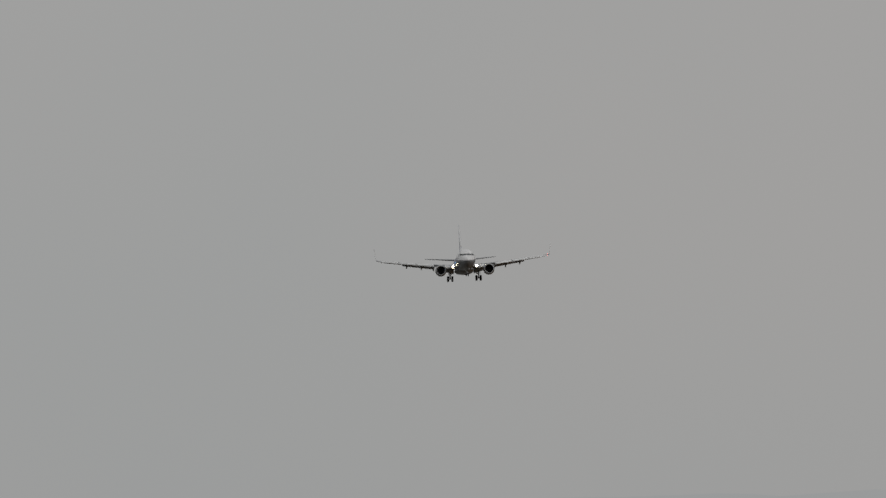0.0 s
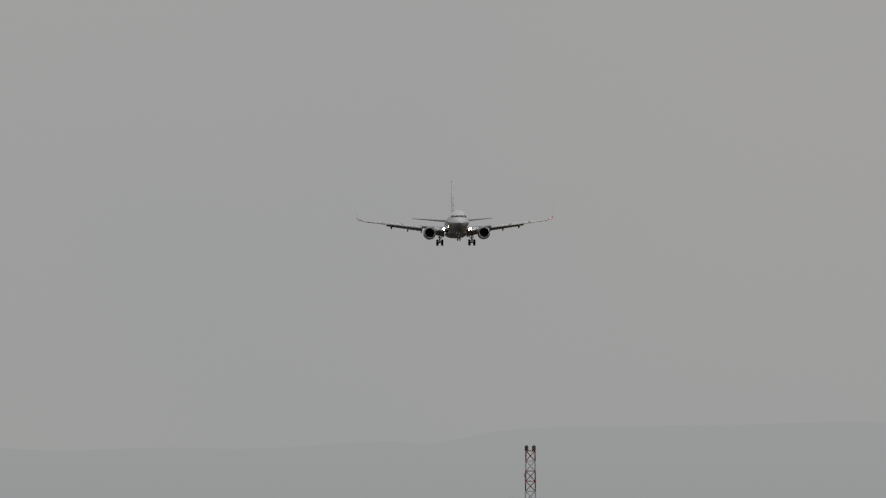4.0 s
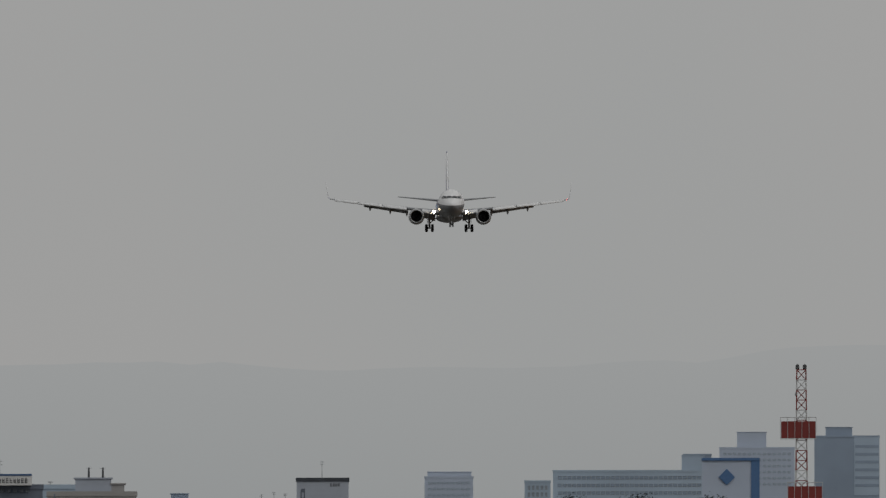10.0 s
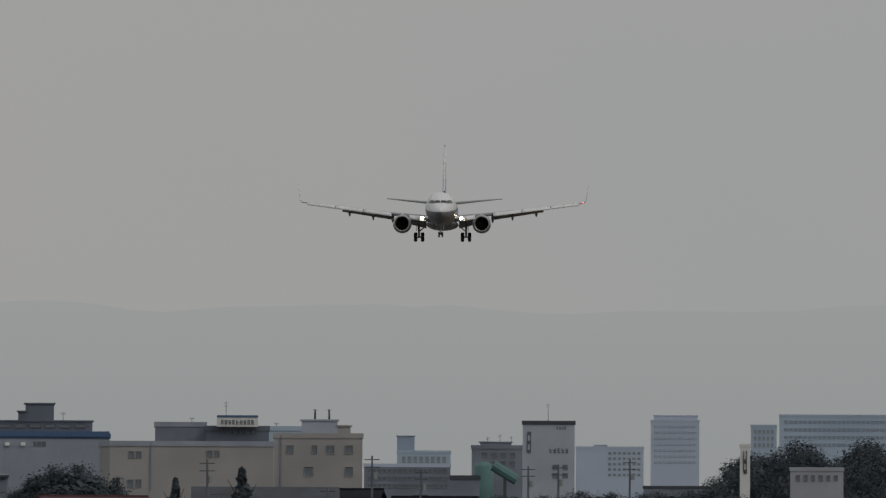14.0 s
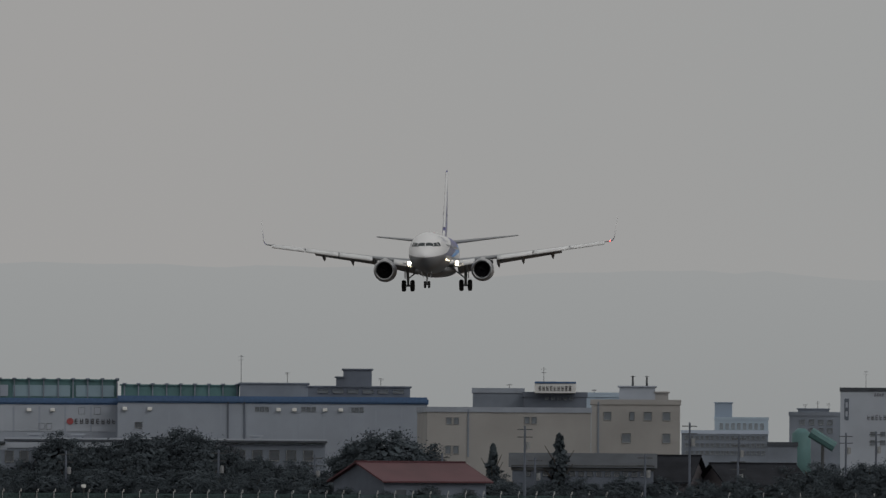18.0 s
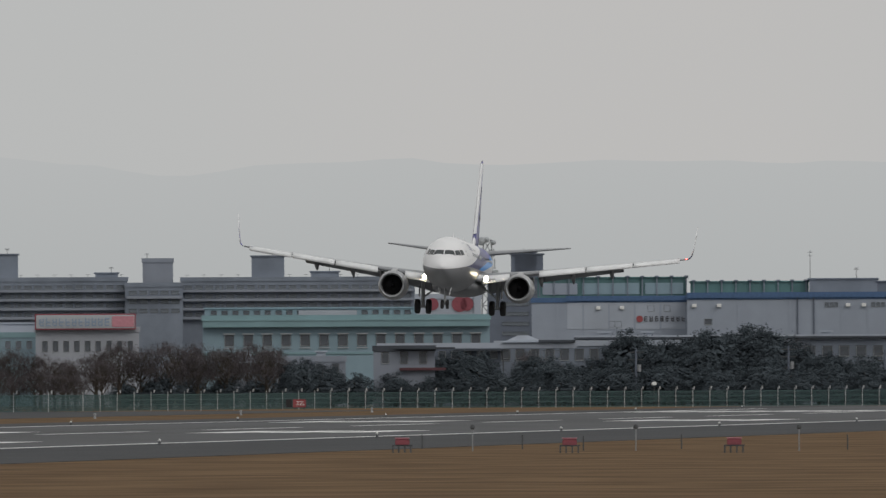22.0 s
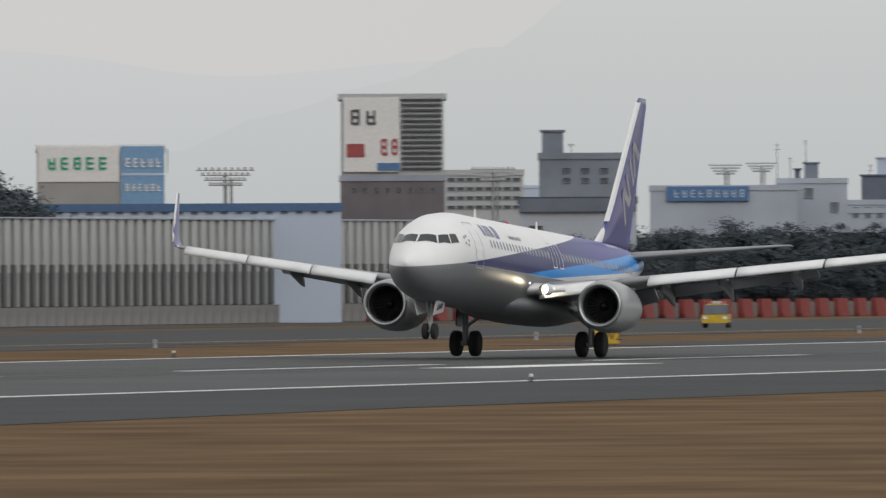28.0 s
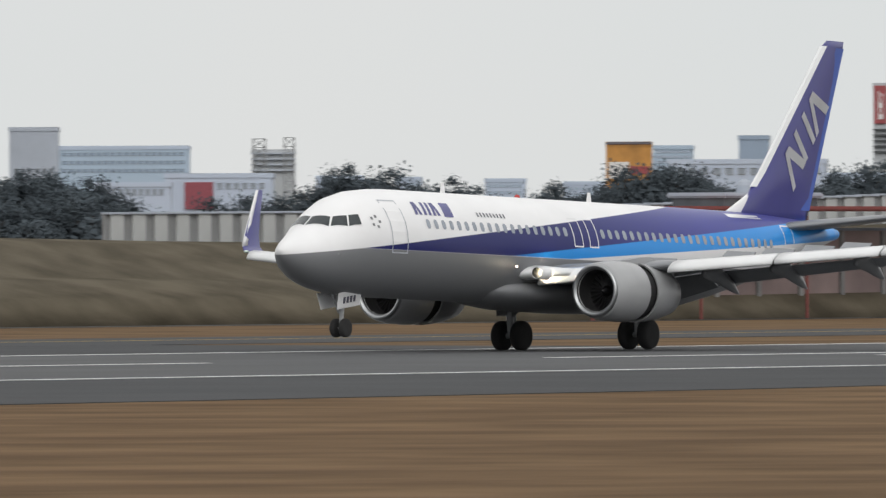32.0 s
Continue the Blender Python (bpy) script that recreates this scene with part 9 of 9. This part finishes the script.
tree("broad", 580.4, 383.8, 8.1, 0.95, 221)
tree("broad", 597.5, 394.3, 8.3, 0.95, 350)
tree("round", 607.4, 399.4, 8.7, 0.95, 180)
tree("round", 630.3, 413.9, 8.2, 0.95, 28)
tree("broad", 622.1, 401.4, 8.5, 0.95, 150)
tree("broad", 616.7, 395.2, 7.7, 0.95, 323)
tree("round", 636.1, 405.9, 9.0, 0.95, 284)
tree("broad", 602.8, 380.2, 9.5, 0.95, 32)
tree("broad", 603.4, 379.4, 9.2, 0.95, 145)
tree("broad", 632.7, 398.6, 9.7, 0.95, 120)
tree("round", 615.3, 385.1, 8.6, 0.95, 199)
tree("broad", 599.2, 371.5, 7.0, 0.95, 9)
tree("round", 599.4, 366.0, 6.8, 0.95, 293)
tree("broad", 601.5, 363.0, 6.7, 0.95, 63)
tree("shrub", 556.1, 398.9, 6.7, 1.2, 304)
tree("shrub", 557.2, 397.5, 6.7, 1.2, 122)
tree("shrub", 558.4, 396.0, 6.8, 1.2, 236)
tree("shrub", 559.5, 394.6, 6.7, 1.2, 165)
tree("shrub", 560.5, 393.4, 7.0, 1.2, 271)
tree("shrub", 1305.0, 217.8, 4.1, 1.6, 196)
tree("shrub", 1299.7, 212.6, 4.0, 1.6, 219)
tree("shrub", 1301.4, 208.7, 3.4, 1.6, 59)
tree("shrub", 1309.0, 205.6, 3.9, 1.6, 251)
tree("shrub", 1301.7, 200.2, 3.8, 1.6, 359)
tree("shrub", 1306.3, 196.7, 3.4, 1.6, 181)
tree("shrub", 1304.9, 192.2, 3.8, 1.6, 170)
tree("shrub", 1312.5, 189.1, 3.4, 1.6, 178)
tree("shrub", 1308.1, 184.2, 3.2, 1.6, 193)
tree("shrub", 1313.6, 180.7, 3.8, 1.6, 183)
tree("shrub", 1307.3, 175.6, 3.3, 1.6, 323)
tree("shrub", 1308.8, 171.6, 3.5, 1.6, 264)
tree("shrub", 1313.3, 167.9, 3.8, 1.6, 293)
tree("shrub", 1315.8, 164.0, 3.6, 1.6, 92)
tree("shrub", 1306.4, 158.6, 3.4, 1.6, 49)
tree("shrub", 1305.9, 154.3, 3.8, 1.6, 95)
tree("shrub", 1309.4, 150.5, 3.6, 1.6, 20)
tree("shrub", 1313.8, 146.8, 3.3, 1.6, 338)
tree("shrub", 1312.3, 142.4, 3.0, 1.6, 0)
tree("shrub", 1314.7, 138.4, 3.4, 1.6, 153)
tree("shrub", 1314.2, 134.1, 3.2, 1.6, 165)
tree("shrub", 1315.6, 130.1, 3.3, 1.6, 51)
tree("shrub", 1311.0, 125.4, 3.5, 1.6, 334)
tree("shrub", 1301.9, 235.5, 5.2, 1.6, 191)
tree("shrub", 1308.6, 231.8, 5.0, 1.6, 77)
tree("shrub", 1306.5, 226.6, 4.8, 1.6, 56)
tree("shrub", 1305.3, 221.5, 5.0, 1.6, 146)
tree("shrub", 1307.1, 216.9, 4.7, 1.6, 16)
tree("shrub", 1304.9, 211.7, 4.8, 1.6, 176)
tree("shrub", 1310.6, 207.7, 4.5, 1.6, 161)
tree("shrub", 1317.3, 203.9, 5.2, 1.6, 11)
tree("shrub", 1314.1, 198.5, 4.6, 1.6, 241)
tree("shrub", 1308.9, 192.8, 5.0, 1.6, 342)
tree("shrub", 1312.5, 188.5, 4.8, 1.6, 232)
tree("shrub", 1334.3, 152.7, 4.7, 1.7, 83)
tree("shrub", 1334.7, 149.1, 5.3, 1.7, 12)
tree("shrub", 1335.1, 145.5, 4.8, 1.7, 336)
tree("shrub", 1341.5, 142.5, 5.2, 1.7, 205)
tree("shrub", 1337.9, 138.4, 4.6, 1.7, 348)
tree("shrub", 1335.2, 134.4, 5.0, 1.7, 239)
tree("shrub", 1337.6, 131.0, 4.9, 1.7, 34)
tree("shrub", 1344.9, 128.0, 4.6, 1.7, 239)
tree("shrub", 1337.3, 123.6, 5.1, 1.7, 89)
tree("shrub", 1337.6, 120.0, 4.6, 1.7, 22)
tree("shrub", 1343.9, 116.8, 4.6, 1.7, 220)
tree("shrub", 1339.3, 112.7, 4.5, 1.7, 3)
tree("shrub", 1335.6, 108.8, 4.7, 1.7, 231)
tree("shrub", 1280.4, 277.0, 3.0, 1.5, 210)
tree("shrub", 1271.3, 271.4, 3.6, 1.5, 17)
tree("shrub", 1279.9, 269.6, 3.2, 1.5, 289)
tree("shrub", 1273.8, 264.7, 3.4, 1.5, 36)
tree("shrub", 1280.4, 262.4, 3.5, 1.5, 47)
tree("shrub", 1274.2, 257.6, 3.3, 1.5, 349)
tree("shrub", 1284.7, 256.0, 3.5, 1.5, 25)
tree("shrub", 1281.5, 251.8, 3.2, 1.5, 30)
tree("shrub", 1288.1, 249.4, 3.6, 1.5, 208)
tree("shrub", 1288.8, 245.9, 3.2, 1.5, 327)
tree("shrub", 1289.4, 242.4, 3.6, 1.5, 99)
tree("shrub", 1289.1, 238.7, 3.5, 1.5, 260)
tree("shrub", 1290.7, 235.4, 3.0, 1.5, 96)
tree("shrub", 1291.4, 231.8, 3.1, 1.5, 43)
tree("shrub", 1293.8, 240.8, 4.3, 1.5, 44)
tree("shrub", 1295.6, 236.5, 4.1, 1.5, 306)
tree("shrub", 1305.2, 233.7, 4.5, 1.5, 109)
tree("shrub", 1295.2, 227.3, 4.0, 1.5, 225)
tree("shrub", 1300.9, 223.8, 4.0, 1.5, 249)
tree("shrub", 1305.6, 220.0, 4.1, 1.5, 192)
tree("shrub", 1307.3, 215.7, 4.0, 1.5, 67)
tree("shrub", 1298.2, 209.7, 3.8, 1.5, 157)
tree("shrub", 1305.8, 206.3, 3.8, 1.5, 114)
tree("shrub", 1300.6, 201.0, 4.0, 1.5, 71)
tree("bare", 1185.0, 326.0, 3.7, 1.5, 206)
tree("bare", 1189.4, 325.1, 3.6, 1.5, 41)
tree("bare", 1183.2, 321.3, 3.2, 1.5, 219)
tree("shrub", 1185.6, 319.9, 3.2, 1.5, 141)
tree("bare", 1186.1, 317.9, 3.2, 1.5, 24)
tree("shrub", 1187.6, 316.2, 3.1, 1.5, 191)
tree("shrub", 1190.1, 314.8, 3.7, 1.5, 160)
tree("bare", 1192.5, 313.4, 3.1, 1.5, 0)
tree("shrub", 1187.2, 309.9, 3.2, 1.5, 294)
tree("bare", 1196.4, 310.2, 3.7, 1.5, 335)
tree("shrub", 1196.9, 308.3, 3.8, 1.5, 24)
tree("shrub", 1187.8, 303.8, 3.6, 1.5, 195)
tree("bare", 1188.3, 301.9, 3.5, 1.5, 156)
tree("bare", 1194.6, 301.4, 3.6, 1.5, 346)
tree("bare", 1189.2, 298.0, 3.8, 1.5, 277)
tree("shrub", 1188.7, 295.8, 3.4, 1.5, 14)
tree("bare", 1194.1, 295.1, 3.7, 1.5, 223)
tree("shrub", 1189.7, 291.9, 3.4, 1.5, 118)
tree("bare", 1195.0, 291.2, 3.7, 1.5, 103)
tree("bare", 1192.6, 288.5, 3.9, 1.5, 299)
tree("bare", 1191.8, 287.4, 3.9, 1.4, 48)
tree("bare", 1183.6, 283.3, 3.5, 1.4, 322)
tree("shrub", 1187.9, 282.3, 3.6, 1.4, 219)
tree("bare", 1189.3, 280.6, 3.7, 1.4, 116)
tree("bare", 1184.9, 277.5, 3.7, 1.4, 226)
tree("bare", 1185.4, 275.6, 3.5, 1.4, 272)
tree("bare", 1192.7, 275.2, 3.6, 1.4, 0)
tree("bare", 1194.1, 273.5, 3.7, 1.4, 26)
tree("bare", 1184.8, 269.3, 4.0, 1.4, 295)
tree("bare", 1190.1, 268.5, 3.4, 1.4, 201)
tree("bare", 1189.6, 266.3, 3.9, 1.4, 102)
tree("bare", 1191.0, 264.6, 3.6, 1.4, 123)
tree("bare", 1189.4, 262.2, 3.4, 1.4, 339)
tree("shrub", 1297.1, 197.1, 3.5, 2.1, 253)
tree("shrub", 1297.5, 194.5, 3.2, 2.1, 73)
tree("shrub", 1297.9, 191.8, 3.4, 2.1, 250)
tree("shrub", 1298.3, 189.3, 3.2, 2.1, 48)
tree("shrub", 1298.7, 186.6, 3.4, 2.1, 50)
tree("shrub", 1299.0, 184.0, 2.8, 2.1, 144)
tree("shrub", 1299.4, 181.5, 3.3, 2.1, 244)
tree("bare", 1297.3, 196.1, 2.5, 1.9, 273)
tree("bare", 1297.8, 192.6, 2.6, 1.9, 101)
tree("bare", 1298.3, 189.1, 2.7, 1.9, 5)
tree("bare", 1298.8, 185.5, 3.0, 1.9, 309)
tree("bare", 1299.3, 182.0, 2.5, 1.9, 94)
hill(2339.5, 222.3, 2343.8, 171.3, 16.1)
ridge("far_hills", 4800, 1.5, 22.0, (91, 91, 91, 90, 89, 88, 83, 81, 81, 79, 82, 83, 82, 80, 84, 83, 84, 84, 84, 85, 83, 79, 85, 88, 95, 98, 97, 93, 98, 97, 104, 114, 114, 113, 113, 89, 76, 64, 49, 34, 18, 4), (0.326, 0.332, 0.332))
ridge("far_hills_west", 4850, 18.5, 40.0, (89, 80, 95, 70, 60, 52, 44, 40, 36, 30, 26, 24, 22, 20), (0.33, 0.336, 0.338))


# ---- tyre smoke: clouds of fine flakes that rise and drift off behind the wheels ----
SMOKE = principled("pale_tyre_smoke", (0.68, 0.72, 0.79), 1.0, var=0.05, spec=0.0)


def puff(seed, size, count):
    rng = random.Random(seed)
    verts, faces = [], []
    for k in range(count):
        p = Vector((rng.gauss(0, 1.5), rng.gauss(0, 0.7), abs(rng.gauss(0, 0.9)))) * size
        n = Vector((rng.gauss(0, 1), rng.gauss(0, 1), rng.gauss(0, 1))).normalized()
        s = n.orthogonal().normalized()
        t = n.cross(s)
        w = rng.uniform(0.006, 0.013)
        b0 = len(verts)
        verts += [p - s * w, p + t * w, p + s * w, p - t * w]
        faces.append((b0, b0 + 1, b0 + 2, b0 + 3))
    me = bpy.data.meshes.new("smoke_puff")
    me.from_pydata(verts, [], faces)
    me.materials.append(SMOKE)
    return tagged(new("smoke_puff", me), "pale drifting puff of tyre smoke", "smoke", "tyre smoke", "stuff")


# seconds of touch, x, y, size, flakes
PUFFS = [(28.2 + 0.1 * k, 503 - 6.8 * k, 171.9, 1.3 - 0.1 * k, 36000 - 3500 * k) for k in range(5)]
PUFFS += [(28.75 + 0.14 * k, 463 - 10.2 * k, 178.0 if k % 2 else 172.3, 0.75 + 0.1 * (k % 3), 16000) for k in range(10)]
SMOKES = [(puff(k, s, n), t, x, y) for k, (t, x, y, s, n) in enumerate(PUFFS)]

# ---- what moves ----
# seconds, x, y, wheel height, bank, pitch, crab
FLIGHT = (
    (0, 2492.9, 160.74, 91.92, 2.36, 1.47, 5.73),
    (1, 2422.1, 161.53, 87.57, 0.56, 1.12, 5.80),
    (2, 2351.4, 163.31, 83.31, 0.97, 1.06, 6.39),
    (3, 2280.8, 164.49, 79.58, 0.44, 1.10, 6.22),
    (6, 2069.0, 169.41, 67.17, 0.46, 1.08, 7.05),
    (7, 1998.5, 170.36, 63.87, 1.32, 1.13, 7.66),
    (8, 1928.0, 172.15, 59.83, 0.91, 1.06, 7.22),
    (9, 1857.5, 173.72, 55.77, -2.38, 0.87, 7.37),
    (10, 1787.0, 174.45, 52.17, -0.20, 0.72, 6.77),
    (11, 1716.5, 174.75, 48.62, 0.29, 0.77, 6.60),
    (12, 1646.0, 175.27, 44.43, 0.73, 0.67, 6.47),
    (13, 1575.4, 175.63, 40.14, -0.18, 0.59, 6.12),
    (16, 1363.5, 175.14, 29.31, 1.07, 0.16, 5.25),
    (17, 1292.7, 174.98, 25.15, 1.23, 0.49, 4.92),
    (18, 1221.9, 174.83, 22.01, 0.91, 0.00, 4.58),
    (19, 1151.0, 174.70, 18.88, 1.89, -0.32, 3.81),
    (20, 1080.1, 175.20, 14.95, 1.92, 0.28, 5.45),
    (21, 1009.0, 175.96, 11.19, -0.05, 0.81, 6.03),
    (22, 937.8, 176.48, 8.12, -2.03, 1.11, 6.38),
    (23, 866.6, 176.50, 4.92, 0.17, 1.81, 6.35),
    (24, 795.2, 176.53, 2.44, 0.31, 2.69, 6.72),
    (25, 723.7, 176.26, 1.50, -2.19, 2.85, 6.09),
    (26, 652.0, 175.66, 1.04, -0.88, 2.51, 4.26),
    (26.5, 620.0, 176.35, 0.79, -0.80, 2.30, 4.00),
    (28.5, 477.6, 174.8, 0.00, -0.40, 3.00, 3.10),
    (29, 438.4, 173.0, 0.00, -0.15, 2.95, 3.66),
    (29.5, 396.2, 169.5, 0.01, -0.30, 2.35, 3.90),
    (30, 350.3, 166.0, 0.00, -0.10, 1.90, 5.00),
    (30.5, 333.4, 167.0, 0.00, 0.00, 1.60, 5.10),
    (31, 329.9, 173.0, 0.03, 0.60, 2.00, 5.10),
    (31.5, 328.6, 179.5, 0.03, 0.60, 2.10, 4.40),
    (32, 326.9, 186.0, 0.03, 0.60, 1.90, 2.60),
)


def motions():
    walk(JET, [(t, pose(x, y, z, 0, 0, 180 + crab) @ pose(0, 0, 0, bank, -nose, 0)) for t, x, y, z, bank, nose, crab in FLIGHT])
    for sl, e in JET_PARTS["sleeves"]:
        walk(sl, [(0, pose(0.6, e, 2.02)), (30.7, pose(0.6, e, 2.02)), (31.4, pose(0.08, e, 2.02)), (32, pose(0.08, e, 2.02))])
    for o, t, x, y in SMOKES:
        walk(o, [(0, pose(x, y, -6)), (t - 0.2, pose(x, y, -6)), (t, pose(x, y, 0.1)), (t + 1.0, pose(x + 2.5, y + 1.0, 0.8)), (t + 2.0, pose(x + 5, y + 2, 1.6)), (t + 3.0, pose(x + 8, y + 3, -6)), (33.5, pose(x + 8, y + 3, -6))])
    # the wings sink once the wheels carry the weight
    for w, side in JET_PARTS["wings"]:
        walk(w, [(t, pose(0, 1.6 * side, 2.7, -side * sag, 0, 0) @ pose(0, -1.6 * side, -2.7, 0, 0, 0)) for t, sag in ((0, 0.0), (28.3, 0.0), (29, 0.9), (30.3, 1.5), (31, 3.1), (32, 3.1))])
    for sp, at in JET_PARTS["spoilers"]:
        walk(sp, [(0, pose(*at)), (30.2, pose(*at)), (31.0, pose(*at, 0, 38, 0)), (32, pose(*at, 0, 38, 0))])


motions()
